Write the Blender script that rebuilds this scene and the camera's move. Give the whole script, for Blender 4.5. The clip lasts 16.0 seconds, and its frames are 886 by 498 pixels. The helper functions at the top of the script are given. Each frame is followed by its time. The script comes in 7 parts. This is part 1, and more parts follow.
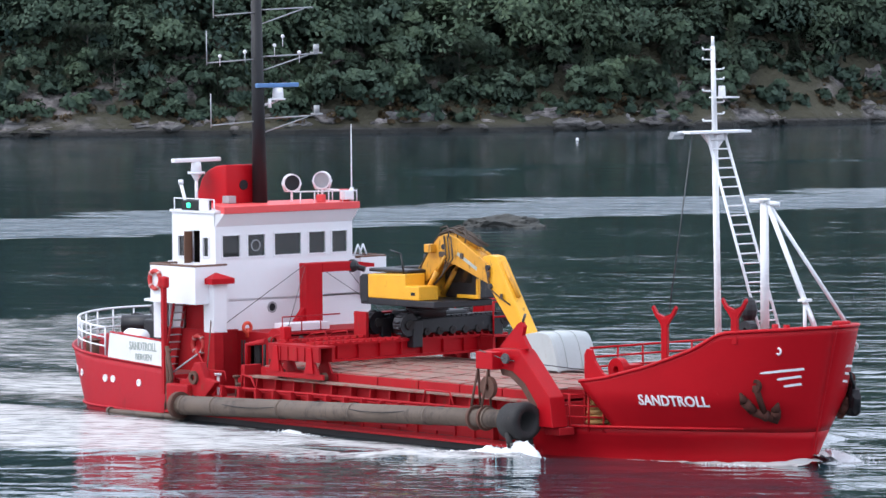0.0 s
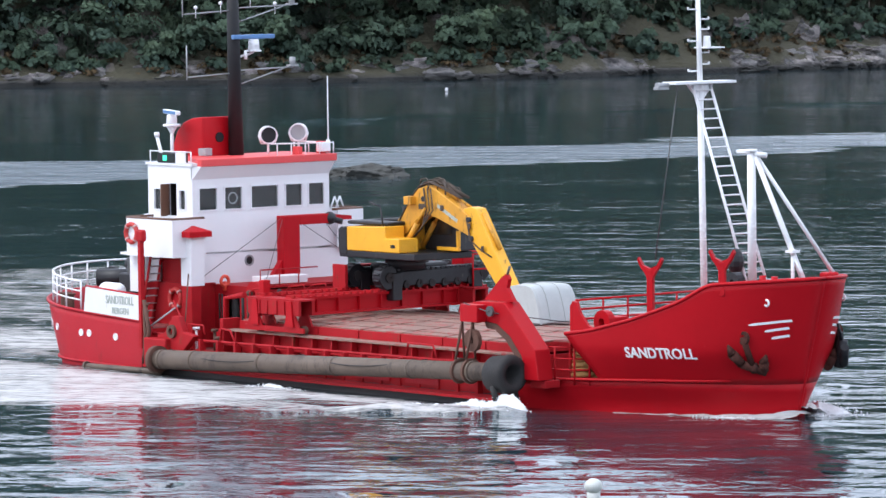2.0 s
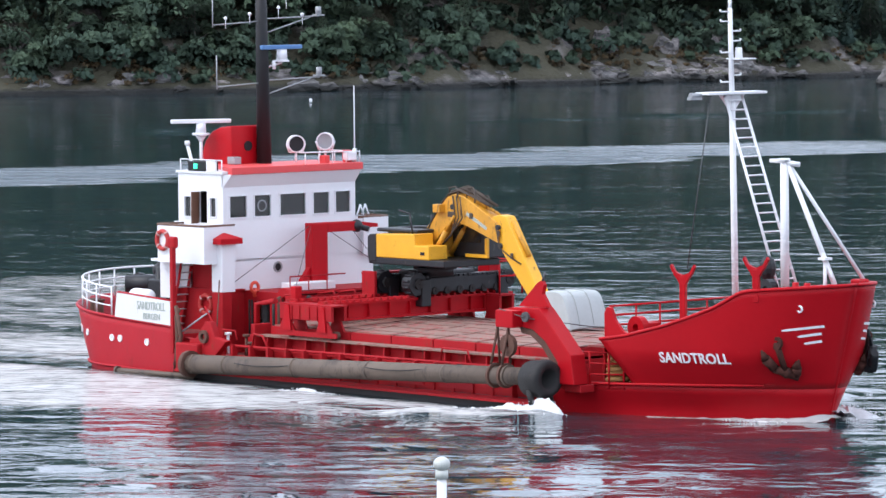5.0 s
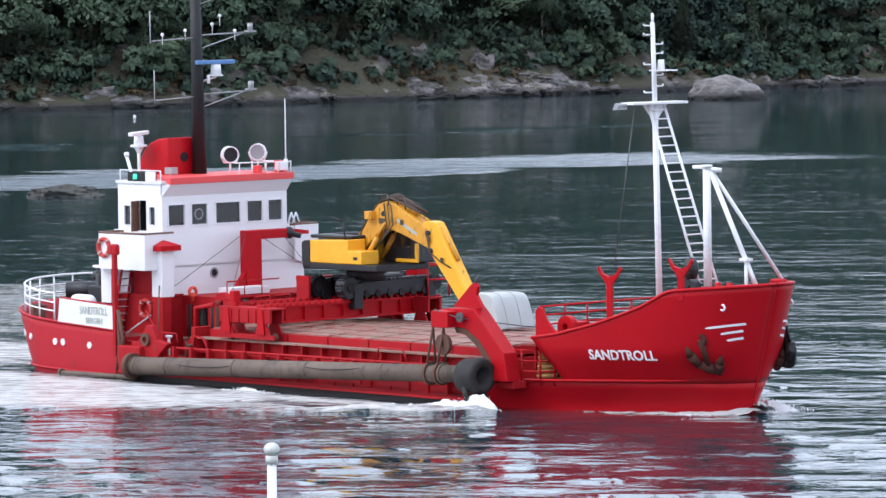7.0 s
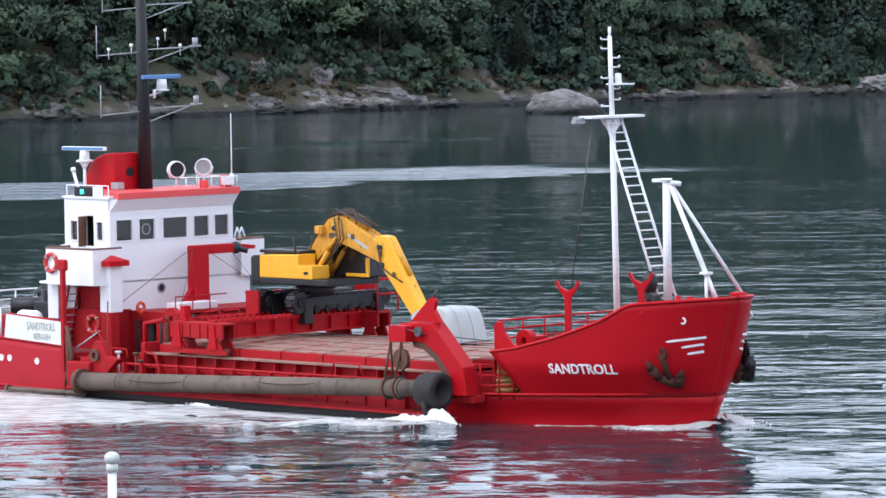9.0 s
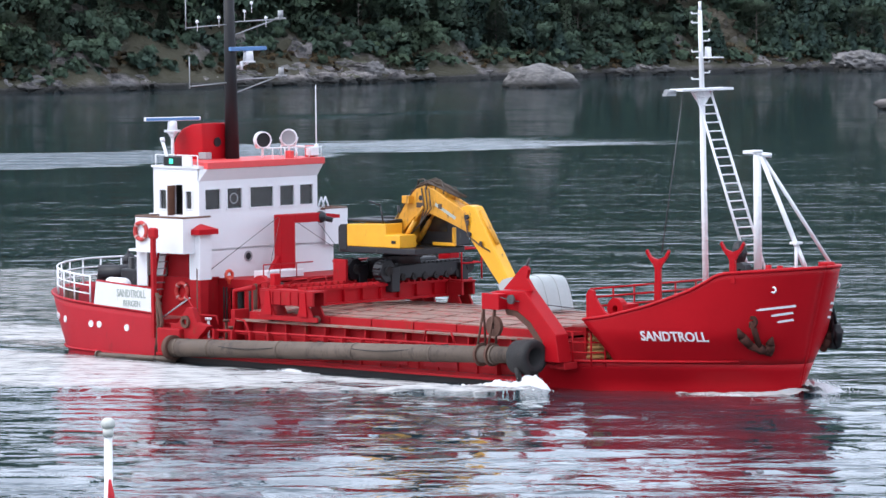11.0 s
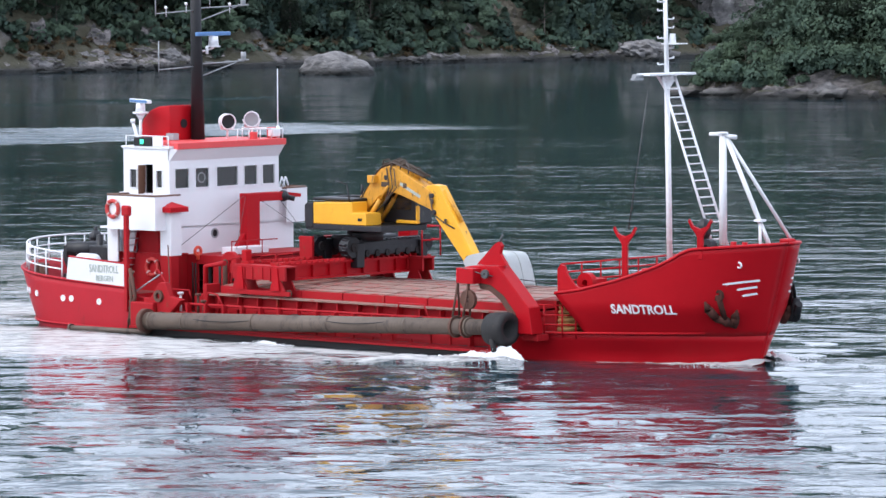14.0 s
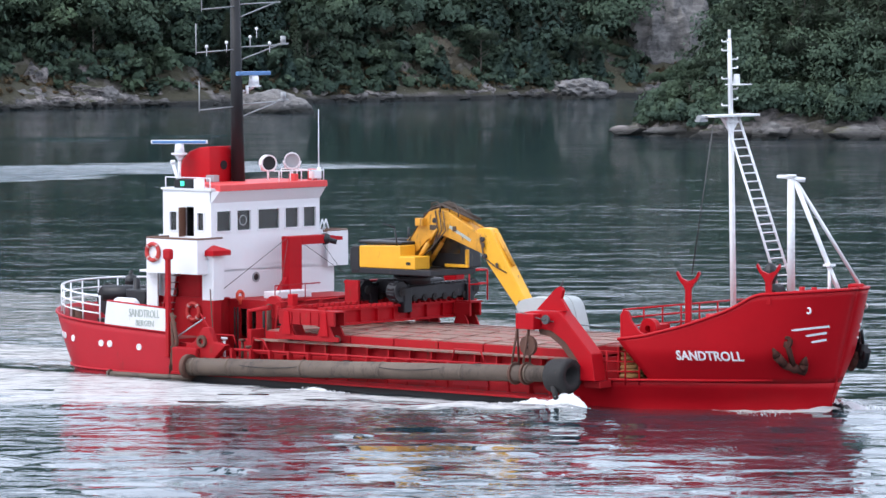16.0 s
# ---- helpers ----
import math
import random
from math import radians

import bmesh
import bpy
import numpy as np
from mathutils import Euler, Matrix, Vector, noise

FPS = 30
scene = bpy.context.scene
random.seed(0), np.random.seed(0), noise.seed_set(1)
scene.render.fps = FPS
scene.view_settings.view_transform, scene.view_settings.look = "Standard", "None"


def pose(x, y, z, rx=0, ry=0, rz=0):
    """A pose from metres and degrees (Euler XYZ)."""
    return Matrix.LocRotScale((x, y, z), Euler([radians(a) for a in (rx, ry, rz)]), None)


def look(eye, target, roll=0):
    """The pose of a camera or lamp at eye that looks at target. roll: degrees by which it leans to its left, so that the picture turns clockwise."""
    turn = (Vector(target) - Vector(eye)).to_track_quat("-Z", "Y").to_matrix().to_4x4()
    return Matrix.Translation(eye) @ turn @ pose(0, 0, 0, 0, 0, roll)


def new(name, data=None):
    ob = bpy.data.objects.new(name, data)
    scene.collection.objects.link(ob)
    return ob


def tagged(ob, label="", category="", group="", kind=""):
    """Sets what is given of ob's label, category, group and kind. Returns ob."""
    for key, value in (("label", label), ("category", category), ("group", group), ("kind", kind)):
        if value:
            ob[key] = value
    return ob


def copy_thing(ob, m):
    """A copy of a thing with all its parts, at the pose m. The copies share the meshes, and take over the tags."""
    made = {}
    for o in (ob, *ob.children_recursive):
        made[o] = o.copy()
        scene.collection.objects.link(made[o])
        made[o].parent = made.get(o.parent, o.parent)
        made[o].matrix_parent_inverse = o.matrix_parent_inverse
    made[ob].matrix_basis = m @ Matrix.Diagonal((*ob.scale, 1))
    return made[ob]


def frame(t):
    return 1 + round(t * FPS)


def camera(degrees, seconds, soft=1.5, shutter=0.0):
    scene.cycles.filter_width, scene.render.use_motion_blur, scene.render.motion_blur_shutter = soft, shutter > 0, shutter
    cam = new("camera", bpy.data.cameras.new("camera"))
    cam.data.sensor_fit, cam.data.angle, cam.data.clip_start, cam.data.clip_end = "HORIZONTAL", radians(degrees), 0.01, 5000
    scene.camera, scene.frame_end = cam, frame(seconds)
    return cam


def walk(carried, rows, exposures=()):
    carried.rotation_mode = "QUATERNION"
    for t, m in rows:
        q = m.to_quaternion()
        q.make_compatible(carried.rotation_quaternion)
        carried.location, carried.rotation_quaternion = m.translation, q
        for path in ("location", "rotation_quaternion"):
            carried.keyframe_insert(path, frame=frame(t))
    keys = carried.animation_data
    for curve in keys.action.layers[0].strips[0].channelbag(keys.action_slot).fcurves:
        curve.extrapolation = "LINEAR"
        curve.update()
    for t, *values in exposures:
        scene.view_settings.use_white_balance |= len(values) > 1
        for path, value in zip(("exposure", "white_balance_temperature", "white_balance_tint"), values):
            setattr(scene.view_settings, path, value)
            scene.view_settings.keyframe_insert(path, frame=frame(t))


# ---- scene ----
cam = camera(9.96, 16.0, soft=1.5)
PATH = [
    (0, pose(144.510, -102.903, 13.888, 87.1605, 0.1462, 52.6498)),
    (0.5, pose(145.115, -103.090, 13.888, 86.9792, 0.0827, 52.3470)),
    (1, pose(145.329, -102.993, 13.888, 86.6619, 0.0288, 51.9144)),
    (1.5, pose(145.342, -102.762, 13.888, 86.5935, 0.3000, 51.6104)),
    (2, pose(146.562, -103.567, 13.888, 86.6006, 0.3182, 51.2608)),
    (2.5, pose(148.981, -105.418, 13.888, 86.6872, 0.2955, 50.9538)),
    (3, pose(150.343, -106.437, 13.888, 86.7443, 0.2223, 50.8226)),
    (3.5, pose(150.626, -106.588, 13.888, 86.7234, 0.2132, 50.6165)),
    (3.7, pose(150.627, -106.562, 13.888, 86.7275, 0.0869, 50.4695)),
    (6, pose(157.088, -112.328, 13.888, 86.9060, 0.4180, 48.9351)),
    (6.5, pose(159.775, -114.875, 13.888, 87.0435, 0.3544, 48.2673)),
    (7, pose(160.367, -115.615, 13.888, 86.9377, 0.4089, 47.6630)),
    (7.5, pose(162.065, -117.406, 13.888, 86.6537, 0.4399, 47.3531)),
    (8, pose(162.890, -118.460, 13.888, 86.5520, 0.4374, 47.0660)),
    (8.5, pose(162.608, -118.539, 13.888, 87.2039, 0.4803, 46.4704)),
    (9, pose(161.734, -118.090, 13.888, 87.0908, 0.4962, 45.7576)),
    (9.5, pose(161.326, -118.102, 13.888, 87.0166, 0.5286, 45.9800)),
    (11.8, pose(168.621, -127.720, 13.888, 86.6949, 0.2730, 44.7225)),
    (12, pose(169.344, -128.726, 13.888, 86.6905, 0.3417, 44.5191)),
    (12.5, pose(170.319, -130.451, 13.888, 86.6564, 0.2635, 44.2606)),
    (13, pose(170.546, -131.470, 13.888, 86.6557, 0.2689, 44.0722)),
    (13.5, pose(171.385, -133.187, 13.888, 86.7514, 0.0042, 43.3649)),
    (14, pose(171.313, -134.002, 13.888, 86.6884, -0.0292, 42.7888)),
    (14.5, pose(171.660, -135.317, 13.888, 86.8731, -0.1186, 42.4002)),
    (15, pose(170.928, -135.505, 13.888, 86.9109, -0.1078, 42.3519)),
    (15.5, pose(169.814, -135.291, 13.888, 87.0153, -0.0657, 42.2537)),
    (16, pose(168.561, -134.930, 13.888, 87.1188, -0.1396, 41.8481)),
]
walk(cam, PATH)

SHIP_PATH = [
    (0, pose(-2.694, -3.892, 0.200, 0.4056, -0.0587, 1.5290)),
    (0.5, pose(-1.446, -3.508, 0.200, 0.4056, -0.0587, 1.3829)),
    (1, pose(-0.201, -3.134, 0.200, 0.4056, -0.0587, 1.2434)),
    (1.5, pose(1.035, -2.778, 0.200, 0.4056, -0.0587, 1.1105)),
    (2, pose(2.242, -2.464, 0.200, 0.4056, -0.0587, 0.9842)),
    (2.5, pose(3.426, -2.185, 0.200, 0.4056, -0.0587, 0.8646)),
    (3, pose(4.616, -1.903, 0.200, 0.4056, -0.0587, 0.7517)),
    (3.5, pose(5.808, -1.625, 0.200, 0.4056, -0.0587, 0.6455)),
    (3.7, pose(6.283, -1.518, 0.200, 0.4056, -0.0587, 0.6049)),
    (6, pose(11.575, -0.551, 0.200, 0.4056, -0.0587, 0.2172)),
    (6.5, pose(12.695, -0.391, 0.200, 0.4056, -0.0587, 0.1523)),
    (7, pose(13.810, -0.241, 0.200, 0.4056, -0.0587, 0.0945)),
    (7.5, pose(14.911, -0.112, 0.200, 0.4056, -0.0587, 0.0437)),
    (8, pose(16.000, 0.000, 0.200, 0.4056, -0.0587, 0.0000)),
    (8.5, pose(17.076, 0.093, 0.200, 0.4056, -0.0587, -0.0365)),
    (9, pose(18.136, 0.165, 0.200, 0.4056, -0.0587, -0.0659)),
    (9.5, pose(19.182, 0.218, 0.200, 0.4056, -0.0587, -0.0880)),
    (11.8, pose(23.813, 0.242, 0.200, 0.4056, -0.0587, -0.0955)),
    (12, pose(24.200, 0.225, 0.200, 0.4056, -0.0587, -0.0888)),
    (12.5, pose(25.152, 0.169, 0.200, 0.4056, -0.0587, -0.0667)),
    (13, pose(26.085, 0.094, 0.200, 0.4056, -0.0587, -0.0371)),
    (13.5, pose(27.000, 0.000, 0.200, 0.4056, -0.0587, 0.0000)),
    (14, pose(27.895, -0.112, 0.200, 0.4056, -0.0587, 0.0448)),
    (14.5, pose(28.771, -0.242, 0.200, 0.4056, -0.0587, 0.0971)),
    (15, pose(29.629, -0.387, 0.200, 0.4056, -0.0587, 0.1571)),
    (15.5, pose(30.470, -0.546, 0.200, 0.4056, -0.0587, 0.2249)),
    (16, pose(31.295, -0.718, 0.200, 0.4056, -0.0587, 0.3003)),
]

# ---- light: high thin overcast over a fjord ----
world = bpy.data.worlds.new("overcast_sky")
scene.world = world
world.use_nodes = True
wn, wl = world.node_tree.nodes, world.node_tree.links
wn.clear()
SUN_ELEV, SUN_TURN = radians(48), radians(200)
sky = wn.new("ShaderNodeTexSky")
sky.sky_type, sky.sun_disc = "NISHITA", False
sky.sun_elevation, sky.sun_rotation = SUN_ELEV, SUN_TURN
sky.air_density, sky.dust_density = 1.0, 3.0
cloud = wn.new("ShaderNodeMix")
cloud.data_type = "RGBA"
cloud.inputs["Factor"].default_value = 0.72
cloud.inputs["B"].default_value = (12.1, 12.8, 14.5, 1)
bg = wn.new("ShaderNodeBackground")
bg.inputs["Strength"].default_value = 0.118
wo = wn.new("ShaderNodeOutputWorld")
wl.new(sky.outputs["Color"], cloud.inputs["A"])
wl.new(cloud.outputs["Result"], bg.inputs["Color"])
wl.new(bg.outputs["Background"], wo.inputs["Surface"])

sun = new("sun", bpy.data.lights.new("sun", "SUN"))
sun.data.energy, sun.data.angle, sun.data.color = 1.25, radians(25), (1.0, 0.97, 0.93)
sun.matrix_world = look((0, 0, 0), (0.35, 0.75, -0.85))
scene.view_settings.exposure = 0.42
scene.view_settings.use_white_balance = True
scene.view_settings.white_balance_temperature, scene.view_settings.white_balance_tint = 6080, 10

# ---- materials ----
def mat(name, col, rough=0.5, metal=0.0, var=0.18, scale=1.5, bump=0.0, fine=18.0, stain=None, amount=0.0, spec=0.5, coat=0.0):
    """A painted or natural surface: two scales of tone, fine relief, and stains of another colour."""
    m = bpy.data.materials.new(name)
    m.use_nodes = True
    n, l = m.node_tree.nodes, m.node_tree.links
    b = n["Principled BSDF"]
    b.inputs["Metallic"].default_value = metal
    b.inputs["Specular IOR Level"].default_value = spec
    b.inputs["Coat Weight"].default_value = coat
    co = n.new("ShaderNodeTexCoord")
    big, small = n.new("ShaderNodeTexNoise"), n.new("ShaderNodeTexNoise")
    big.inputs["Scale"].default_value, big.inputs["Detail"].default_value = scale, 5
    small.inputs["Scale"].default_value, small.inputs["Detail"].default_value = fine, 4
    for t in (big, small):
        l.new(co.outputs["Object"], t.inputs["Vector"])
    mix = n.new("ShaderNodeMix")
    mix.data_type = "RGBA"
    mix.inputs["A"].default_value = (*[c * (1 - var) for c in col], 1)
    mix.inputs["B"].default_value = (*[min(1, c * (1 + var)) for c in col], 1)
    add = n.new("ShaderNodeMath")
    add.operation = "ADD"
    half = n.new("ShaderNodeMath")
    half.operation, half.inputs[1].default_value = "MULTIPLY_ADD", 0.4
    half.inputs[2].default_value = -0.2
    l.new(small.outputs["Fac"], half.inputs[0])
    l.new(big.outputs["Fac"], add.inputs[0])
    l.new(half.outputs[0], add.inputs[1])
    l.new(add.outputs[0], mix.inputs["Factor"])
    out = mix.outputs["Result"]
    if stain:
        st = n.new("ShaderNodeTexNoise")
        st.inputs["Scale"].default_value, st.inputs["Detail"].default_value = scale * 2.3, 8
        st.inputs["Roughness"].default_value = 0.7
        mp = n.new("ShaderNodeMapping")
        mp.inputs["Scale"].default_value = (1, 1, 0.35)
        l.new(co.outputs["Object"], mp.inputs["Vector"])
        l.new(mp.outputs["Vector"], st.inputs["Vector"])
        ramp = n.new("ShaderNodeMapRange")
        ramp.inputs["From Min"].default_value = 0.68 - amount * 0.3
        ramp.inputs["From Max"].default_value = 0.80 - amount * 0.25
        l.new(st.outputs["Fac"], ramp.inputs["Value"])
        m2 = n.new("ShaderNodeMix")
        m2.data_type = "RGBA"
        m2.inputs["B"].default_value = (*stain, 1)
        l.new(ramp.outputs["Result"], m2.inputs["Factor"])
        l.new(out, m2.inputs["A"])
        out = m2.outputs["Result"]
    l.new(out, b.inputs["Base Color"])
    rr = n.new("ShaderNodeMapRange")
    rr.inputs["To Min"].default_value, rr.inputs["To Max"].default_value = max(0.02, rough - 0.1), min(1, rough + 0.1)
    l.new(small.outputs["Fac"], rr.inputs["Value"])
    l.new(rr.outputs["Result"], b.inputs["Roughness"])
    if bump:
        bp = n.new("ShaderNodeBump")
        bp.inputs["Distance"].default_value = bump
        l.new(add.outputs[0], bp.inputs["Height"])
        l.new(bp.outputs["Normal"], b.inputs["Normal"])
    return m


RUST = (0.13, 0.05, 0.025)
M_RED = mat("red_hull_paint", (0.41, 0.004, 0.010), 0.46, spec=0.18, var=0.14, scale=0.6, bump=0.012, fine=5, stain=(0.33, 0.010, 0.014), amount=0.12)
M_RED_OLD = mat("worn_red_deck_paint", (0.35, 0.008, 0.013), 0.6, spec=0.2, var=0.28, scale=1.4, bump=0.006, stain=RUST, amount=0.3)
M_RED_FADE = mat("faded_red_stern_paint", (0.40, 0.016, 0.026), 0.5, spec=0.2, var=0.12, scale=0.8, bump=0.01, fine=6, stain=(0.24, 0.025, 0.025), amount=0.30)
M_CORAL = mat("coral_red_roof_edge", (0.70, 0.07, 0.07), 0.5, var=0.08)
M_WHITE = mat("white_ship_paint", (0.77, 0.77, 0.79), 0.42, var=0.035, scale=0.7, bump=0.006, fine=6, stain=(0.62, 0.55, 0.48), amount=0.05)
M_WHITE_STEEL = mat("white_steel_paint", (0.80, 0.80, 0.81), 0.4, var=0.06, scale=2, stain=(0.5, 0.42, 0.35), amount=0.08)
M_BLACK = mat("black_paint", (0.006, 0.006, 0.008), 0.6, var=0.3, scale=2)
M_BOOT = mat("dark_bottom_paint", (0.050, 0.045, 0.046), 0.6, var=0.3, scale=1, stain=(0.08, 0.06, 0.05), amount=0.2)
M_PIPE = mat("weathered_grey_brown_pipe", (0.120, 0.086, 0.064), 0.62, var=0.45, scale=0.9, bump=0.01, fine=9, stain=(0.045, 0.030, 0.024), amount=0.50)
M_RUBBER = mat("black_rubber", (0.018, 0.016, 0.016), 0.75, var=0.35, scale=4, bump=0.02, stain=(0.07, 0.045, 0.035), amount=0.25)
M_RUSTY = mat("rusty_steel", (0.10, 0.045, 0.03), 0.8, var=0.4, scale=4, bump=0.01, stain=(0.04, 0.03, 0.028), amount=0.35)
M_COVER = mat("scuffed_hatch_cover", (0.25, 0.15, 0.12), 0.75, var=0.4, scale=0.9, bump=0.008, fine=12, stain=(0.33, 0.02, 0.02), amount=0.55)
M_DECK = mat("dirty_red_deck", (0.22, 0.045, 0.04), 0.75, var=0.35, scale=1.2, bump=0.005, stain=RUST, amount=0.4)
M_YELLOW = mat("yellow_machine_paint", (0.80, 0.40, 0.018), 0.45, var=0.14, scale=1.8, bump=0.004, stain=(0.20, 0.09, 0.025), amount=0.33)
M_YELLOW_DIRTY = mat("oily_yellow_paint", (0.62, 0.29, 0.02), 0.5, var=0.28, scale=2.2, bump=0.008, stain=(0.09, 0.045, 0.018), amount=0.46)
M_MACHINE = mat("black_machine_steel", (0.010, 0.010, 0.013), 0.5, var=0.4, scale=2.5, bump=0.01, stain=(0.07, 0.055, 0.05), amount=0.25)
M_GREY = mat("grey_steel", (0.33, 0.34, 0.35), 0.5, metal=0.2, var=0.15, scale=3)
M_BUCKET = mat("pale_grey_bucket_steel", (0.42, 0.445, 0.44), 0.55, metal=0.0, var=0.16, scale=1.4, bump=0.006, stain=(0.36, 0.34, 0.33), amount=0.22)
M_BLUE = mat("blue_radar_face", (0.10, 0.22, 0.45), 0.4, var=0.05)
M_ANCHOR = mat("rusty_anchor", (0.070, 0.028, 0.022), 0.9, spec=0.1, var=0.4, scale=5, bump=0.02, stain=(0.05, 0.03, 0.03), amount=0.35)
M_WIRE = mat("steel_wire", (0.10, 0.10, 0.10), 0.5, metal=0.4, var=0.1)
M_ORANGE = mat("orange_red_plastic", (0.62, 0.06, 0.03), 0.45, var=0.08)
M_GREEN_GLOW = bpy.data.materials.new("green_navigation_light")
M_GREEN_GLOW.use_nodes = True
M_GREEN_GLOW.node_tree.nodes["Principled BSDF"].inputs["Base Color"].default_value = (0.02, 0.25, 0.15, 1)
M_GREEN_GLOW.node_tree.nodes["Principled BSDF"].inputs["Emission Color"].default_value = (0.1, 1.0, 0.55, 1)
M_GREEN_GLOW.node_tree.nodes["Principled BSDF"].inputs["Emission Strength"].default_value = 1.2
M_HOSE = mat("dusty_brown_hose", (0.065, 0.045, 0.032), 0.7, var=0.4, scale=6)
M_WOOD = mat("brown_door_wood", (0.13, 0.06, 0.035), 0.5, var=0.2)
M_BUOY = mat("weathered_red_buoy", (0.46, 0.035, 0.03), 0.6, var=0.2, scale=5)
M_CANVAS = mat("ochre_canvas", (0.45, 0.27, 0.08), 0.8, var=0.25, scale=5, bump=0.02)
# cabin shade put into the colour: a dark lining seen through the windows
M_INTERIOR = mat("shade_dark_cabin_lining", (0.07, 0.06, 0.05), 0.8, var=0.5, scale=2)


def glass(name, col, rough=0.04):
    m = bpy.data.materials.new(name)
    m.use_nodes = True
    b = m.node_tree.nodes["Principled BSDF"]
    b.inputs["Base Color"].default_value = (*col, 1)
    b.inputs["Roughness"].default_value = rough
    b.inputs["Transmission Weight"].default_value = 0.75
    b.inputs["IOR"].default_value = 1.45
    return m


# pane tint is darkened as well, so the room behind looks unlit
M_GLASS = glass("tinted_window_glass", (0.10, 0.10, 0.10))
M_LENS = glass("lamp_glass", (0.85, 0.88, 0.9), 0.1)


def water_nodes(m, foam=False):
    """Fjord water: long and short ripples, rougher where the wind touches it."""
    n, l = m.node_tree.nodes, m.node_tree.links
    b = n["Principled BSDF"]
    b.inputs["Base Color"].default_value = (0.012, 0.032, 0.042, 1)
    b.inputs["Roughness"].default_value = 0.06
    b.inputs["IOR"].default_value = 1.333
    geo = n.new("ShaderNodeNewGeometry")
    turn = n.new("ShaderNodeMapping")
    turn.inputs["Rotation"].default_value = (0, 0, radians(-45))
    l.new(geo.outputs["Position"], turn.inputs["Vector"])

    def tex(kx, ky, detail, rough=0.55):
        mp = n.new("ShaderNodeMapping")
        mp.inputs["Scale"].default_value = (kx, ky, 1)
        l.new(turn.outputs["Vector"], mp.inputs["Vector"])
        t = n.new("ShaderNodeTexNoise")
        t.inputs["Scale"].default_value, t.inputs["Detail"].default_value = 1, detail
        t.inputs["Roughness"].default_value = rough
        l.new(mp.outputs["Vector"], t.inputs["Vector"])
        return t.outputs["Fac"]

    def math_node(op, a, c):
        k = n.new("ShaderNodeMath")
        k.operation = op
        for i, v in enumerate((a, c)):
            if isinstance(v, (int, float)):
                k.inputs[i].default_value = v
            else:
                l.new(v, k.inputs[i])
        return k.outputs[0]

    swell = tex(0.17, 0.30, 2)
    wave = tex(0.62, 0.95, 2)
    ripple = tex(2.4, 3.4, 2)
    gust = n.new("ShaderNodeMapRange")
    gust.inputs["From Min"].default_value, gust.inputs["From Max"].default_value = 0.36, 0.64
    gust.inputs["To Min"].default_value, gust.inputs["To Max"].default_value = 0.6, 1.25
    l.new(tex(0.012, 0.05, 3), gust.inputs["Value"])
    # the far water lies in the lee of the hill, but for one band that the wind touches
    sep = n.new("ShaderNodeSeparateXYZ")
    l.new(geo.outputs["Position"], sep.inputs["Vector"])
    out_ = math_node("SUBTRACT", math_node("MULTIPLY", sep.outputs["X"], 0.70), math_node("MULTIPLY", sep.outputs["Y"], 0.71))
    lee = n.new("ShaderNodeMapRange")
    lee.inputs["From Min"].default_value, lee.inputs["From Max"].default_value = -190, 10
    lee.inputs["To Min"].default_value, lee.inputs["To Max"].default_value = 0.085, 0.095
    l.new(out_, lee.inputs["Value"])
    open_ = n.new("ShaderNodeMapRange")
    open_.inputs["From Min"].default_value, open_.inputs["From Max"].default_value = 24, 70
    open_.inputs["To Min"].default_value, open_.inputs["To Max"].default_value = 0.0, 0.25
    l.new(out_, open_.inputs["Value"])
    wob = math_node("MULTIPLY", math_node("SUBTRACT", tex(0.02, 0.09, 4), 0.5), 26.0)
    off = math_node("ABSOLUTE", math_node("ADD", math_node("ADD", sep.outputs["X"], 116.0), wob), 0.0)
    band = n.new("ShaderNodeMapRange")
    band.inputs["From Min"].default_value, band.inputs["From Max"].default_value = 13, 8
    l.new(off, band.inputs["Value"])
    end = n.new("ShaderNodeMapRange")
    end.inputs["From Min"].default_value, end.inputs["From Max"].default_value = 176, 130
    l.new(sep.outputs["Y"], end.inputs["Value"])
    band = math_node("MULTIPLY", band.outputs["Result"], end.outputs["Result"])
    # a thinner, broken streak beyond it
    off2 = math_node("ABSOLUTE", math_node("ADD", math_node("ADD", sep.outputs["X"], 176.0), math_node("MULTIPLY", wob, 1.2)), 0.0)
    thin = n.new("ShaderNodeMapRange")
    thin.inputs["From Min"].default_value, thin.inputs["From Max"].default_value = 4.5, 1.5
    l.new(off2, thin.inputs["Value"])
    broken = n.new("ShaderNodeMapRange")
    broken.inputs["From Min"].default_value, broken.inputs["From Max"].default_value = 0.50, 0.60
    l.new(tex(0.02, 0.03, 3), broken.inputs["Value"])
    band = math_node("MAXIMUM", band, math_node("MULTIPLY", math_node("MULTIPLY", thin.outputs["Result"], broken.outputs["Result"]), 0.2))
    calm = math_node("MULTIPLY", gust.outputs["Result"], math_node("ADD", lee.outputs["Result"], open_.outputs["Result"]))
    force = math_node("MAXIMUM", calm, math_node("MULTIPLY", band, 0.5))
    l.new(math_node("ADD", math_node("MULTIPLY", band, 0.12), math_node("ADD", math_node("MULTIPLY", open_.outputs["Result"], 0.05), 0.03)), b.inputs["Roughness"])
    h = math_node("ADD", math_node("MULTIPLY", swell, 1.5), math_node("ADD", math_node("MULTIPLY", wave, 0.50), math_node("MULTIPLY", ripple, 0.10)))
    h = math_node("MULTIPLY", h, force)
    bp = n.new("ShaderNodeBump")
    bp.inputs["Strength"].default_value = 1.0
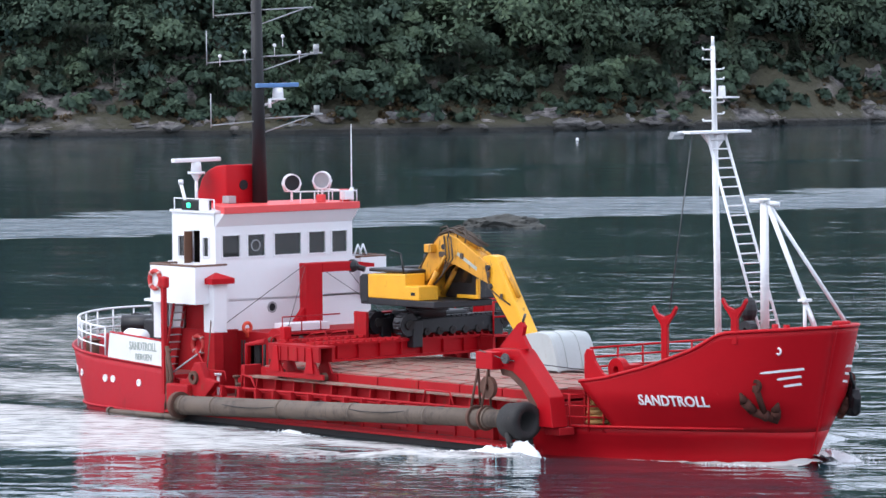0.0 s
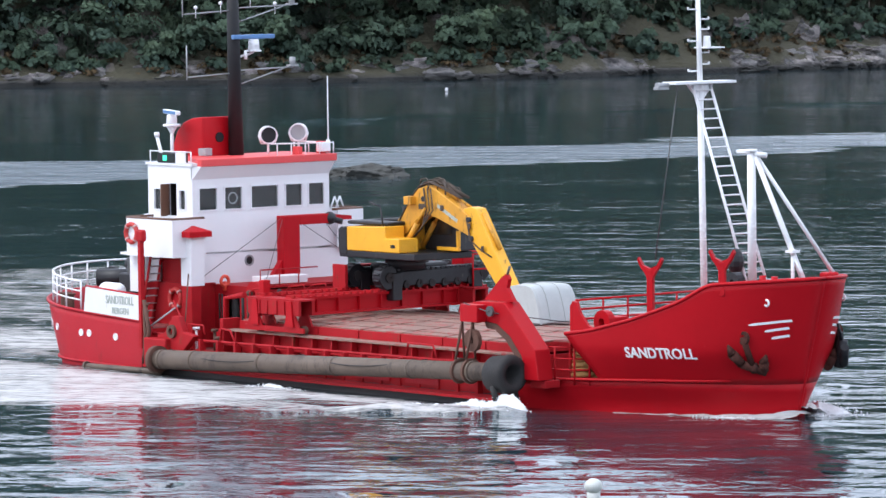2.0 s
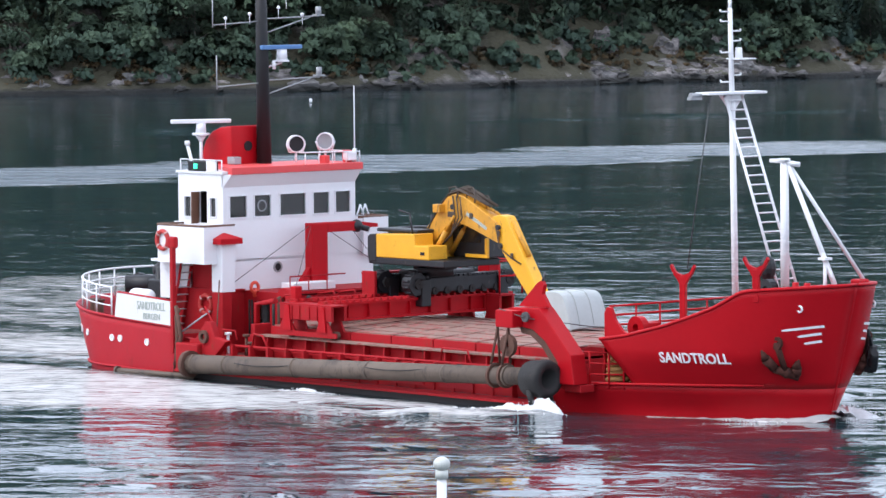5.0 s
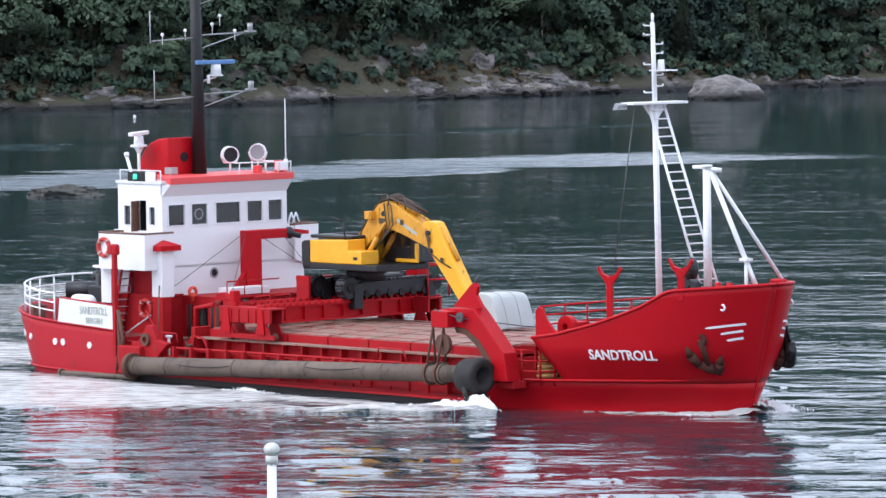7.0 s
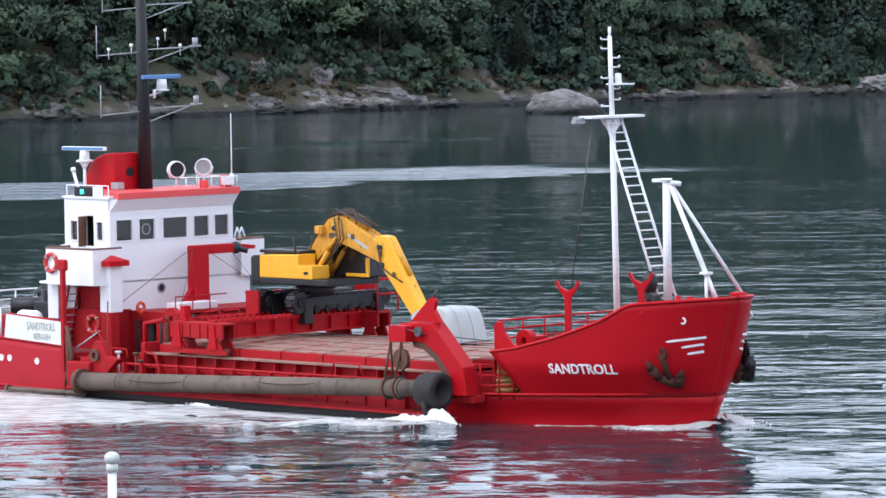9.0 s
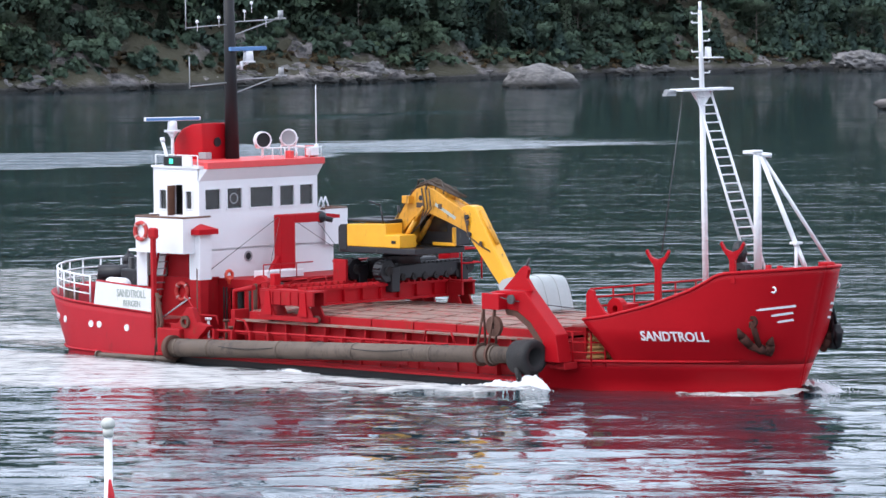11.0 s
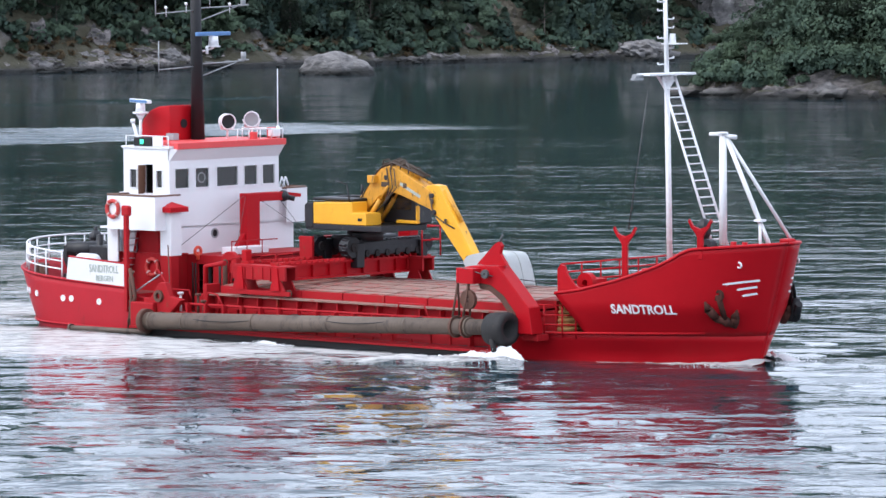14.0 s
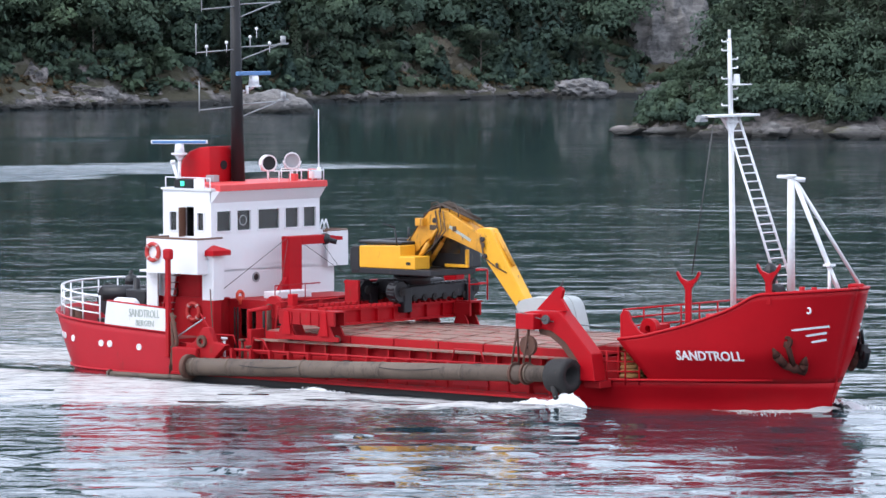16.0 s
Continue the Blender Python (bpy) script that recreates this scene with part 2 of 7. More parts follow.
    bp.inputs["Distance"].default_value = WAVE_HEIGHT
    # in the wind the steep near faces of the wavelets are what shows
    face = n.new("ShaderNodeCombineXYZ")
    l.new(math_node("MULTIPLY", band, 0.702 * 0.24), face.inputs[0])
    l.new(math_node("MULTIPLY", band, -0.712 * 0.24), face.inputs[1])
    face.inputs[2].default_value = 1.0
    unit = n.new("ShaderNodeVectorMath")
    unit.operation = "NORMALIZE"
    l.new(face.outputs["Vector"], unit.inputs[0])
    l.new(unit.outputs["Vector"], bp.inputs["Normal"])
    l.new(h, bp.inputs["Height"])
    l.new(bp.outputs["Normal"], b.inputs["Normal"])
    return b, turn, tex, math_node


WAVE_HEIGHT = 0.9
M_WATER = bpy.data.materials.new("fjord_water")
M_WATER.use_nodes = True
water_nodes(M_WATER)

# ---- mesh tools ----
SPLIT = {"windlass", "bridge_drive", "mast_yard", "mast_step", "coaming_ledge", "foredeck_winch", "hose", "deck_guard", "aerial_dome", "wire_stay", "mast_lamp", "hydraulic_ram", "hydraulic_hose", "waist_rail", "bow_bollard", "roof_locker", "freeing_port", "pivot_pin", "bollard", "coaming_rail", "hatch_coaming", "post_brace", "post_bracket", "bulwark_capping", "suction_tooth", "rope_coil", "board_rail", "stair_side"}


def part(name, bm, material, parent, label="", smooth=False):
    if name in SPLIT:
        out, todo = None, set(bm.verts)
        while todo:
            isle, edge = set(), [todo.pop()]
            while edge:
                v = edge.pop()
                isle.add(v)
                for e in v.link_edges:
                    w = e.other_vert(v)
                    if w in todo:
                        todo.discard(w)
                        edge.append(w)
            one = bmesh.new()
            m = {v: one.verts.new(v.co) for v in sorted(isle, key=lambda v: v.index if v.index >= 0 else 0)}
            for f in {f for v in isle for f in v.link_faces}:
                one.faces.new([m[v] for v in f.verts]).smooth = f.smooth
            out = part_one(name, one, material, parent, label, smooth)
        bm.free()
        return out
    return part_one(name, bm, material, parent, label, smooth)


def part_one(name, bm, material, parent, label="", smooth=False):
    me = bpy.data.meshes.new(name)
    if smooth:
        for f in bm.faces:
            f.smooth = True
    bm.normal_update()
    bm.to_mesh(me)
    bm.free()
    me.materials.append(material)
    ob = new(name, me)
    ob.parent = parent
    return tagged(ob, label)


def thing(name, label, category, group="", kind=""):
    return tagged(new(name), label, category, group, kind)


def box(bm, x0, x1, y0, y1, z0, z1, bev=0.0):
    v = [bm.verts.new((x, y, z)) for z in (z0, z1) for x, y in ((x0, y0), (x1, y0), (x1, y1), (x0, y1))]
    fs = [bm.faces.new([v[i] for i in f]) for f in ((3, 2, 1, 0), (4, 5, 6, 7), (0, 1, 5, 4), (1, 2, 6, 5), (2, 3, 7, 6), (3, 0, 4, 7))]
    if bev:
        bmesh.ops.bevel(bm, geom=list({e for f in fs for e in f.edges}), offset=bev, segments=2, affect="EDGES", profile=0.5)
    return bm


def nb():
    return bmesh.new()


def rod(bm, p, q, r, n=8, r2=None):
    """A round bar from p to q, tapering to r2."""
    p, q = Vector(p), Vector(q)
    d = (q - p).normalized()
    a = d.orthogonal().normalized()
    c = d.cross(a)
    r2 = r if r2 is None else r2
    rings = []
    for o, rr in ((p, r), (q, r2)):
        rings.append([bm.verts.new(o + (a * math.cos(k * math.tau / n) + c * math.sin(k * math.tau / n)) * rr) for k in range(n)])
    for k in range(n):
        f = bm.faces.new((rings[0][k], rings[0][(k + 1) % n], rings[1][(k + 1) % n], rings[1][k]))
        f.smooth = True
    bm.faces.new(rings[0][::-1])
    bm.faces.new(rings[1])
    return bm


def chain(bm, pts, r, n=8):
    """One bent round bar through the points."""
    pts = [Vector(p) for p in pts]
    rings = []
    a = None
    for i, p in enumerate(pts):
        d = (pts[min(i + 1, len(pts) - 1)] - pts[max(i - 1, 0)]).normalized()
        a = d.orthogonal().normalized() if a is None else (a - d * a.dot(d)).normalized()
        c = d.cross(a)
        rings.append([bm.verts.new(p + (a * math.cos(k * math.tau / n) + c * math.sin(k * math.tau / n)) * r) for k in range(n)])
    for u, v in zip(rings, rings[1:]):
        for k in range(n):
            f = bm.faces.new((u[k], u[(k + 1) % n], v[(k + 1) % n], v[k]))
            f.smooth = True
    bm.faces.new(rings[0][::-1])
    bm.faces.new(rings[-1])
    return bm


def prism(bm, pts, lo, hi, axis="y"):
    """A plate: an outline in the plane across the axis, from lo to hi along it."""
    def at(u, v, w):
        return {"y": (u, w, v), "x": (w, u, v), "z": (u, v, w)}[axis]
    a = [bm.verts.new(at(u, v, lo)) for u, v in pts]
    b = [bm.verts.new(at(u, v, hi)) for u, v in pts]
    n = len(pts)
    bm.faces.new(a)
    bm.faces.new(b[::-1])
    for i in range(n):
        bm.faces.new((a[i], b[i], b[(i + 1) % n], a[(i + 1) % n]))
    bmesh.ops.recalc_face_normals(bm, faces=bm.faces[:])
    return bm


def bev(bm, w=0.02, seg=2):
    es = [e for e in bm.edges if len(e.link_faces) == 2 and e.calc_face_angle(0) > 0.5]
    bmesh.ops.bevel(bm, geom=es, offset=w, segments=seg, affect="EDGES", profile=0.5)
    return bm


def ring(bm, c, axis, r0, r1, w, n=24):
    """A flat-sided ring or short pipe about c, with its axis along x, y or z."""
    c = Vector(c)
    k = "xyz".index(axis)
    u, v = [Vector((1.0 * (i == j) for i in range(3))) for j in range(3) if j != k]
    d = Vector((1.0 * (i == k) for i in range(3)))
    rows = []
    for rr, off in ((r0, -w / 2), (r1, -w / 2), (r1, w / 2), (r0, w / 2)):
        rows.append([bm.verts.new(c + d * off + (u * math.cos(t) + v * math.sin(t)) * rr) for t in [i * math.tau / n for i in range(n)]])
    for a, b in zip(rows, rows[1:] + rows[:1]):
        for i in range(n):
            bm.faces.new((a[i], a[(i + 1) % n], b[(i + 1) % n], b[i]))
    bmesh.ops.recalc_face_normals(bm, faces=bm.faces[:])
    return bm


def ball(bm, c, r, u=12, v=8, sz=1.0):
    m = Matrix.Translation(c) @ Matrix.Diagonal((r, r, r * sz, 1))
    bmesh.ops.create_uvsphere(bm, u_segments=u, v_segments=v, radius=1, matrix=m)
    return bm


def torus(bm, c, axis, R, r, n=20, k=8):
    c = Vector(c)
    i = "xyz".index(axis)
    u, v = [Vector((1.0 * (a == j) for a in range(3))) for j in range(3) if j != i]
    d = Vector((1.0 * (a == i) for a in range(3)))
    vs = [[bm.verts.new(c + (u * math.cos(t) + v * math.sin(t)) * (R + r * math.cos(p)) + d * r * math.sin(p)) for p in [j * math.tau / k for j in range(k)]] for t in [j * math.tau / n for j in range(n)]]
    for a in range(n):
        for b in range(k):
            f = bm.faces.new((vs[a][b], vs[(a + 1) % n][b], vs[(a + 1) % n][(b + 1) % k], vs[a][(b + 1) % k]))
            f.smooth = True
    bmesh.ops.recalc_face_normals(bm, faces=bm.faces[:])
    return bm


def lerp_table(x, table):
    xs, ys = zip(*table)
    return float(np.interp(x, xs, ys))

# ---- water, shore and hillside ----
# one sheet to the horizon; the open water before the ship carries real waves
OUT, ALONG = np.array([0.702, -0.712]), np.array([0.712, 0.702])
wr = np.random.default_rng(5)
wu, wv = np.arange(20, 112.1, 0.3), np.arange(-45, 85.1, 0.34)
gu, gv = np.meshgrid(wu, wv, indexing="ij")
gz = np.zeros_like(gu)
for i in range(48):
    k = math.tau / wr.uniform(1.0, 3.4)
    a = wr.normal(0.0, 0.34)
    gz += 0.0165 / k * np.sin(k * (math.cos(a) * gu + math.sin(a) * gv) + wr.uniform(0, math.tau))
fade = np.clip((gu - 22) / 28, 0, 1) * np.clip((112 - gu) / 6, 0, 1) * np.clip((gv + 45) / 6, 0, 1) * np.clip((85 - gv) / 6, 0, 1)
gz *= fade
xy = gu[..., None] * OUT + gv[..., None] * ALONG
inner = np.concatenate([xy, gz[..., None]], 2).reshape(-1, 3)
nu_, nv_ = len(wu), len(wv)
q = (np.arange(nu_ - 1)[:, None] * nv_ + np.arange(nv_ - 1)[None]).reshape(-1)
faces = np.stack([q, q + nv_, q + nv_ + 1, q + 1], 1).tolist()
rim_ = [0, (nu_ - 1) * nv_, nu_ * nv_ - 1, nv_ - 1]
base = len(inner)
far_ = [(*(u * OUT + v * ALONG), 0.0) for u, v in ((-6000, -6000), (6000, -6000), (6000, 6000), (-6000, 6000))]
for i in range(4):
    j = (i + 1) % 4
    faces.append([rim_[i], base + i, base + j, rim_[j]])
me = bpy.data.meshes.new("water")
me.from_pydata(inner.tolist() + far_, [], faces)
me.polygons.foreach_set("use_smooth", np.ones(len(faces), dtype=bool))
me.update()
me.materials.append(M_WATER)
tagged(new("water", me), "dark green-grey rippled fjord water reflecting the overcast sky", "water", kind="structure")

# the far shore: a line that runs across the view, and land that climbs behind it
SHORE = [(-620, -420), (-470, -160), (-345, 60), (-305, 130), (-284, 172), (-271, 205), (-267, 232), (-268, 262), (-271, 292), (-273, 325), (-274, 360), (-272, 392), (-262, 440), (-235, 520), (-150, 680), (60, 900)]
_cum = [0.0]
for (ax, ay), (bx, by) in zip(SHORE, SHORE[1:]):
    _cum.append(_cum[-1] + math.hypot(bx - ax, by - ay))


def shore_at(s):
    """The point of the shore s metres along it, and the way inland."""
    x, y = np.interp(s, _cum, [p[0] for p in SHORE]), np.interp(s, _cum, [p[1] for p in SHORE])
    x1, y1 = np.interp(s + 8, _cum, [p[0] for p in SHORE]), np.interp(s + 8, _cum, [p[1] for p in SHORE])
    x0, y0 = np.interp(s - 8, _cum, [p[0] for p in SHORE]), np.interp(s - 8, _cum, [p[1] for p in SHORE])
    k = math.hypot(x1 - x0, y1 - y0)
    return x, y, -(y1 - y0) / k, (x1 - x0) / k


def land_height(s, d):
    """Height d metres inland: a rock bank, then a steep wooded slope."""
    n = noise.fractal((s * 0.045, d * 0.06, 3.1), 1.0, 2.0, 4)
    fine = noise.fractal((s * 0.22, d * 0.3, 9.7), 1.0, 2.0, 4)
    bank = 1.5 + 0.8 * noise.noise((s * 0.05, 0.3, 0.0))
    rise = bank * min(1.0, max(0.0, (d + 0.6) / 1.5)) ** 0.7 if d > -0.6 else -0.5
    hill = 76.0 * (1 - math.exp(-max(0.0, d - 1.0) * 0.0105))
    return rise + hill + (n * 1.4 + fine * 0.45) * min(1.0, max(0.0, (d + 0.5) / 5.0))


def rock_mat(name, dark, light, moss, moss_amount):
    m = bpy.data.materials.new(name)
    m.use_nodes = True
    n, l = m.node_tree.nodes, m.node_tree.links
    b = n["Principled BSDF"]
    b.inputs["Roughness"].default_value = 0.85
    geo = n.new("ShaderNodeNewGeometry")
    t1, t2 = n.new("ShaderNodeTexNoise"), n.new("ShaderNodeTexNoise")
    t1.inputs["Scale"].default_value, t1.inputs["Detail"].default_value, t1.inputs["Roughness"].default_value = 0.45, 8, 0.65
    t2.inputs["Scale"].default_value, t2.inputs["Detail"].default_value = 0.16, 6
    mp = n.new("ShaderNodeMapping")
    mp.inputs["Scale"].default_value = (1, 1, 2.2)
    l.new(geo.outputs["Position"], mp.inputs["Vector"])
    l.new(mp.outputs["Vector"], t1.inputs["Vector"])
    l.new(geo.outputs["Position"], t2.inputs["Vector"])
    r1 = n.new("ShaderNodeMapRange")
    r1.inputs["From Min"].default_value, r1.inputs["From Max"].default_value = 0.38, 0.62
    l.new(t1.outputs["Fac"], r1.inputs["Value"])
    c1 = n.new("ShaderNodeMix")
    c1.data_type = "RGBA"
    c1.inputs["A"].default_value, c1.inputs["B"].default_value = (*dark, 1), (*light, 1)
    l.new(r1.outputs["Result"], c1.inputs["Factor"])
    sep = n.new("ShaderNodeSeparateXYZ")
    l.new(geo.outputs["Position"], sep.inputs["Vector"])
    up = n.new("ShaderNodeSeparateXYZ")
    l.new(geo.outputs["Normal"], up.inputs["Vector"])
    a1 = n.new("ShaderNodeMath")
    a1.operation = "MULTIPLY_ADD"
    a1.inputs[1].default_value = 0.7
    l.new(up.outputs["Z"], a1.inputs[0])
    l.new(t2.outputs["Fac"], a1.inputs[2])
    r2 = n.new("ShaderNodeMapRange")
    r2.inputs["From Min"].default_value, r2.inputs["From Max"].default_value = 1.25 - moss_amount, 1.4 - moss_amount
    l.new(a1.outputs[0], r2.inputs["Value"])
    c2 = n.new("ShaderNodeMix")
    c2.data_type = "RGBA"
    c2.inputs["B"].default_value = (*moss, 1)
    l.new(c1.outputs["Result"], c2.inputs["A"])
    l.new(r2.outputs["Result"], c2.inputs["Factor"])
    # the tide leaves a dark weed line on the lowest metre
    tide = n.new("ShaderNodeMapRange")
    tide.inputs["From Min"].default_value, tide.inputs["From Max"].default_value = 0.35, 0.95
    wob = n.new("ShaderNodeMath")
    wob.operation = "MULTIPLY_ADD"
    wob.inputs[1].default_value = -0.9
    l.new(t1.outputs["Fac"], wob.inputs[0])
    l.new(sep.outputs["Z"], wob.inputs[2])
    off = n.new("ShaderNodeMath")
    off.operation, off.inputs[1].default_value = "ADD", 0.45
    l.new(wob.outputs[0], off.inputs[0])
    l.new(off.outputs[0], tide.inputs["Value"])
    c3 = n.new("ShaderNodeMix")
    c3.data_type = "RGBA"
    c3.inputs["A"].default_value = (0.018, 0.018, 0.016, 1)
    l.new(tide.outputs["Result"], c3.inputs["Factor"])
    l.new(c2.outputs["Result"], c3.inputs["B"])
    l.new(c3.outputs["Result"], b.inputs["Base Color"])
    bp = n.new("ShaderNodeBump")
    bp.inputs["Distance"].default_value = 0.8
    l.new(t1.outputs["Fac"], bp.inputs["Height"])
    l.new(bp.outputs["Normal"], b.inputs["Normal"])
    return m


M_SHORE = rock_mat("mossy_shore_rock", (0.045, 0.043, 0.042), (0.30, 0.265, 0.25), (0.062, 0.056, 0.032), 0.40)
M_ROCK = rock_mat("bare_grey_rock", (0.10, 0.095, 0.095), (0.26, 0.245, 0.235), (0.11, 0.11, 0.04), 0.02)
M_CLIFF = rock_mat("streaked_cliff_rock", (0.06, 0.057, 0.057), (0.36, 0.32, 0.305), (0.06, 0.06, 0.025), 0.2)


def land_mesh(name, s0, s1, ds, ds_in):
    verts, faces = [], []
    ss = list(np.arange(s0, s1, ds))
    for s in ss:
        x, y, nx, ny = shore_at(s)
        w = 1.6 * noise.noise((s * 0.11, 5.0, 0.0)) + 0.8 * noise.noise((s * 0.4, 7.0, 0.0))
        for d in ds_in:
            verts.append((x + nx * (d + w), y + ny * (d + w), land_height(s, d)))
    k = len(ds_in)
    for i in range(len(ss) - 1):
        for j in range(k - 1):
            a = i * k + j
            faces.append((a, a + k, a + k + 1, a + 1))
    me = bpy.data.meshes.new(name)
    me.from_pydata(verts, [], faces)
    me.materials.append(M_SHORE)
    me.update()
    return me


ground = new("ground", land_mesh("ground", 20, _cum[-1] - 20, 1.6, [-3, -1.2, -0.6, -0.2, 0.3, 0.9, 1.5, 2.3, 3.5, 5, 7, 9.5, 12, 15, 19, 25, 33, 45, 60, 80, 110, 150, 210, 290]))
tagged(ground, "steep rocky shore and wooded hillside above the water", "hillside", kind="structure")


def rock(name, c, size, label, seed, material, turn=0.0, cuts=4, rough=0.28):
    bm = nb()
    bmesh.ops.create_icosphere(bm, subdivisions=cuts, radius=1)
    for v in bm.verts:
        p = v.co.copy()
        k = 1 + rough * noise.fractal((p * 1.7 + Vector((seed, 0, 0))), 1.0, 2.0, 4) + rough * 0.5 * abs(noise.noise(p * 4 + Vector((0, seed, 0))))
        p *= k
        v.co = (p.x * size[0], p.y * size[1], p.z * size[2])
    ob = part(name, bm, material, None, smooth=False)
    ob.matrix_basis = pose(*c, 0, 0, turn)
    return tagged(ob, label, "rock")


rock("boulder", (-239, 291, 0.0), (4.3, 2.8, 2.5), "large pale rounded boulder standing at the water's edge", 1.0, M_ROCK, 46, 5, 0.14)
rock("shoal_rock", (-97, 86, -0.15), (2.3, 1.6, 0.80), "low dark weed-covered rock awash in the fjord", 7.0, mat("weedy_rock", (0.05, 0.05, 0.045), 0.85, var=0.4, scale=0.8, bump=0.1), 46, 5, 0.3)


def stone(name, c, size, seed, label, material, turn, rough=0.3, cuts=4):
    return rock(name, c, size, label, seed, material, turn, cuts, rough)


# bare rock faces in the far slope
stone("cliff", (-274.5, 277, 2.4), (1.8, 1.3, 3.3), 11, "tall pale rock face standing in the wooded slope", M_CLIFF, 5, 0.35)
stone("cliff", (-274.5, 286.5, 2.2), (1.8, 1.8, 2.6), 12, "pale broken rock face standing in the wooded slope", M_CLIFF, 8, 0.4)
b_rnd = random.Random(31)
for i in range(64):
    yy = 258 + 42 * b_rnd.random()
    up = b_rnd.random()
    stone("rock_outcrop", (-268.6 - 0.045 * (yy - 258) - 2.6 * up, yy, 0.25 + 2.0 * up * b_rnd.random()), (b_rnd.uniform(0.5, 1.1), b_rnd.uniform(0.7, 2.2), b_rnd.uniform(0.4, 0.95)), 100 + i, "pale broken rock on the steep bank above the waterline", M_CLIFF if i % 4 else M_ROCK, b_rnd.uniform(-25, 25), 0.55, 3)
stone("cliff", (-278, 409, 6.0), (6.0, 5.5, 15.0), 15, "tall grey scree and cliff face among the trees", M_ROCK, 20, 0.35, 5)
stone("rock_outcrop", (-281, 366, 5.0), (2.5, 4.5, 2.8), 16, "brown and grey bare rock in the slope", mat("brown_bare_slope", (0.085, 0.070, 0.045), 0.9, var=0.5, scale=0.35, bump=0.3, stain=(0.17, 0.155, 0.14), amount=0.3), 10, 0.4)
stone("rock_outcrop", (-267, 379, 0.7), (3.2, 4.5, 1.9), 17, "pale rounded rock at the water's edge", M_ROCK, 10, 0.35)
for i in range(190):
    s_ = 664 + i * 1.56 + b_rnd.uniform(-1.5, 1.5)
    x, y, nx, ny = shore_at(s_)
    up = b_rnd.random() ** 1.5
    d = 0.2 + 2.2 * up
    stone("shore_rock", (x + nx * d, y + ny * d, 0.1 + 1.5 * up), (b_rnd.uniform(0.5, 1.2), b_rnd.uniform(0.8, 2.6), b_rnd.uniform(0.35, 0.9)), 200 + i, "low grey rock at the foot of the wooded shore", M_CLIFF if i % 3 else M_ROCK, b_rnd.uniform(-20, 20), 0.5, 3)

# wooded headland that comes in from the side
HC, HU, HV = Vector((-121, 283, 0)), Vector((0.745, 0.667, 0)), Vector((-0.667, 0.745, 0))


def head_height(u, v):
    """u along the headland, v across it."""
    w = 1.0 if u > 0 else max(0.0, 1 - (u / 46.0) ** 4) ** 0.5
    k = 1 - (v / (17.0 * w + 0.001)) ** 2 if w > 0.02 else -1
    n = noise.fractal((u * 0.12, v * 0.12, 2.0), 1.0, 2.0, 5)
    if k <= -0.35:
        return -1.5
    return -0.4 + 1.5 * max(0.0, min(1.0, k * 5 + 0.25)) + 6.0 * max(0.0, k) ** 0.8 * min(1.0, max(0.0, (u + 43) / 9.0)) + n * 0.9


verts, faces = [], []
us, vs_ = np.arange(-50, 120, 1.0), np.arange(-20, 20.1, 0.8)
for u in us:
    for v in vs_:
        q = HC + HU * u + HV * v
        verts.append((q.x, q.y, head_height(u, v)))
for i in range(len(us) - 1):
    for j in range(len(vs_) - 1):
        a = i * len(vs_) + j
        faces.append((a, a + 1, a + 1 + len(vs_), a + len(vs_)))
me = bpy.data.meshes.new("headland")
me.from_pydata(verts, [], faces)
me.materials.append(M_SHORE)
tagged(new("headland_ground", me), "rocky headland reaching into the fjord", "headland", kind="structure")
for i in range(16):
    u = -44 + i * 4.2
    w = max(0.0, 1 - (min(0, u) / 46.0) ** 4) ** 0.5
    q = HC + HU * u + HV * (-16.2 * w + 1.0 * math.sin(i * 2.0))
    stone("shore_rock", (q.x, q.y, 0.2), (2.6 + math.sin(i * 1.3), 1.6, 0.8 + 0.5 * math.sin(i * 2.7) ** 2), 70 + i, "grey and reddish rock on the headland's shore", M_ROCK if i % 2 else M_CLIFF, 40 + 10 * math.sin(i), 0.4, 3)

# ---- woods ----
def leaf_mat(name, dark, light):
    m = bpy.data.materials.new(name)
    m.use_nodes = True
    n, l = m.node_tree.nodes, m.node_tree.links
    b = n["Principled BSDF"]
    b.inputs["Roughness"].default_value = 0.7
    b.inputs["Specular IOR Level"].default_value = 0.25
    geo = n.new("ShaderNodeNewGeometry")
    at = n.new("ShaderNodeAttribute")
    at.attribute_name = "tone"
    add = n.new("ShaderNodeMath")
    add.operation = "MULTIPLY_ADD"
    add.inputs[1].default_value = 0.16
    l.new(geo.outputs["Random Per Island"], add.inputs[0])
    l.new(at.outputs["Fac"], add.inputs[2])
    mix = n.new("ShaderNodeMix")
    mix.data_type = "RGBA"
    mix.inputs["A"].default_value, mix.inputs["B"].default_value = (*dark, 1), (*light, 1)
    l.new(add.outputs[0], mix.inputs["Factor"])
    l.new(mix.outputs["Result"], b.inputs["Base Color"])
    soft = n.new("ShaderNodeAttribute")
    soft.attribute_name = "crown_normal"
    l.new(soft.outputs["Vector"], b.inputs["Normal"])
    through_leaf = n.new("ShaderNodeBsdfTranslucent")
    l.new(mix.outputs["Result"], through_leaf.inputs["Color"])
    l.new(soft.outputs["Vector"], through_leaf.inputs["Normal"])
    both = n.new("ShaderNodeMixShader")
    both.inputs[0].default_value = 0.45
    l.new(b.outputs["BSDF"], both.inputs[1])
    l.new(through_leaf.outputs["BSDF"], both.inputs[2])
    l.new(both.outputs["Shader"], n["Material Output"].inputs["Surface"])
    return m


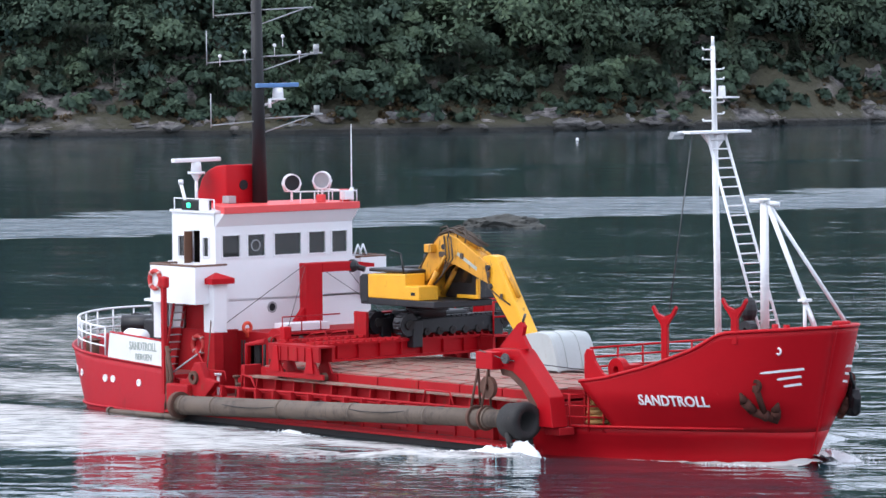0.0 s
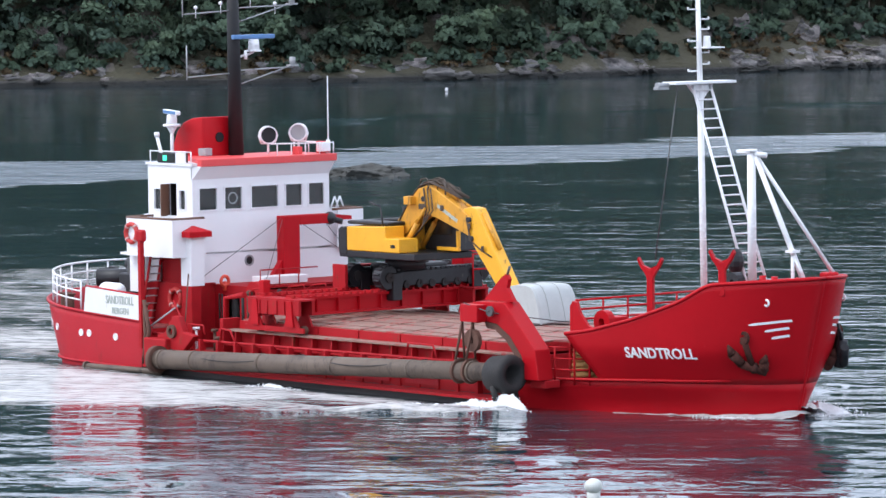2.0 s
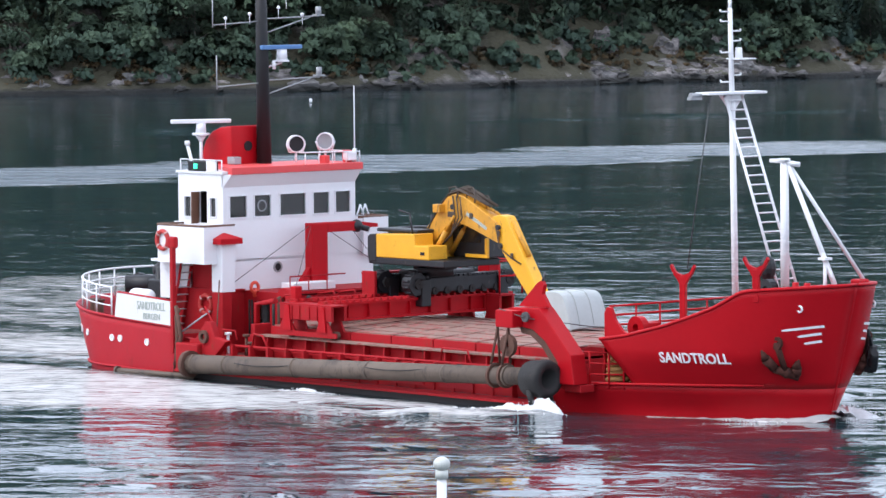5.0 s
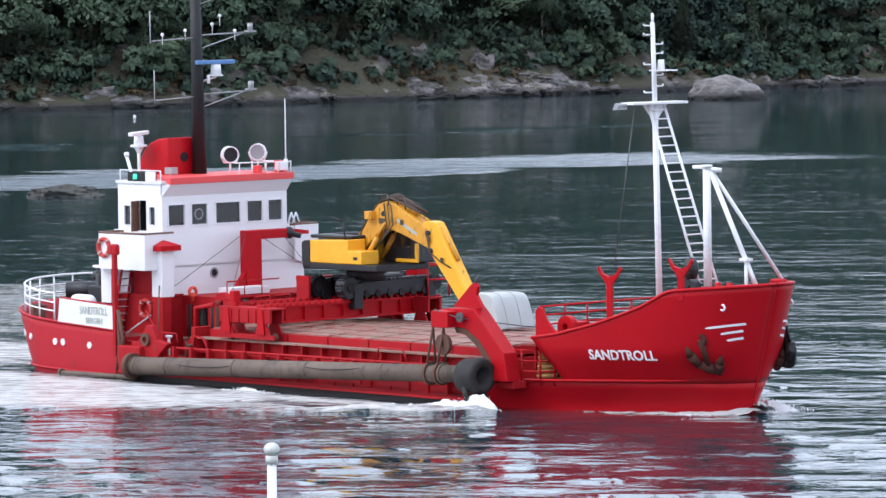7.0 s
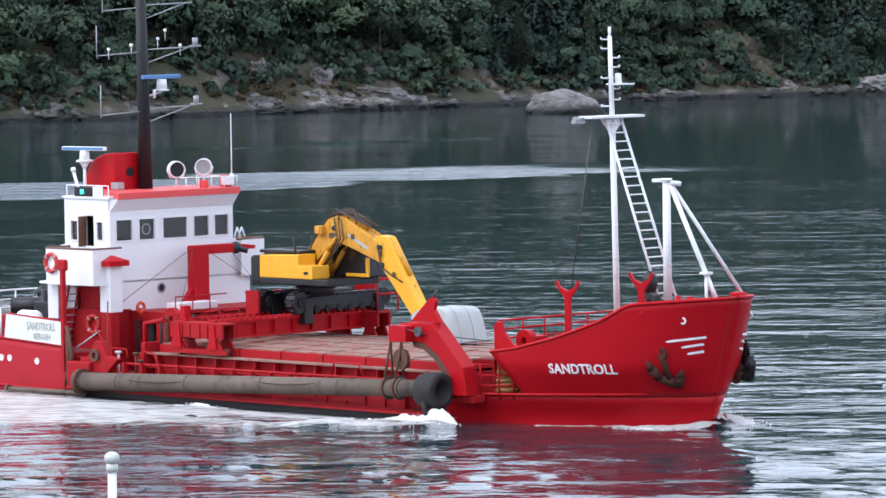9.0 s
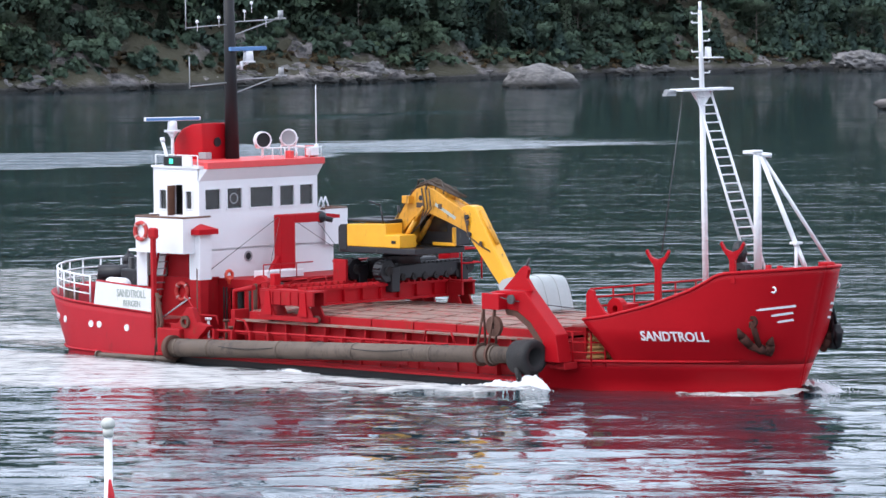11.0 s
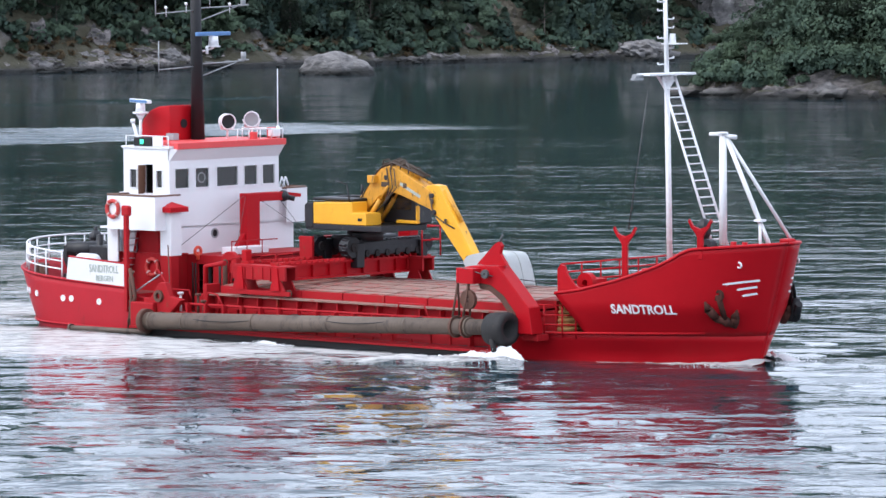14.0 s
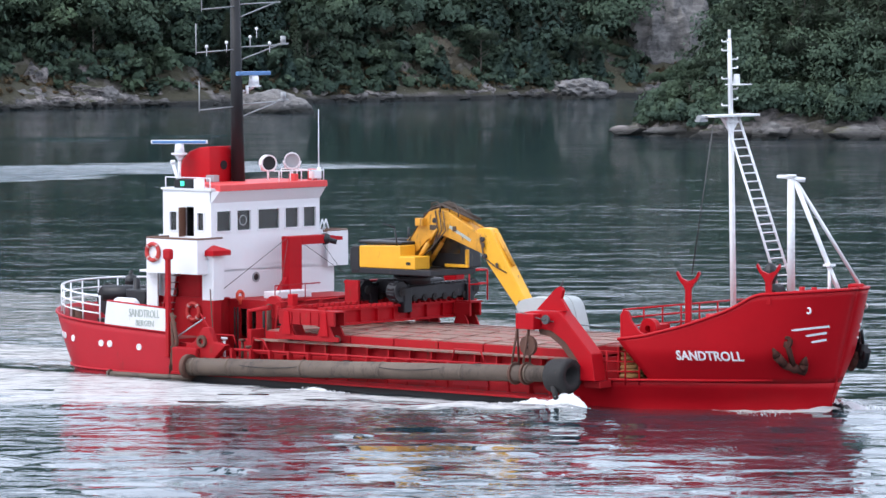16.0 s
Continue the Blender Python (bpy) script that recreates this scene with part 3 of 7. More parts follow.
# broadleaf greens are lifted and blued: distance haze painted into the leaf colour
M_LEAF = leaf_mat("hazed_broadleaf_foliage", (0.062, 0.104, 0.088), (0.140, 0.198, 0.112))
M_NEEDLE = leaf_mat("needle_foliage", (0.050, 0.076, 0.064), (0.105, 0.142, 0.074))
M_BARK = mat("grey_bark", (0.16, 0.14, 0.12), 0.85, var=0.3, scale=3, bump=0.03)
rng = np.random.default_rng(11)


def crown_points(h, r, n, kind):
    """Clump centres of one crown standing on the origin."""
    if kind == "needle":
        z = h * (0.08 + 0.92 * rng.random(n) ** 1.15)
        rad = r * (1.02 - z / h) * (0.55 + 0.5 * rng.random(n)) + 0.08
        a = rng.random(n) * math.tau
        return np.stack([rad * np.cos(a), rad * np.sin(a), z], 1)
    k = 7
    c = np.stack([rng.normal(0, 0.42 * r, k), rng.normal(0, 0.42 * r, k), h * (0.38 + 0.50 * rng.random(k))], 1)
    cr = r * (0.42 + 0.28 * rng.random(k))
    i = rng.integers(0, k, n)
    d = rng.normal(0, 1, (n, 3))
    d /= np.linalg.norm(d, axis=1)[:, None]
    d[:, 2] = np.abs(d[:, 2]) * 1.0 - 0.35 * (rng.random(n) < 0.4)
    return c[i] + d * cr[i][:, None] * (0.8 + 0.25 * rng.random(n))[:, None] * np.array([1, 1, 0.9])


def leaf_mesh(name, centres, sizes, tones, material, outward):
    """One small bent leaf clump (two triangles folded on their middle) at each centre."""
    n = len(centres)
    o = outward / (np.linalg.norm(outward, axis=1)[:, None] + 1e-6)
    o = o + rng.normal(0, 0.42, (n, 3)) + np.array([0, 0, 0.2])
    o /= np.linalg.norm(o, axis=1)[:, None]
    u = np.cross(o, rng.normal(0, 1, (n, 3)))
    u /= np.linalg.norm(u, axis=1)[:, None]
    v = np.cross(o, u)
    k = -o
    s = sizes[:, None]
    co = np.stack([centres - u * s, centres + v * s * 0.55 + k * s * 0.2, centres + u * s, centres - v * s * 0.55 + k * s * 0.2], 1).reshape(-1, 3)
    idx = np.arange(n)[:, None] * 4
    tri = np.concatenate([idx + np.array([0, 1, 2]), idx + np.array([0, 2, 3])], 1).reshape(-1)
    me = bpy.data.meshes.new(name)
    me.vertices.add(len(co))
    me.vertices.foreach_set("co", co.ravel())
    me.loops.add(len(tri))
    me.loops.foreach_set("vertex_index", tri.astype(np.int32))
    me.polygons.add(len(tri) // 3)
    me.polygons.foreach_set("loop_start", np.arange(0, len(tri), 3, dtype=np.int32))
    me.update(calc_edges=True)
    at = me.attributes.new("tone", "FLOAT", "POINT")
    at.data.foreach_set("value", np.repeat(tones, 4).astype(np.float32))
    at = me.attributes.new("crown_normal", "FLOAT_VECTOR", "POINT")
    at.data.foreach_set("vector", np.repeat(o, 4, axis=0).astype(np.float32).ravel())
    me.materials.append(material)
    return me


def wood(name, spots, n_leaf, leaf, material, label, kind_of):
    cs, sz, tn, out = [], [], [], []
    for x, y, z, h, r, tone in spots:
        kind = kind_of(tone)
        p = crown_points(h, r, n_leaf, kind)
        out.append((p - np.array([0, 0, 0.42 * h])) / np.array([r, r, 0.55 * h]))
        p = p + np.array([x, y, z])
        cs.append(p)
        sz.append(leaf * (0.7 + 0.6 * rng.random(n_leaf)))
        # tone climbs with height: light from above put into each crown's colour
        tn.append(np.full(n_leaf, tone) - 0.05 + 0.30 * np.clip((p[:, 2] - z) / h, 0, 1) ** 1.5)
    return tagged(new(name, leaf_mesh(name, np.concatenate(cs), np.concatenate(sz), np.concatenate(tn), material, np.concatenate(out))), label, "woods", kind="stuff")


spots, far_spots = [], []
s_lo, s_hi = [_cum[i] for i in (4, 12)]
BARE = [(-275.5, 277, 2.6), (-275, 286.5, 3.0), (-283, 414, 7.0), (-276, 407, 6.5), (-270, 401, 5.0), (-279, 366, 4.5)]
for d in np.arange(2.2, 44, 2.7):
    for s_ in np.arange(s_lo - 20, s_hi, 2.9):
        ss, dd = s_ + rng.uniform(-1.3, 1.3), d + rng.uniform(-1.1, 1.1)
        x, y, nx, ny = shore_at(ss)
        px_, py_ = x + nx * dd, y + ny * dd
        if any(math.hypot(px_ - a, py_ - b) < c for a, b, c in BARE) or dd < 1.6:
            continue
        tone = 0.18 + 0.42 * noise.noise((px_ * 0.035, py_ * 0.035, 1.0)) + rng.uniform(-0.18, 0.30)
        h = rng.uniform(5.5, 10.5) if dd > 5.5 else rng.uniform(2.6, 5.6)
        if dd < 5.5 and 258 < py_ < 302:
            if rng.random() < 0.35:
                continue
            h = rng.uniform(1.0, 2.1)
        spots.append((px_, py_, land_height(ss, dd) - 0.4, h, h * rng.uniform(0.27, 0.42), tone))
for d in np.arange(43, 250, 6.5):
    for s_ in np.arange(120, _cum[-1] - 120, 8.5):
        ss, dd = s_ + rng.uniform(-3, 3), d + rng.uniform(-2, 2)
        x, y, nx, ny = shore_at(ss)
        far_spots.append((x + nx * dd, y + ny * dd, land_height(ss, dd) - 0.5, rng.uniform(6, 9), rng.uniform(4, 5.5), rng.uniform(0.05, 0.4)))
for d in np.arange(2, 44, 5.0):
    for s_ in list(np.arange(60, s_lo - 20, 6.0)) + list(np.arange(s_hi, _cum[-1] - 60, 7.0)):
        x, y, nx, ny = shore_at(s_ + rng.uniform(-2, 2))
        far_spots.append((x + nx * d, y + ny * d, land_height(s_, d) - 0.5, rng.uniform(6, 8), rng.uniform(3.2, 4.5), rng.uniform(0.05, 0.4)))
under = []
for d in np.arange(1.7, 14, 1.7):
    for s_ in np.arange(s_lo - 20, s_hi, 1.9):
        ss, dd = s_ + rng.uniform(-0.9, 0.9), d + rng.uniform(-0.7, 0.7)
        x, y, nx, ny = shore_at(ss)
        px_, py_ = x + nx * dd, y + ny * dd
        if any(math.hypot(px_ - a, py_ - b) < 0.8 * c for a, b, c in BARE) or noise.noise((ss * 0.13, dd * 0.2, 6.0)) > 0.36 or (dd < 3.6 and 262 < py_ < 300):
            continue
        h = rng.uniform(1.1, 2.6)
        under.append((px_, py_, land_height(ss, dd) - 0.9, h, h * 0.6, rng.uniform(0.0, 0.4)))
M_HEATH = leaf_mat("rust_brown_heath", (0.070, 0.050, 0.030), (0.165, 0.115, 0.060))
heath = []
for d in np.arange(0.9, 4.6, 0.9):
    for s_ in np.arange(s_lo - 20, s_hi, 1.5):
        ss, dd = s_ + rng.uniform(-0.7, 0.7), d + rng.uniform(-0.4, 0.4)
        x, y, nx, ny = shore_at(ss)
        if noise.noise((ss * 0.09, dd * 0.3, 2.0)) < -0.05 or rng.random() < 0.35:
            continue
        h = rng.uniform(0.35, 0.9)
        heath.append((x + nx * dd, y + ny * dd, land_height(ss, dd) - 0.2, h, h * 0.9, rng.uniform(0.0, 0.7)))
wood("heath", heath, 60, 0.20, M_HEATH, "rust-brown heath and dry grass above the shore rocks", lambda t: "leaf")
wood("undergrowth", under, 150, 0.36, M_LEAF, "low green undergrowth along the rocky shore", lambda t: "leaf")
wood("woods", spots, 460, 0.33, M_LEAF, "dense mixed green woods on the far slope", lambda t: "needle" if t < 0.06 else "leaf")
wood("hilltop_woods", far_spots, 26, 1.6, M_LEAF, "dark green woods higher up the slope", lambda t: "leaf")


def tree(kind, h, r, n, seed):
    """A tapered trunk with limbs and a crown of many small clumps."""
    root = thing("pine_tree" if kind == "needle" else "birch_tree", "dark green spruce on the rocky shore" if kind == "needle" else "leafy green birch on the rocky shore", "tree", "trees along the shore")
    rnd = random.Random(seed)
    bm = nb()
    rod(bm, (0, 0, -0.8), (rnd.uniform(-0.2, 0.2), rnd.uniform(-0.2, 0.2), h * 0.9), 0.16, 8, 0.03)
    for k in range(7):
        z = h * (0.25 + 0.09 * k)
        a = rnd.uniform(0, 6.28)
        l = r * (0.8 - 0.06 * k)
        rod(bm, (0, 0, z), (math.cos(a) * l, math.sin(a) * l, z + l * 0.5), 0.06, 5, 0.015)
    part("trunk", bm, M_BARK, root)
    p = crown_points(h, r, n, kind)
    # crown colour lightens with height, painting in the sky's light on its top
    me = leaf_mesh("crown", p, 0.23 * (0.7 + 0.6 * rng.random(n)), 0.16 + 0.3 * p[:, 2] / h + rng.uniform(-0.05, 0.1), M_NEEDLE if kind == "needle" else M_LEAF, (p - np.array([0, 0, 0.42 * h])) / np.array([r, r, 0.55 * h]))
    ob = new("crown", me)
    ob.parent = root
    return root


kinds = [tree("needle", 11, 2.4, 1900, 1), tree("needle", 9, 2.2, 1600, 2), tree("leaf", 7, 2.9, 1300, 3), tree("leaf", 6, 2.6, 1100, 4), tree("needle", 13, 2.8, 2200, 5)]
first = [True] * 5
k_rnd = random.Random(9)


def plant(k, m):
    if first[k]:
        kinds[k].matrix_basis = m
        first[k] = False
    else:
        copy_thing(kinds[k], m)


for i in range(70):
    u = -41 + 36 * k_rnd.random()
    w = max(0.05, 1 - (min(0, u) / 46.0) ** 4) ** 0.5
    v = (-12 + 17 * k_rnd.random()) * w
    q = HC + HU * u + HV * v
    k = k_rnd.choice((0, 1, 4, 0, 2)) if u > -36 else k_rnd.choice((2, 3))
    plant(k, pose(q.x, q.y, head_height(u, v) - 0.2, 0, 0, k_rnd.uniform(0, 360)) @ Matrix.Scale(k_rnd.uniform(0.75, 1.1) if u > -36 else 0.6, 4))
for i in range(46):
    s_ = 668 + i * 6.3 + k_rnd.uniform(-3, 3)
    d = k_rnd.uniform(3.0, 6.5)
    x, y, nx, ny = shore_at(s_)
    if any(math.hypot(x + nx * d - a, y + ny * d - b) < c for a, b, c in BARE):
        continue
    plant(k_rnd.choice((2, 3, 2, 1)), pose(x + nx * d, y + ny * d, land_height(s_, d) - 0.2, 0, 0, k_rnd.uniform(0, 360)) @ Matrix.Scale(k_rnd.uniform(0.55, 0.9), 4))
# brush that fills the headland between its trees
brush = []
for i in range(330):
    u, v = k_rnd.uniform(-43, 10), k_rnd.uniform(-14, 10)
    w = max(0.05, 1 - (min(0, u) / 46.0) ** 4) ** 0.5
    q = HC + HU * u + HV * (v * w)
    h = k_rnd.uniform(1.2, 3.0) if u < -37 else k_rnd.uniform(2.5, 6.5)
    brush.append((q.x, q.y, head_height(u, v * w) - 0.4, h, h * 0.5, k_rnd.uniform(0.05, 0.42)))
for i in range(260):
    u = k_rnd.uniform(-44, 10)
    w = max(0.05, 1 - (min(0, u) / 46.0) ** 4) ** 0.5
    v = k_rnd.uniform(-16.6, -13.5) * w
    q = HC + HU * u + HV * v
    h = k_rnd.uniform(1.2, 3.2)
    brush.append((q.x, q.y, head_height(u, v) - 0.4, h, h * 0.55, k_rnd.uniform(0.05, 0.42)))
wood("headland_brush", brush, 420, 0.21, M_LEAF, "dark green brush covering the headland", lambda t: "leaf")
# small white float far out
bm = nb()
ball(bm, (0, 0, 0), 0.16, 12, 8)
ob = part("mooring_buoy", bm, M_WHITE, None)
ob.matrix_basis = pose(-239.5, 206.5, 0.06)
tagged(ob, "small white mooring buoy afloat near the far shore", "buoy")

# ---- the ship: x forward from the stern, y to port, z up from the waterline ----
SHIP = thing("cargo_ship", "red-hulled sand carrier with white deckhouse, under way on the fjord", "ship")
RIDERS = []
FLOATERS = []  # what lies level on the water and goes along with the ship


def stem_x(z):
    return 34.3 + 0.28 * z if z > 0 else 34.3 + 0.2 * z


def half(x, z):
    """The hull's half-breadth at x and z."""
    z = max(-1.5, z)
    if x < 4.2:
        aft = -0.62 + max(0.0, 1.9 - z) * 0.55 + max(0.0, 0.9 - z) ** 2 * 0.25
        u = min(1.0, (4.2 - x) / (4.2 - aft))
        return 4.6 * math.sqrt(max(0.0, 1 - u ** 2.1))
    if x <= 24:
        return 4.6 if z > -0.3 else 4.6 + (z + 0.3) * 0.4
    u = min(1.0, (x - 24) / (stem_x(z) - 24))
    k = min(1.0, max(0.0, z / 4.0))
    return 4.6 * max(0.0, 1 - u ** (1.2 + 0.7 * min(1, k * 2.2))) ** (0.5 + 0.15 * (1 - min(1, k * 2.5)))


AFT_TOP = [(-0.7, 1.98), (2, 1.80), (5, 1.62), (8.35, 1.46)]
FORE_TOP = [(27.0, 1.98), (28.5, 2.14), (29.4, 2.27), (30.78, 2.63), (31.6, 2.92), (32.28, 3.19), (32.75, 3.46), (33.05, 3.66), (33.3, 3.74), (34.2, 3.81), (36.5, 3.97)]


def aft_top(x):
    return lerp_table(x, AFT_TOP)


def fore_top(x):
    return lerp_table(x, FORE_TOP)


def shell(cols, levels, side):
    """One side of the hull: cols give x as a function of the level's share, levels the heights."""
    bm = nb()
    grid = []
    for fx, fz in cols:
        row = []
        for k in range(levels + 1):
            q = k / levels
            z = fz(q)
            x = fx(q, z)
            row.append(bm.verts.new((x, side * half(x, z), z)))
        grid.append(row)
    for a, b in zip(grid, grid[1:]):
        for k in range(levels):
            f = bm.faces.new((a[k], b[k], b[k + 1], a[k + 1]) if side < 0 else (a[k], a[k + 1], b[k + 1], b[k]))
            f.smooth = True
    bmesh.ops.remove_doubles(bm, verts=bm.verts[:], dist=0.001)
    return bm


def thick(ob, t=0.06):
    md = ob.modifiers.new("plate", "SOLIDIFY")
    md.thickness, md.offset = t, -1
    return ob


def aft_x(z):
    return -0.62 + max(0.0, 1.9 - z) * 0.55 + max(0.0, 0.9 - z) ** 2 * 0.25


for side in (-1, 1):
    word = "starboard" if side < 0 else "port"
    # stern
    cols = []
    for i in range(25):
        u = (i / 24) ** 2.2
        cols.append((lambda q, z, u=u: aft_x(z) + u * (8.35 - aft_x(z)), lambda q, u=u: -1.3 + q * (aft_top(-0.6 + u * 8.9) + 1.3)))
    thick(part("stern_plating", shell(cols, 10, side), M_RED_FADE, SHIP, "faded red stern plating with small portholes"))
    # low waist
    cols = [((lambda q, z, x=x: x), (lambda q: -1.3 + q * (0.62 + 1.3))) for x in np.linspace(8.35, 26.2, 26)]
    thick(part("waist_plating", shell(cols, 5, side), M_RED_OLD, SHIP, "low worn red side plating amidships"))
    # bow: below the strake, then the flared bulwark with its slanting after edge
    cols = []
    for i in range(29):
        u = 1 - (1 - i / 28) ** 1.6
        cols.append((lambda q, z, u=u: 26.2 + u * (stem_x(z) - 26.2), lambda q: -1.3 + q * (0.75 + 1.3)))
    thick(part("bow_lower_plating", shell(cols, 8, side), M_RED, SHIP, "bright red lower bow plating"))
    cols = []
    for i in range(37):
        u = 1 - (1 - i / 36) ** 1.5

        def fx(q, z, u=u):
            a = 29.36 - 0.86 * q ** 1.4
            return a + u * (stem_x(z) - a)

        def fz(q, u=u):
            x = 28.5 + u * 6.9
            return 0.75 + q * (fore_top(x) - 0.75)
        cols.append((fx, fz))
    thick(part("bow_plating", shell(cols, 14, side), M_RED, SHIP, "glossy bright red flared bow plating"), 0.08)
    # strake along the top of the lower plating
    bm = nb()
    pts = [Vector((x, side * (half(x, 0.8) + 0.03), 0.76 + 0.02 * (x - 28))) for x in np.linspace(26.3, 33.2, 20)]
    chain(bm, pts, 0.05, 6)
    part("rubbing_strake", bm, M_RED, SHIP)
    bm = nb()
    pts = [Vector((x, side * (half(x, 0.1) + 0.03), -0.10 + 0.02 * (8 - x))) for x in np.linspace(0.9, 8.3, 24)]
    chain(bm, pts, 0.045, 6)
    part("rubbing_strake", bm, M_RED_FADE, SHIP)
    bm = nb()
    pts = [Vector((x, side * (half(x, aft_top(x)) + 0.01), aft_top(x))) for x in [-0.615 + 8.95 * (i / 40) ** 2.2 for i in range(41)]]
    chain(bm, pts, 0.055, 6)
    part("bulwark_rail", bm, M_RED_FADE, SHIP)
    bm = nb()
    pts = [Vector((x, side * max(0.0, half(x, fore_top(x)) - 0.02), fore_top(x) + 0.01)) for x in [28.5 + 6.92 * (1 - (1 - i / 40) ** 1.5) for i in range(41)]]
    chain(bm, pts, 0.06, 6)
    part("bulwark_rail", bm, M_RED, SHIP)
    # dark bottom paint showing along the waist
    bm = nb()
    pr = [(x, side * (half(x, 0.0) + 0.015)) for x in np.linspace(8.6, 26.0, 30)]
    prev = None
    for x, y in pr:
        a, b = bm.verts.new((x, y, -0.8)), bm.verts.new((x, y, 0.07 if x < 27 else 0.07 - (x - 27) * 0.06))
        if prev:
            bm.faces.new((prev[0], a, b, prev[1]))
        prev = (a, b)
    thick(part("boot_topping", bm, M_BOOT, SHIP, "black boot topping at the waterline"), 0.02)

# stem bar
bm = nb()
chain(bm, [(stem_x(z) - 0.05, 0, z) for z in np.linspace(-0.8, 3.9, 16)], 0.06, 8)
part("stem_bar", bm, M_RED, SHIP)

# decks
def deck(name, x0, x1, z, material, label, inset=0.05, n=24):
    bm = nb()
    xs = np.linspace(x0, x1, n)
    top = [(x, half(x, z) - inset) for x in xs]
    pts = [(x, -max(0.02, w)) for x, w in top] + [(x, max(0.02, w)) for x, w in top[::-1]]
    prism(bm, pts, z - 0.06, z, "z")
    return part(name, bm, material, SHIP, label)


deck("aft_deck", -0.25, 8.3, 1.25, M_DECK, "dirty red after deck")
deck("main_deck", 8.3, 28.6, 0.50, M_DECK, "rust-stained red main deck")
deck("fore_deck", 28.05, 33.0, 1.95, M_DECK, "worn red foredeck")
deck("forecastle_deck", 32.9, 35.15, 3.42, M_DECK, "worn red forecastle deck", n=14)
bm = nb()
box(bm, 8.25, 8.33, -4.5, 4.5, 0.4, 1.25)
part("deck_step_plate", bm, M_RED_OLD, SHIP)
bm = nb()
box(bm, 28.0, 28.08, -3.55, 3.55, 0.45, 1.95)
part("foredeck_bulkhead", bm, M_RED_OLD, SHIP)
bm = nb()
box(bm, 32.86, 32.94, -2.55, 2.55, 1.9, 3.42)
part("forecastle_bulkhead", bm, M_RED_OLD, SHIP)

# ---- stern ----
bm = nb()
M_BOARD = mat("weathered_white_board", (0.68, 0.68, 0.67), 0.6, var=0.08, scale=1.5, stain=(0.45, 0.40, 0.36), amount=0.22)
board = [(4.68, 1.66), (4.80, 2.46), (4.95, 2.50), (7.9, 2.32), (7.9, 1.50)]
prism(bm, board, -4.66, -4.60)
name_board = part("name_board", bm, M_BOARD, SHIP, "white board with the ship's name in dark letters")
bm = nb()
prism(bm, board, 4.60, 4.66)
part("name_board", bm, M_BOARD, SHIP, "white name board")
bm = nb()
for s in (-1, 1):
    rod(bm, (4.82, s * 4.63, 2.50), (7.95, s * 4.63, 2.335), 0.04, 6)
part("board_rail", bm, M_RED_FADE, SHIP)


def lettering(name, text, size, place, material, parent, label):
    """Raised letters; place maps (along, up, out) of the flat text onto the ship."""
    cu = bpy.data.curves.new(name, "FONT")
    cu.body, cu.size, cu.extrude, cu.align_x = text, size, 0.008, "LEFT"
    cu.resolution_u = 3
    cu.offset = 0.010 * (size > 0.42)
    tmp = new(name + "_flat", cu)
    bpy.context.view_layer.update()
    me = bpy.data.meshes.new_from_object(tmp)
    bpy.data.objects.remove(tmp)
    xs = [v.co.x for v in me.vertices]
    lo, hi = min(xs), max(xs)
    for v in me.vertices:
        v.co = place((v.co.x - lo) / (hi - lo), v.co.y, v.co.z)
    me.materials.clear()
    me.materials.append(material)
    me.name = name
    ob = new(name, me)
    ob.parent = parent
    return tagged(ob, label)


M_INK = mat("grey_green_letter_paint", (0.36, 0.40, 0.36), 0.7, var=0.25, scale=9, stain=(0.62, 0.62, 0.6), amount=0.45)
M_LETTER = mat("white_letter_paint", (0.84, 0.84, 0.84), 0.5, var=0.04)
lettering("lettering", "SANDTROLL", 0.40, lambda u, v, w: (5.95 + u * 1.55, -4.672 - w, 1.98 + v), M_INK, name_board, "grey-green serif ship's name")
lettering("lettering", "BERGEN", 0.30, lambda u, v, w: (6.3 + u * 0.9, -4.672 - w, 1.66 + v), M_INK, name_board, "grey-green home port")


def on_bow(u, v, w, x0, x1, z0, z1):
    x, z = x0 + u * (x1 - x0), z0 + u * (z1 - z0) + v
    return (x, -half(x, z) - 0.012 - w, z)


lettering("ship_name", "SANDTROLL", 0.44, lambda u, v, w: on_bow(u, v, w, 30.56, 32.66, 1.53, 1.53), M_LETTER, SHIP, "bold white ship's name on the bow")
# three white bars on each bow
for (x0, z0, x1, z1) in ((34.05, 2.56, 34.86, 2.68), (34.36, 2.37, 34.78, 2.46), (34.45, 2.16, 34.74, 2.23)):
    for s in (-1, 1):
        bm = nb()
        row = []
        for k in range(9):
            q = k / 8
            x, z = x0 + q * (x1 - x0), z0 + q * (z1 - z0)
            row.append([bm.verts.new((x, s * (half(x, z + d) + 0.012), z + d)) for d in (-0.036 if k else -0.014, 0.036 if k else 0.014)])
        for a, b in zip(row, row[1:]):
            bm.faces.new((a[0], b[0], b[1], a[1]))
        thick(part("bow_stripe", bm, M_LETTER, SHIP, "white painted bow stripe"), 0.01)

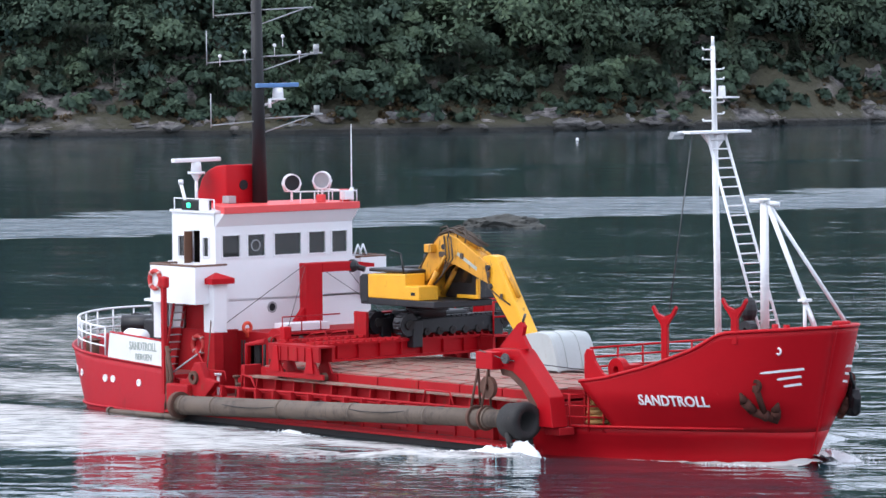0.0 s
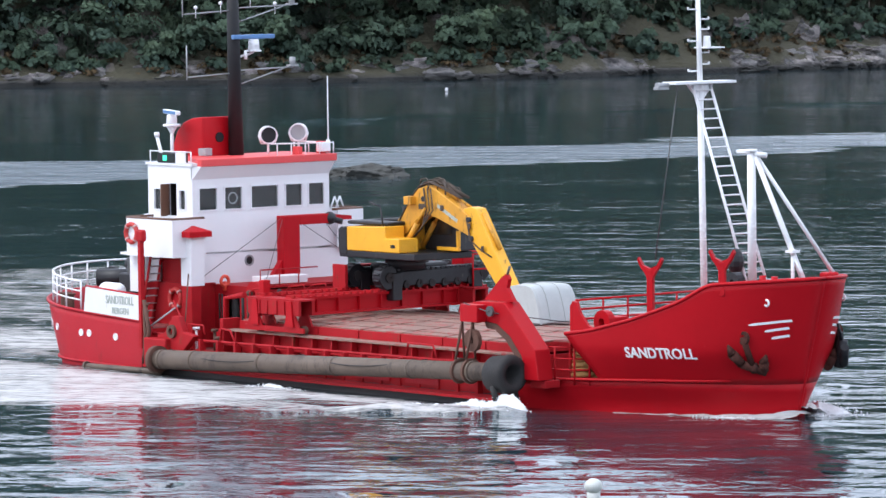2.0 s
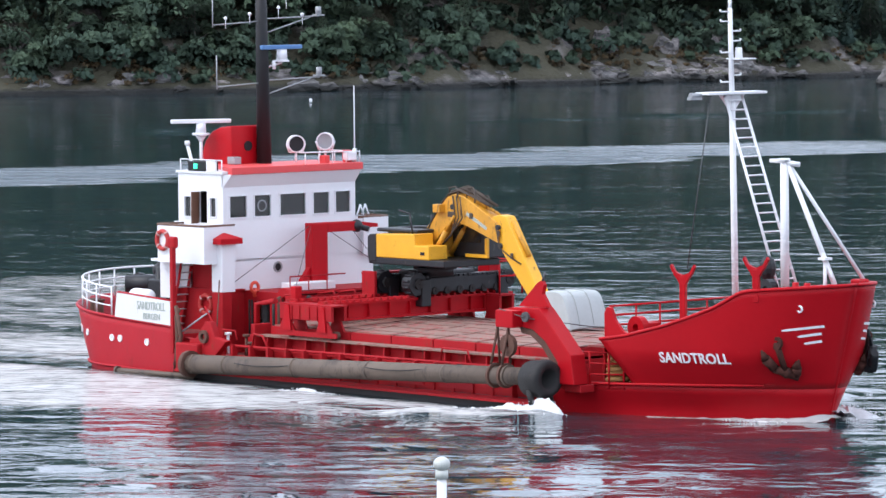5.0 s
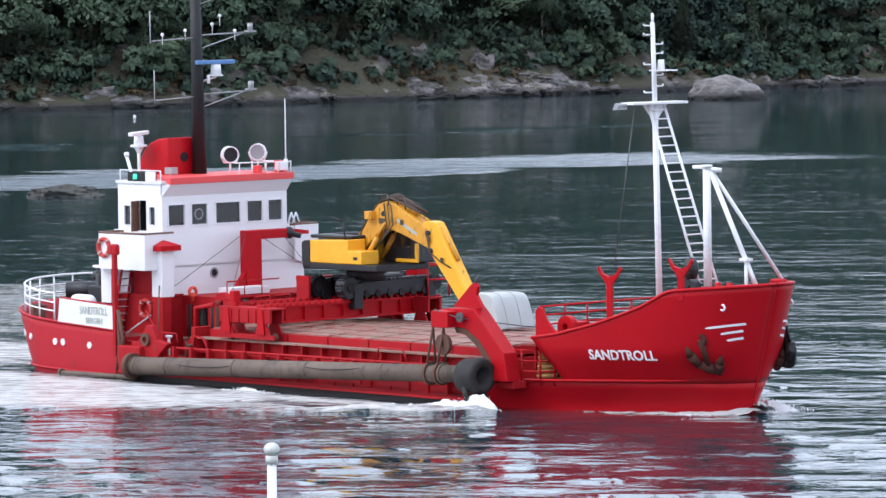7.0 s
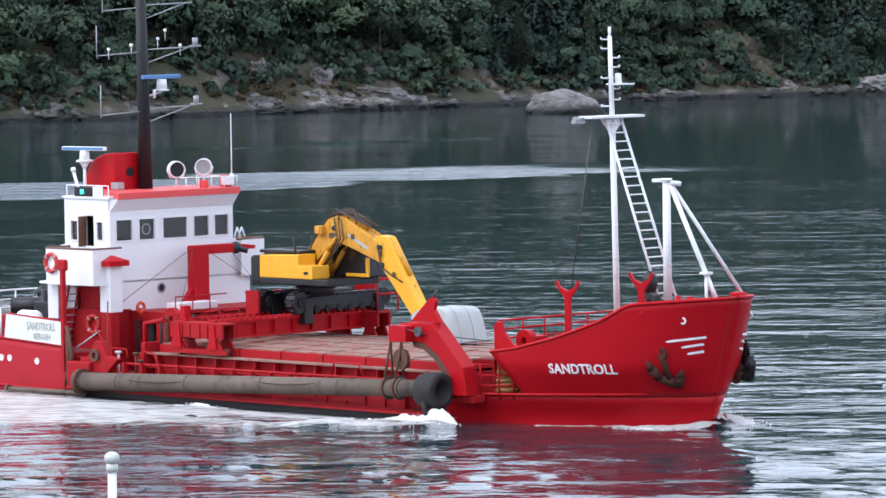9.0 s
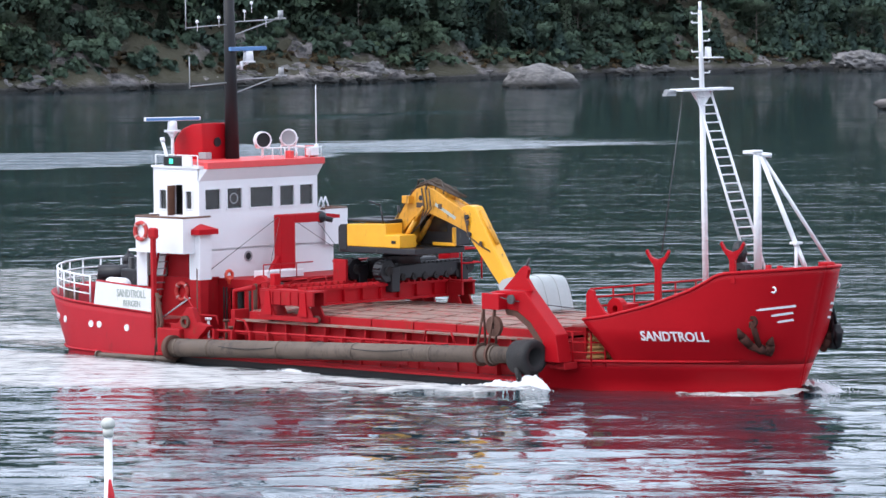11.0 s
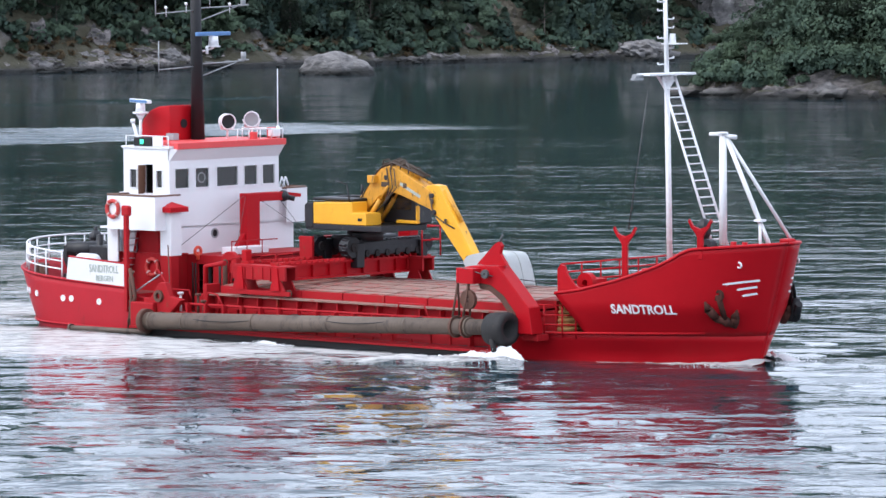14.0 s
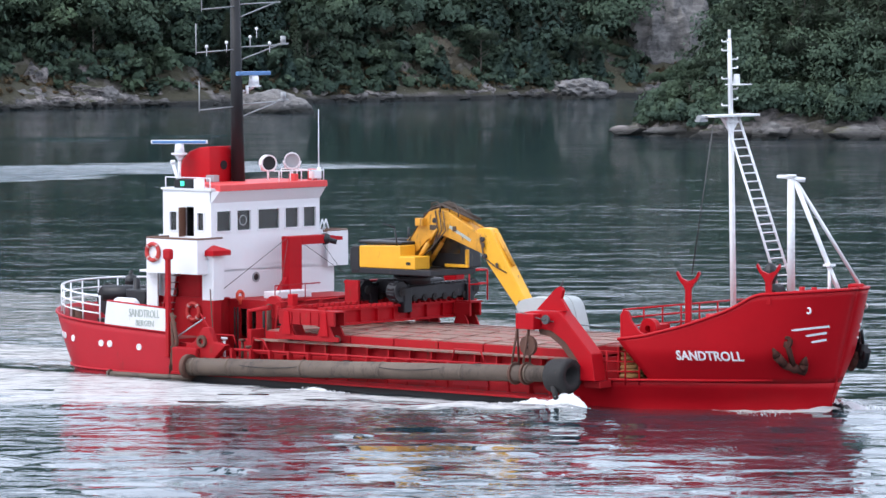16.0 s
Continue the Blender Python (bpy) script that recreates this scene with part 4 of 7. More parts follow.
# portholes of the stern: bright deadlights
for x, z in ((1.62, 1.10), (1.98, 1.08), (2.75, 1.02), (4.45, 0.93), (4.9, 0.93), (6.4, 0.88)):
    y = -half(x, z)
    slope = (half(x + 0.1, z) - half(x - 0.1, z)) / 0.2
    bm = nb()
    ring(bm, (0, 0, 0), "y", 0.08, 0.12, 0.05, 18)
    fr = part("porthole", bm, M_WHITE_STEEL, SHIP, "round porthole with a white deadlight")
    fr.matrix_basis = Matrix.Translation((x, y - 0.01, z)) @ Matrix.Rotation(math.atan2(-slope, 1), 4, "Z")
    bm = nb()
    bmesh.ops.create_circle(bm, cap_ends=True, segments=18, radius=0.085, matrix=Matrix.Rotation(radians(90), 4, "X"))
    part("deadlight", bm, M_WHITE, fr)

# stern rail: posts and four rails following the deck edge
def stern_point(a, up):
    """a from 0 (starboard) to 1 (port) round the stern."""
    th = math.pi * a
    c = math.cos(th)
    u = math.sin(th)
    x = 4.2 - 4.55 * u ** 0.95
    if a < 0.02 or a > 0.98:
        x = 4.2
    y = -4.42 * (abs(c) ** 0.95) * (1 if c > 0 else -1)
    return Vector((x, y, aft_top(x) + up))


bm = nb()
for up in (0.32, 0.62, 0.95):
    chain(bm, [stern_point(i / 44, up) for i in range(45)], 0.028 if up < 0.9 else 0.036, 6)
part("stern_rail", bm, M_WHITE_STEEL, SHIP, "white tubular stern rail")
for i in range(17):
    bm = nb()
    p = stern_point(i / 16, 0)
    rod(bm, p, p + Vector((0, 0, 0.97)), 0.03, 6)
    part("rail_post", bm, M_WHITE_STEEL, SHIP)
# mooring winch, white drum and gear on the after deck
bm = nb()
rod(bm, (1.2, -0.9, 2.2), (1.2, 1.3, 2.2), 0.42, 14)
rod(bm, (1.2, -1.0, 2.2), (1.2, -0.85, 2.2), 0.62, 14)
rod(bm, (1.2, 0.2, 2.2), (1.2, 0.35, 2.2), 0.62, 14)
box(bm, 0.8, 1.6, 1.3, 2.0, 1.25, 2.6, 0.05)
box(bm, 0.7, 1.7, -1.1, 2.0, 1.25, 1.5)
rod(bm, (2.3, -0.9, 1.25), (2.3, -0.9, 2.95), 0.30, 12, 0.22)
rod(bm, (2.6, -0.6, 1.25), (2.6, -0.6, 2.7), 0.28, 12)
ball(bm, (2.3, -0.9, 2.95), 0.26)
rod(bm, (2.3, -0.9, 2.95), (2.3, -0.9, 3.35), 0.07, 8)
box(bm, 2.0, 3.0, -1.4, -0.2, 1.25, 2.0, 0.04)
rod(bm, (2.2, -2.3, 2.55), (3.4, -1.1, 2.55), 0.30, 12)
rod(bm, (3.6, -1.9, 1.25), (3.6, -1.9, 3.15), 0.26, 10, 0.12)
box(bm, 3.3, 4.3, -2.2, -1.2, 1.25, 2.75, 0.06)
box(bm, 4.4, 5.3, -1.8, 0.6, 1.25, 3.0, 0.06)
part("stern_winch", bm, M_MACHINE, SHIP, "black mooring winch on the after deck")
bm = nb()
rod(bm, (4.1, -3.3, 2.25), (4.75, -3.3, 2.25), 0.28, 16)
ball(bm, (4.1, -3.3, 2.25), 0.28, 14, 10)
ball(bm, (4.75, -3.3, 2.25), 0.28, 14, 10)
rod(bm, (4.4, -3.3, 1.25), (4.4, -3.3, 2.0), 0.15, 8)
part("liferaft_canister", bm, M_WHITE, SHIP, "white liferaft canister on the after deck", True)
bm = nb()
for x, y in ((1.6, -3.2), (2.1, -3.4)):
    rod(bm, (x, y, 1.25), (x, y, 2.0), 0.17, 10)
    rod(bm, (x, y, 2.0), (x, y, 2.06), 0.22, 10)
box(bm, 1.4, 2.3, -3.6, -3.0, 1.25, 1.4)
part("bollard", bm, M_RUSTY, SHIP, "rusty bollard")
bm = nb()
torus(bm, (3.9, -2.2, 1.45), "z", 0.35, 0.08)
torus(bm, (3.9, -2.2, 1.58), "z", 0.32, 0.08)
part("rope_coil", bm, M_CANVAS, SHIP)

# ---- deckhouse ----
def openwall(bm, axis, at, thickness, lo, hi, z0, z1, holes):
    """A wall across the axis at 'at', from lo to hi and z0 to z1, with openings (lo, hi, z0, z1) cut through it."""
    cuts_u = sorted({lo, hi, *[h[0] for h in holes], *[h[1] for h in holes]})
    cuts_z = sorted({z0, z1, *[h[2] for h in holes], *[h[3] for h in holes]})
    for a, b in zip(cuts_u, cuts_u[1:]):
        zs = []
        for c, d in zip(cuts_z, cuts_z[1:]):
            mid = ((a + b) / 2, (c + d) / 2)
            if any(h[0] < mid[0] < h[1] and h[2] < mid[1] < h[3] for h in holes):
                continue
            if zs and abs(zs[-1][1] - c) < 1e-6:
                zs[-1][1] = d
            else:
                zs.append([c, d])
        for c, d in zs:
            if axis == "x":
                box(bm, at, at + thickness, a, b, c, d)
            else:
                box(bm, a, b, at, at + thickness, c, d)
    bmesh.ops.remove_doubles(bm, verts=bm.verts[:], dist=0.0005)
    return bm


def walls(name, material, label, rows):
    out = None
    for row in rows:
        out = part(name, openwall(nb(), *row), material, SHIP, label)
    return out


def window(parent, axis, at, u0, u1, z0, z1, out, curtain=None):
    """A framed pane in an opening; out is the sense of the outside along the axis."""
    bm = nb()
    f = 0.045
    for a, b, c, d in ((u0 - f, u1 + f, z1, z1 + f), (u0 - f, u1 + f, z0 - f, z0), (u0 - f, u0, z0, z1), (u1, u1 + f, z0, z1)):
        if axis == "x":
            box(bm, min(at, at + out * 0.03), max(at, at + out * 0.03), a, b, c, d)
        else:
            box(bm, a, b, min(at, at + out * 0.03), max(at, at + out * 0.03), c, d)
    win = part("window", bm, M_WHITE, parent)
    bm = nb()
    e = at - out * 0.05
    if axis == "x":
        box(bm, e - 0.006, e + 0.006, u0, u1, z0, z1)
    else:
        box(bm, u0, u1, e - 0.006, e + 0.006, z0, z1)
    pane = part("pane", bm, M_GLASS, win, "dark window glass")
    pane.visible_shadow = False
    return win


WH_X = 8.3
WIN = [(-2.50, -1.78), (-1.44, -0.74), (-0.33, 0.78), (1.12, 1.81), (2.1, 2.74)]
# white house under the wheelhouse
house = walls("deckhouse_wall", M_WHITE, "white painted deckhouse wall", [
    ("x", WH_X - 0.08, 0.08, -2.84, 3.75, 2.58, 4.86, []),
    ("y", -2.84, 0.08, 5.68, WH_X - 0.08, 3.6, 4.86, []),
    ("y", 3.67, 0.08, 5.6, WH_X - 0.08, 2.58, 4.86, []),
    ("x", 5.6, 0.08, -2.76, 3.67, 1.25, 4.86, []),
])
# red lower part, stepped forward
walls("lower_house_wall", M_RED_OLD, "red painted lower deckhouse wall", [
    ("y", -2.95, 0.08, 5.6, 8.3, 0.5, 2.58, []),
    ("x", 8.3, 0.08, -2.95, -1.9, 0.5, 2.58, []),
    ("y", -1.98, 0.08, 8.38, 10.3, 0.5, 2.50, [(8.95, 9.75, 0.5, 2.25)]),
    ("x", 10.22, 0.08, -1.9, 3.4, 0.5, 2.45, [(-1.55, -0.85, 0.5, 2.3)]),
    ("y", 3.32, 0.08, 5.6, 10.22, 0.5, 2.58, []),
])
bm = nb()
box(bm, 5.6, 10.35, -1.98, 3.45, 2.50, 2.58)
box(bm, 5.6, 8.45, -2.98, -1.98, 2.585, 2.64)
part("lower_house_roof", bm, M_RED_OLD, SHIP)
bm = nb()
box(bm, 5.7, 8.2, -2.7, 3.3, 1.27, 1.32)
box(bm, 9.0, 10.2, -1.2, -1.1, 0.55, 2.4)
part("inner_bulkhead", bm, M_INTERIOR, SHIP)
# white pillars and recess under the bridge wing
bm = nb()
box(bm, 5.9, 6.6, -2.95, -2.86, 2.6, 3.62, 0.01)
part("wing_support_plate", bm, M_WHITE, SHIP)
bm = nb()
box(bm, 6.6, 8.2, -2.80, -2.72, 2.6, 3.62)
part("recess_wall", bm, M_RED_OLD, SHIP, "red wall recessed under the bridge wing")
bm = nb()
box(bm, 7.15, 7.75, -2.83, -2.79, 2.62, 3.50, 0.01)
part("recess_door", bm, M_RED_OLD, SHIP, "red steel door")
# bridge deck with the wing's bulwark
bm = nb()
box(bm, 5.7, 8.3, -3.86, 4.14, 3.56, 3.64)
part("bridge_deck", bm, M_WHITE, SHIP)
walls("bridge_wing_bulwark", M_WHITE, "white bulwark of the bridge wing", [
    ("y", -3.92, 0.06, 6.15, 8.7, 3.55, 4.80, []),
    ("x", 6.15, 0.06, -3.86, -2.9, 3.55, 4.80, []),
    ("x", 8.64, 0.06, -3.86, -2.55, 3.55, 4.80, []),
    ("y", 4.14, 0.06, 6.15, 8.6, 3.55, 4.84, []),
    ("x", 8.54, 0.06, 3.1, 4.14, 3.55, 4.84, []),
    ("x", 6.15, 0.06, 2.9, 4.14, 3.55, 4.84, []),
    ("y", -3.4, 0.06, 5.66, 6.15, 2.3, 4.80, []),
    ("x", 5.60, 0.06, -3.4, -2.8, 2.3, 4.80, []),
])
bm = nb()
for p, q in (((6.13, -3.89, 4.82), (8.7, -3.89, 4.82)), ((6.18, -3.9, 4.82), (6.18, -2.8, 4.82)), ((8.67, -3.9, 4.82), (8.67, -2.6, 4.82)), ((8.57, 4.17, 4.86), (8.57, 2.9, 4.86)), ((8.57, 4.17, 4.86), (6.2, 4.17, 4.86))):
    rod(bm, p, q, 0.045, 6)
part("bulwark_capping", bm, M_WOOD, SHIP, "brown wooden capping rail")

# wheelhouse with its windows
wheelhouse = walls("wheelhouse_wall", M_WHITE, "white wheelhouse wall with windows", [
    ("x", WH_X - 0.07, 0.07, -2.78, 2.98, 4.86, 6.08, [(a, b, 5.05, 5.76) for a, b in WIN]),
    ("y", -2.78, 0.07, 5.85, WH_X - 0.07, 4.80, 6.52, [(6.22, 6.56, 5.05, 5.72), (7.0, 7.42, 4.82, 5.92), (7.62, 7.92, 5.08, 5.70)]),
    ("y", 2.91, 0.07, 5.85, WH_X - 0.07, 4.80, 6.1, []),
    ("x", 5.85, 0.07, -2.71, 2.91, 4.80, 6.5, []),
])
for a, b in WIN:
    window(wheelhouse, "x", WH_X, a, b, 5.05, 5.76, 1)
for a, b, c, d in ((6.22, 6.56, 5.05, 5.72), (7.62, 7.92, 5.08, 5.70)):
    window(wheelhouse, "y", -2.78, a, b, c, d, -1)
bm = nb()
box(bm, 6.95, 7.0, -3.1, -2.72, 4.83, 5.9, 0.01)
part("wheelhouse_door", bm, M_WOOD, wheelhouse, "open varnished brown door")
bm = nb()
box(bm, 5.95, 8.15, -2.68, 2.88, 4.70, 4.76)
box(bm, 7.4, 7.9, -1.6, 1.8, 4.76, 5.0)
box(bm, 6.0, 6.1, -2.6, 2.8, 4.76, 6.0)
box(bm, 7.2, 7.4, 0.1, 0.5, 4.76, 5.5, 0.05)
part("cabin_lining", bm, M_INTERIOR, SHIP, "cabin interior coloured dark to stand for its shade")
bm = nb()
ring(bm, (8.262, -1.08, 5.40), "x", 0.16, 0.20, 0.02, 20)
part("clear_view_screen", bm, M_GREY, wheelhouse, "round clear-view screen")
# visor flaring out under the roof
bm = nb()
lo = [(8.3, -2.78), (8.3, 2.98), (5.85, 2.98)]
hi = [(8.56, -2.60), (8.56, 3.06), (5.85, 3.06)]
vl = [bm.verts.new((x, y, 6.07)) for x, y in lo]
vh = [bm.verts.new((x, y, 6.50)) for x, y in hi]
for i in range(2):
    bm.faces.new((vl[i], vl[i + 1], vh[i + 1], vh[i]))
w0 = bm.verts.new((8.3, -2.78, 6.5))
bm.faces.new((vl[0], vh[0], w0))
thick(part("roof_visor", bm, M_WHITE, SHIP, "white flared visor over the windows"), 0.05)
bm = nb()
box(bm, 5.8, 8.36, -2.84, -1.2, 6.52, 6.60)
part("roof_edge", bm, M_WHITE, SHIP)
bm = nb()
prism(bm, [(5.85, -1.2), (8.4, -2.62), (8.60, -2.62), (8.60, 3.10), (5.85, 3.10)], 6.50, 6.74, "z")
part("roof", bev(bm, 0.02), M_CORAL, SHIP, "coral red wheelhouse roof edge")

# funnel casing with a rounded back, and the black exhaust mast
bm = nb()
prof = [(4.75, 6.5), (4.82, 7.1), (5.05, 7.55), (5.4, 7.85), (5.85, 8.0), (6.45, 8.05), (6.5, 6.5)]
prism(bm, prof, -0.95, 0.35)
fun = part("funnel_casing", bev(bm, 0.06), M_RED, SHIP, "red rounded funnel casing", True)
# solid black disc painted in for the shade inside the vent opening
bm = nb()
ring(bm, (6.50, -0.25, 7.35), "x", 0.0001, 0.17, 0.03, 18)
part("vent_hole", bm, M_BLACK, fun)
bm = nb()
box(bm, 6.35, 6.75, -1.05, -0.75, 6.75, 7.0, 0.02)
part("floodlight", bm, M_GREY, SHIP, "grey floodlight")
bm = nb()
rod(bm, (6.75, 0.25, 6.5), (6.62, 0.25, 14.6), 0.26, 16, 0.17)
part("exhaust_mast", bm, M_BLACK, SHIP, "tall black exhaust mast")
bm = nb()
for z, l, r in ((11.72, -1.9, 2.75), (9.62, -1.75, 2.75), (13.3, -1.6, 2.6)):
    rod(bm, (6.72, l, z - 0.22), (6.72, 0.25, z - 0.12), 0.022, 6)
    rod(bm, (6.72, 0.25, z - 0.05), (6.72, r, z + 0.02), 0.026, 6)
    rod(bm, (6.72, 0.3, z - 0.55), (6.72, r - 0.4, z - 0.02), 0.022, 6)
    rod(bm, (6.72, l, z - 0.3), (6.72, l, z + 0.85), 0.022, 6)
part("mast_yard", bm, M_GREY, SHIP, "thin grey mast yard")
bm = nb()
for z in (11.74, 9.66):
    box(bm, 6.6, 6.84, 2.55, 2.9, z, z + 0.06)
    rod(bm, (6.72, 2.72, z + 0.05), (6.72, 2.72, z + 0.32), 0.10, 8)
part("mast_lamp", bm, M_GREY, SHIP)
bm = nb()
for y, z in ((-1.35, 11.72), (-0.3, 11.85), (0.95, 12.05), (1.3, 12.35), (2.0, 11.8)):
    ball(bm, (6.72, y, z), 0.065, 10, 8)
    rod(bm, (6.72, y, z - 0.35), (6.72, y, z), 0.015, 5)
part("aerial_dome", bm, M_WHITE, SHIP, "small white aerial dome")
bm = nb()
rod(bm, (6.95, 0.55, 9.95), (6.95, 0.55, 10.25), 0.06, 8)
rod(bm, (6.6, 0.25, 9.95), (6.95, 0.9, 10.18), 0.04, 6)
rod(bm, (6.95, 0.9, 10.2), (6.95, 0.9, 10.26), 0.26, 14)
rod(bm, (6.95, 0.9, 10.26), (6.95, 0.9, 10.62), 0.20, 14, 0.17)
upper = part("upper_radar_base", bm, M_WHITE, SHIP)
bm = nb()
box(bm, 6.87, 7.03, 0.0, 1.75, 10.63, 10.78, 0.03)
part("scanner", bm, M_BLUE, upper, "blue-faced radar scanner")
# lower radar on its post, aft to starboard
bm = nb()
rod(bm, (5.3, -1.35, 6.55), (5.3, -1.35, 7.75), 0.06, 8)
rod(bm, (5.3, -1.35, 7.45), (5.3, -1.35, 7.72), 0.03, 8, 0.2)
rod(bm, (5.3, -1.35, 7.72), (5.3, -1.35, 7.80), 0.30, 14)
rod(bm, (5.3, -1.35, 7.80), (5.3, -1.35, 8.12), 0.19, 14, 0.16)
part("radar_post", bm, M_WHITE, SHIP)
RADAR_AT, RADAR_ZERO = (5.3, -1.35, 8.20), 5.0
bm = nb()
box(bm, -0.09, 0.09, -1.05, 1.05, -0.07, 0.07, 0.03)
rod(bm, (0, 0, -0.12), (0, 0, -0.05), 0.10, 10)
RADAR_BAR = part("radar_scanner", bm, M_WHITE_STEEL, SHIP, "long white turning radar scanner")
bm = nb()
box(bm, -0.095, -0.088, -1.0, 1.0, -0.05, 0.05)
part("scanner_face", bm, M_BLUE, RADAR_BAR, "blue scanner face")
# side-light box, lamp post and gear on the starboard roof
bm = nb()
box(bm, 6.5, 7.45, -2.86, -2.3, 6.60, 6.92, 0.01)
slb = part("sidelight_box", bm, M_BLACK, SHIP, "black side-light box")
bm = nb()
rod(bm, (6.95, -2.88, 6.68), (6.95, -2.88, 6.85), 0.075, 10)
part("sidelight", bm, M_GREEN_GLOW, slb, "lit green navigation light")
bm = nb()
rod(bm, (6.7, -2.75, 6.6), (6.35, -2.75, 7.45), 0.06, 8)
rod(bm, (6.35, -2.75, 7.45), (6.33, -2.75, 7.6), 0.09, 8)
part("horn_pipe", bm, M_WHITE_STEEL, SHIP)
bm = nb()
for x in (6.0, 6.6, 7.6, 8.25):
    rod(bm, (x, -2.78, 6.58), (x, -2.78, 6.98), 0.022, 6)
rod(bm, (6.0, -2.78, 6.98), (8.25, -2.78, 6.98), 0.022, 6)
box(bm, 7.5, 8.0, -2.86, -2.80, 6.60, 6.95)
part("roof_rail", bm, M_WHITE_STEEL, SHIP)
# roof rail to port, searchlights and whip aerials
bm = nb()
ys = [0.75, 1.35, 1.95, 2.55, 3.15]
for y in ys:
    rod(bm, (8.35, y, 6.74), (8.35, y, 7.14), 0.022, 6)
rod(bm, (8.35, 0.5, 7.14), (8.35, 3.15, 7.10), 0.024, 6)
rod(bm, (8.35, 3.15, 7.10), (6.2, 3.15, 7.10), 0.024, 6)
for x in (6.2, 7.0, 7.7):
    rod(bm, (x, 3.15, 6.74), (x, 3.15, 7.10), 0.022, 6)
part("roof_rail", bm, M_WHITE_STEEL, SHIP)


def searchlight(x, y, z, turn, lens):
    bm = nb()
    ring(bm, (0, 0, 0), "x", 0.31, 0.36, 0.42, 22)
    if not lens:
        bmesh.ops.create_circle(bm, cap_ends=True, segments=22, radius=0.32, matrix=Matrix.Translation((-0.19, 0, 0)) @ Matrix.Rotation(radians(90), 4, "Y"))
    ob = part("searchlight", bm, M_WHITE, SHIP, "round white searchlight on a yoke")
    ob.matrix_basis = pose(x, y, z - 0.04, 0, 0, turn) @ Matrix.Scale(0.84, 4)
    bm = nb()
    bmesh.ops.create_circle(bm, cap_ends=True, segments=22, radius=0.31, matrix=Matrix.Translation((0.12, 0, 0)) @ Matrix.Rotation(radians(90), 4, "Y"))
    part("lens", bm, M_GREY if lens else M_BLACK, ob)
    bm = nb()
    for s in (-1, 1):
        rod(bm, (0, s * 0.40, 0), (0, s * 0.28, -0.34), 0.03, 6)
    rod(bm, (0, -0.28, -0.34), (0, 0.28, -0.34), 0.03, 6)
    rod(bm, (0, 0, -0.34), (0, 0, -0.75), 0.05, 8)
    part("yoke", bm, M_WHITE, ob)


searchlight(7.6, 0.95, 7.45, -28, False)
searchlight(7.6, 2.25, 7.50, -46, True)
bm = nb()
rod(bm, (8.2, 3.05, 6.74), (8.2, 3.05, 9.35), 0.03, 6, 0.015)
rod(bm, (8.2, 3.05, 6.74), (8.2, 3.05, 7.2), 0.07, 8)
box(bm, 8.1, 8.4, 2.6, 3.0, 6.80, 7.1, 0.03)
part("whip_aerial", bm, M_WHITE_STEEL, SHIP)
bm = nb()
box(bm, 7.9, 8.2, 1.75, 1.95, 6.74, 7.0, 0.02)
box(bm, 7.9, 8.2, 2.75, 2.95, 6.74, 7.15, 0.02)
part("roof_locker", bm, M_CORAL, SHIP)
bm = nb()
for q in ((7.9, 3.6, 4.9), (8.0, 3.3, 4.9)):
    rod(bm, q, (q[0], q[1] + 0.15, q[2] + 0.35), 0.03, 6)
    rod(bm, (q[0], q[1] + 0.15, q[2] + 0.35), (q[0], q[1] + 0.3, q[2]), 0.03, 6)
part("mast_step", bm, M_WHITE_STEEL, SHIP)
# square ventilator with a red pyramid cap
bm = nb()
box(bm, 8.38, 8.95, -3.36, -2.80, 2.6, 4.25, 0.02)
vent = part("ventilator", bm, M_WHITE, SHIP, "square white ventilator trunk")
bm = nb()
b4 = [bm.verts.new(p) for p in ((8.2, -3.54, 4.22), (9.13, -3.54, 4.22), (9.13, -2.62, 4.22), (8.2, -2.62, 4.22))]
t4 = [bm.verts.new((p.co.x, p.co.y, 4.40)) for p in b4]
ap = bm.verts.new((8.66, -3.08, 4.60))
bm.faces.new(b4[::-1])
for i in range(4):
    bm.faces.new((b4[i], b4[(i + 1) % 4], t4[(i + 1) % 4], t4[i]))
    bm.faces.new((t4[i], t4[(i + 1) % 4], ap))
part("cap", bm, M_RED, vent, "red pyramid cap")
bm = nb()
box(bm, 8.385, 8.945, -3.355, -2.96, 0.5, 2.598, 0.02)
part("trunk_base", bm, M_RED_OLD, vent, "red lower part of the trunk")
# round port in the front, deck box, stays and pipes round the house
bm = nb()
ring(bm, (8.31, -0.46, 3.30), "x", 0.13, 0.19, 0.04, 20)
pw = part("front_porthole", bm, M_GREY, SHIP, "round porthole in the deckhouse front")
bm = nb()
bmesh.ops.create_circle(bm, cap_ends=True, segments=18, radius=0.13, matrix=Matrix.Translation((8.312, -0.46, 3.30)) @ Matrix.Rotation(radians(90), 4, "Y"))
part("pane", bm, M_BLACK, pw)
bm = nb()
box(bm, 9.4, 10.1, -1.2, 0.6, 2.60, 2.85, 0.02)
part("deck_locker", bm, M_WHITE, SHIP, "white deck locker on the lower house")
bm = nb()
chain(bm, [(10.25, -1.5, 2.58), (10.25, -1.5, 3.1), (10.25, 0.9, 3.1)], 0.025, 6)
for y in (-0.7, 0.1):
    rod(bm, (10.25, y, 2.58), (10.25, y, 3.1), 0.02, 6)
part("platform_rail", bm, M_RED_OLD, SHIP)
bm = nb()
torus(bm, (9.0, -2.02, 2.72), "x", 0.16, 0.06, 14, 6)
rod(bm, (9.0, -2.02, 2.4), (9.0, -2.02, 2.7), 0.06, 8)
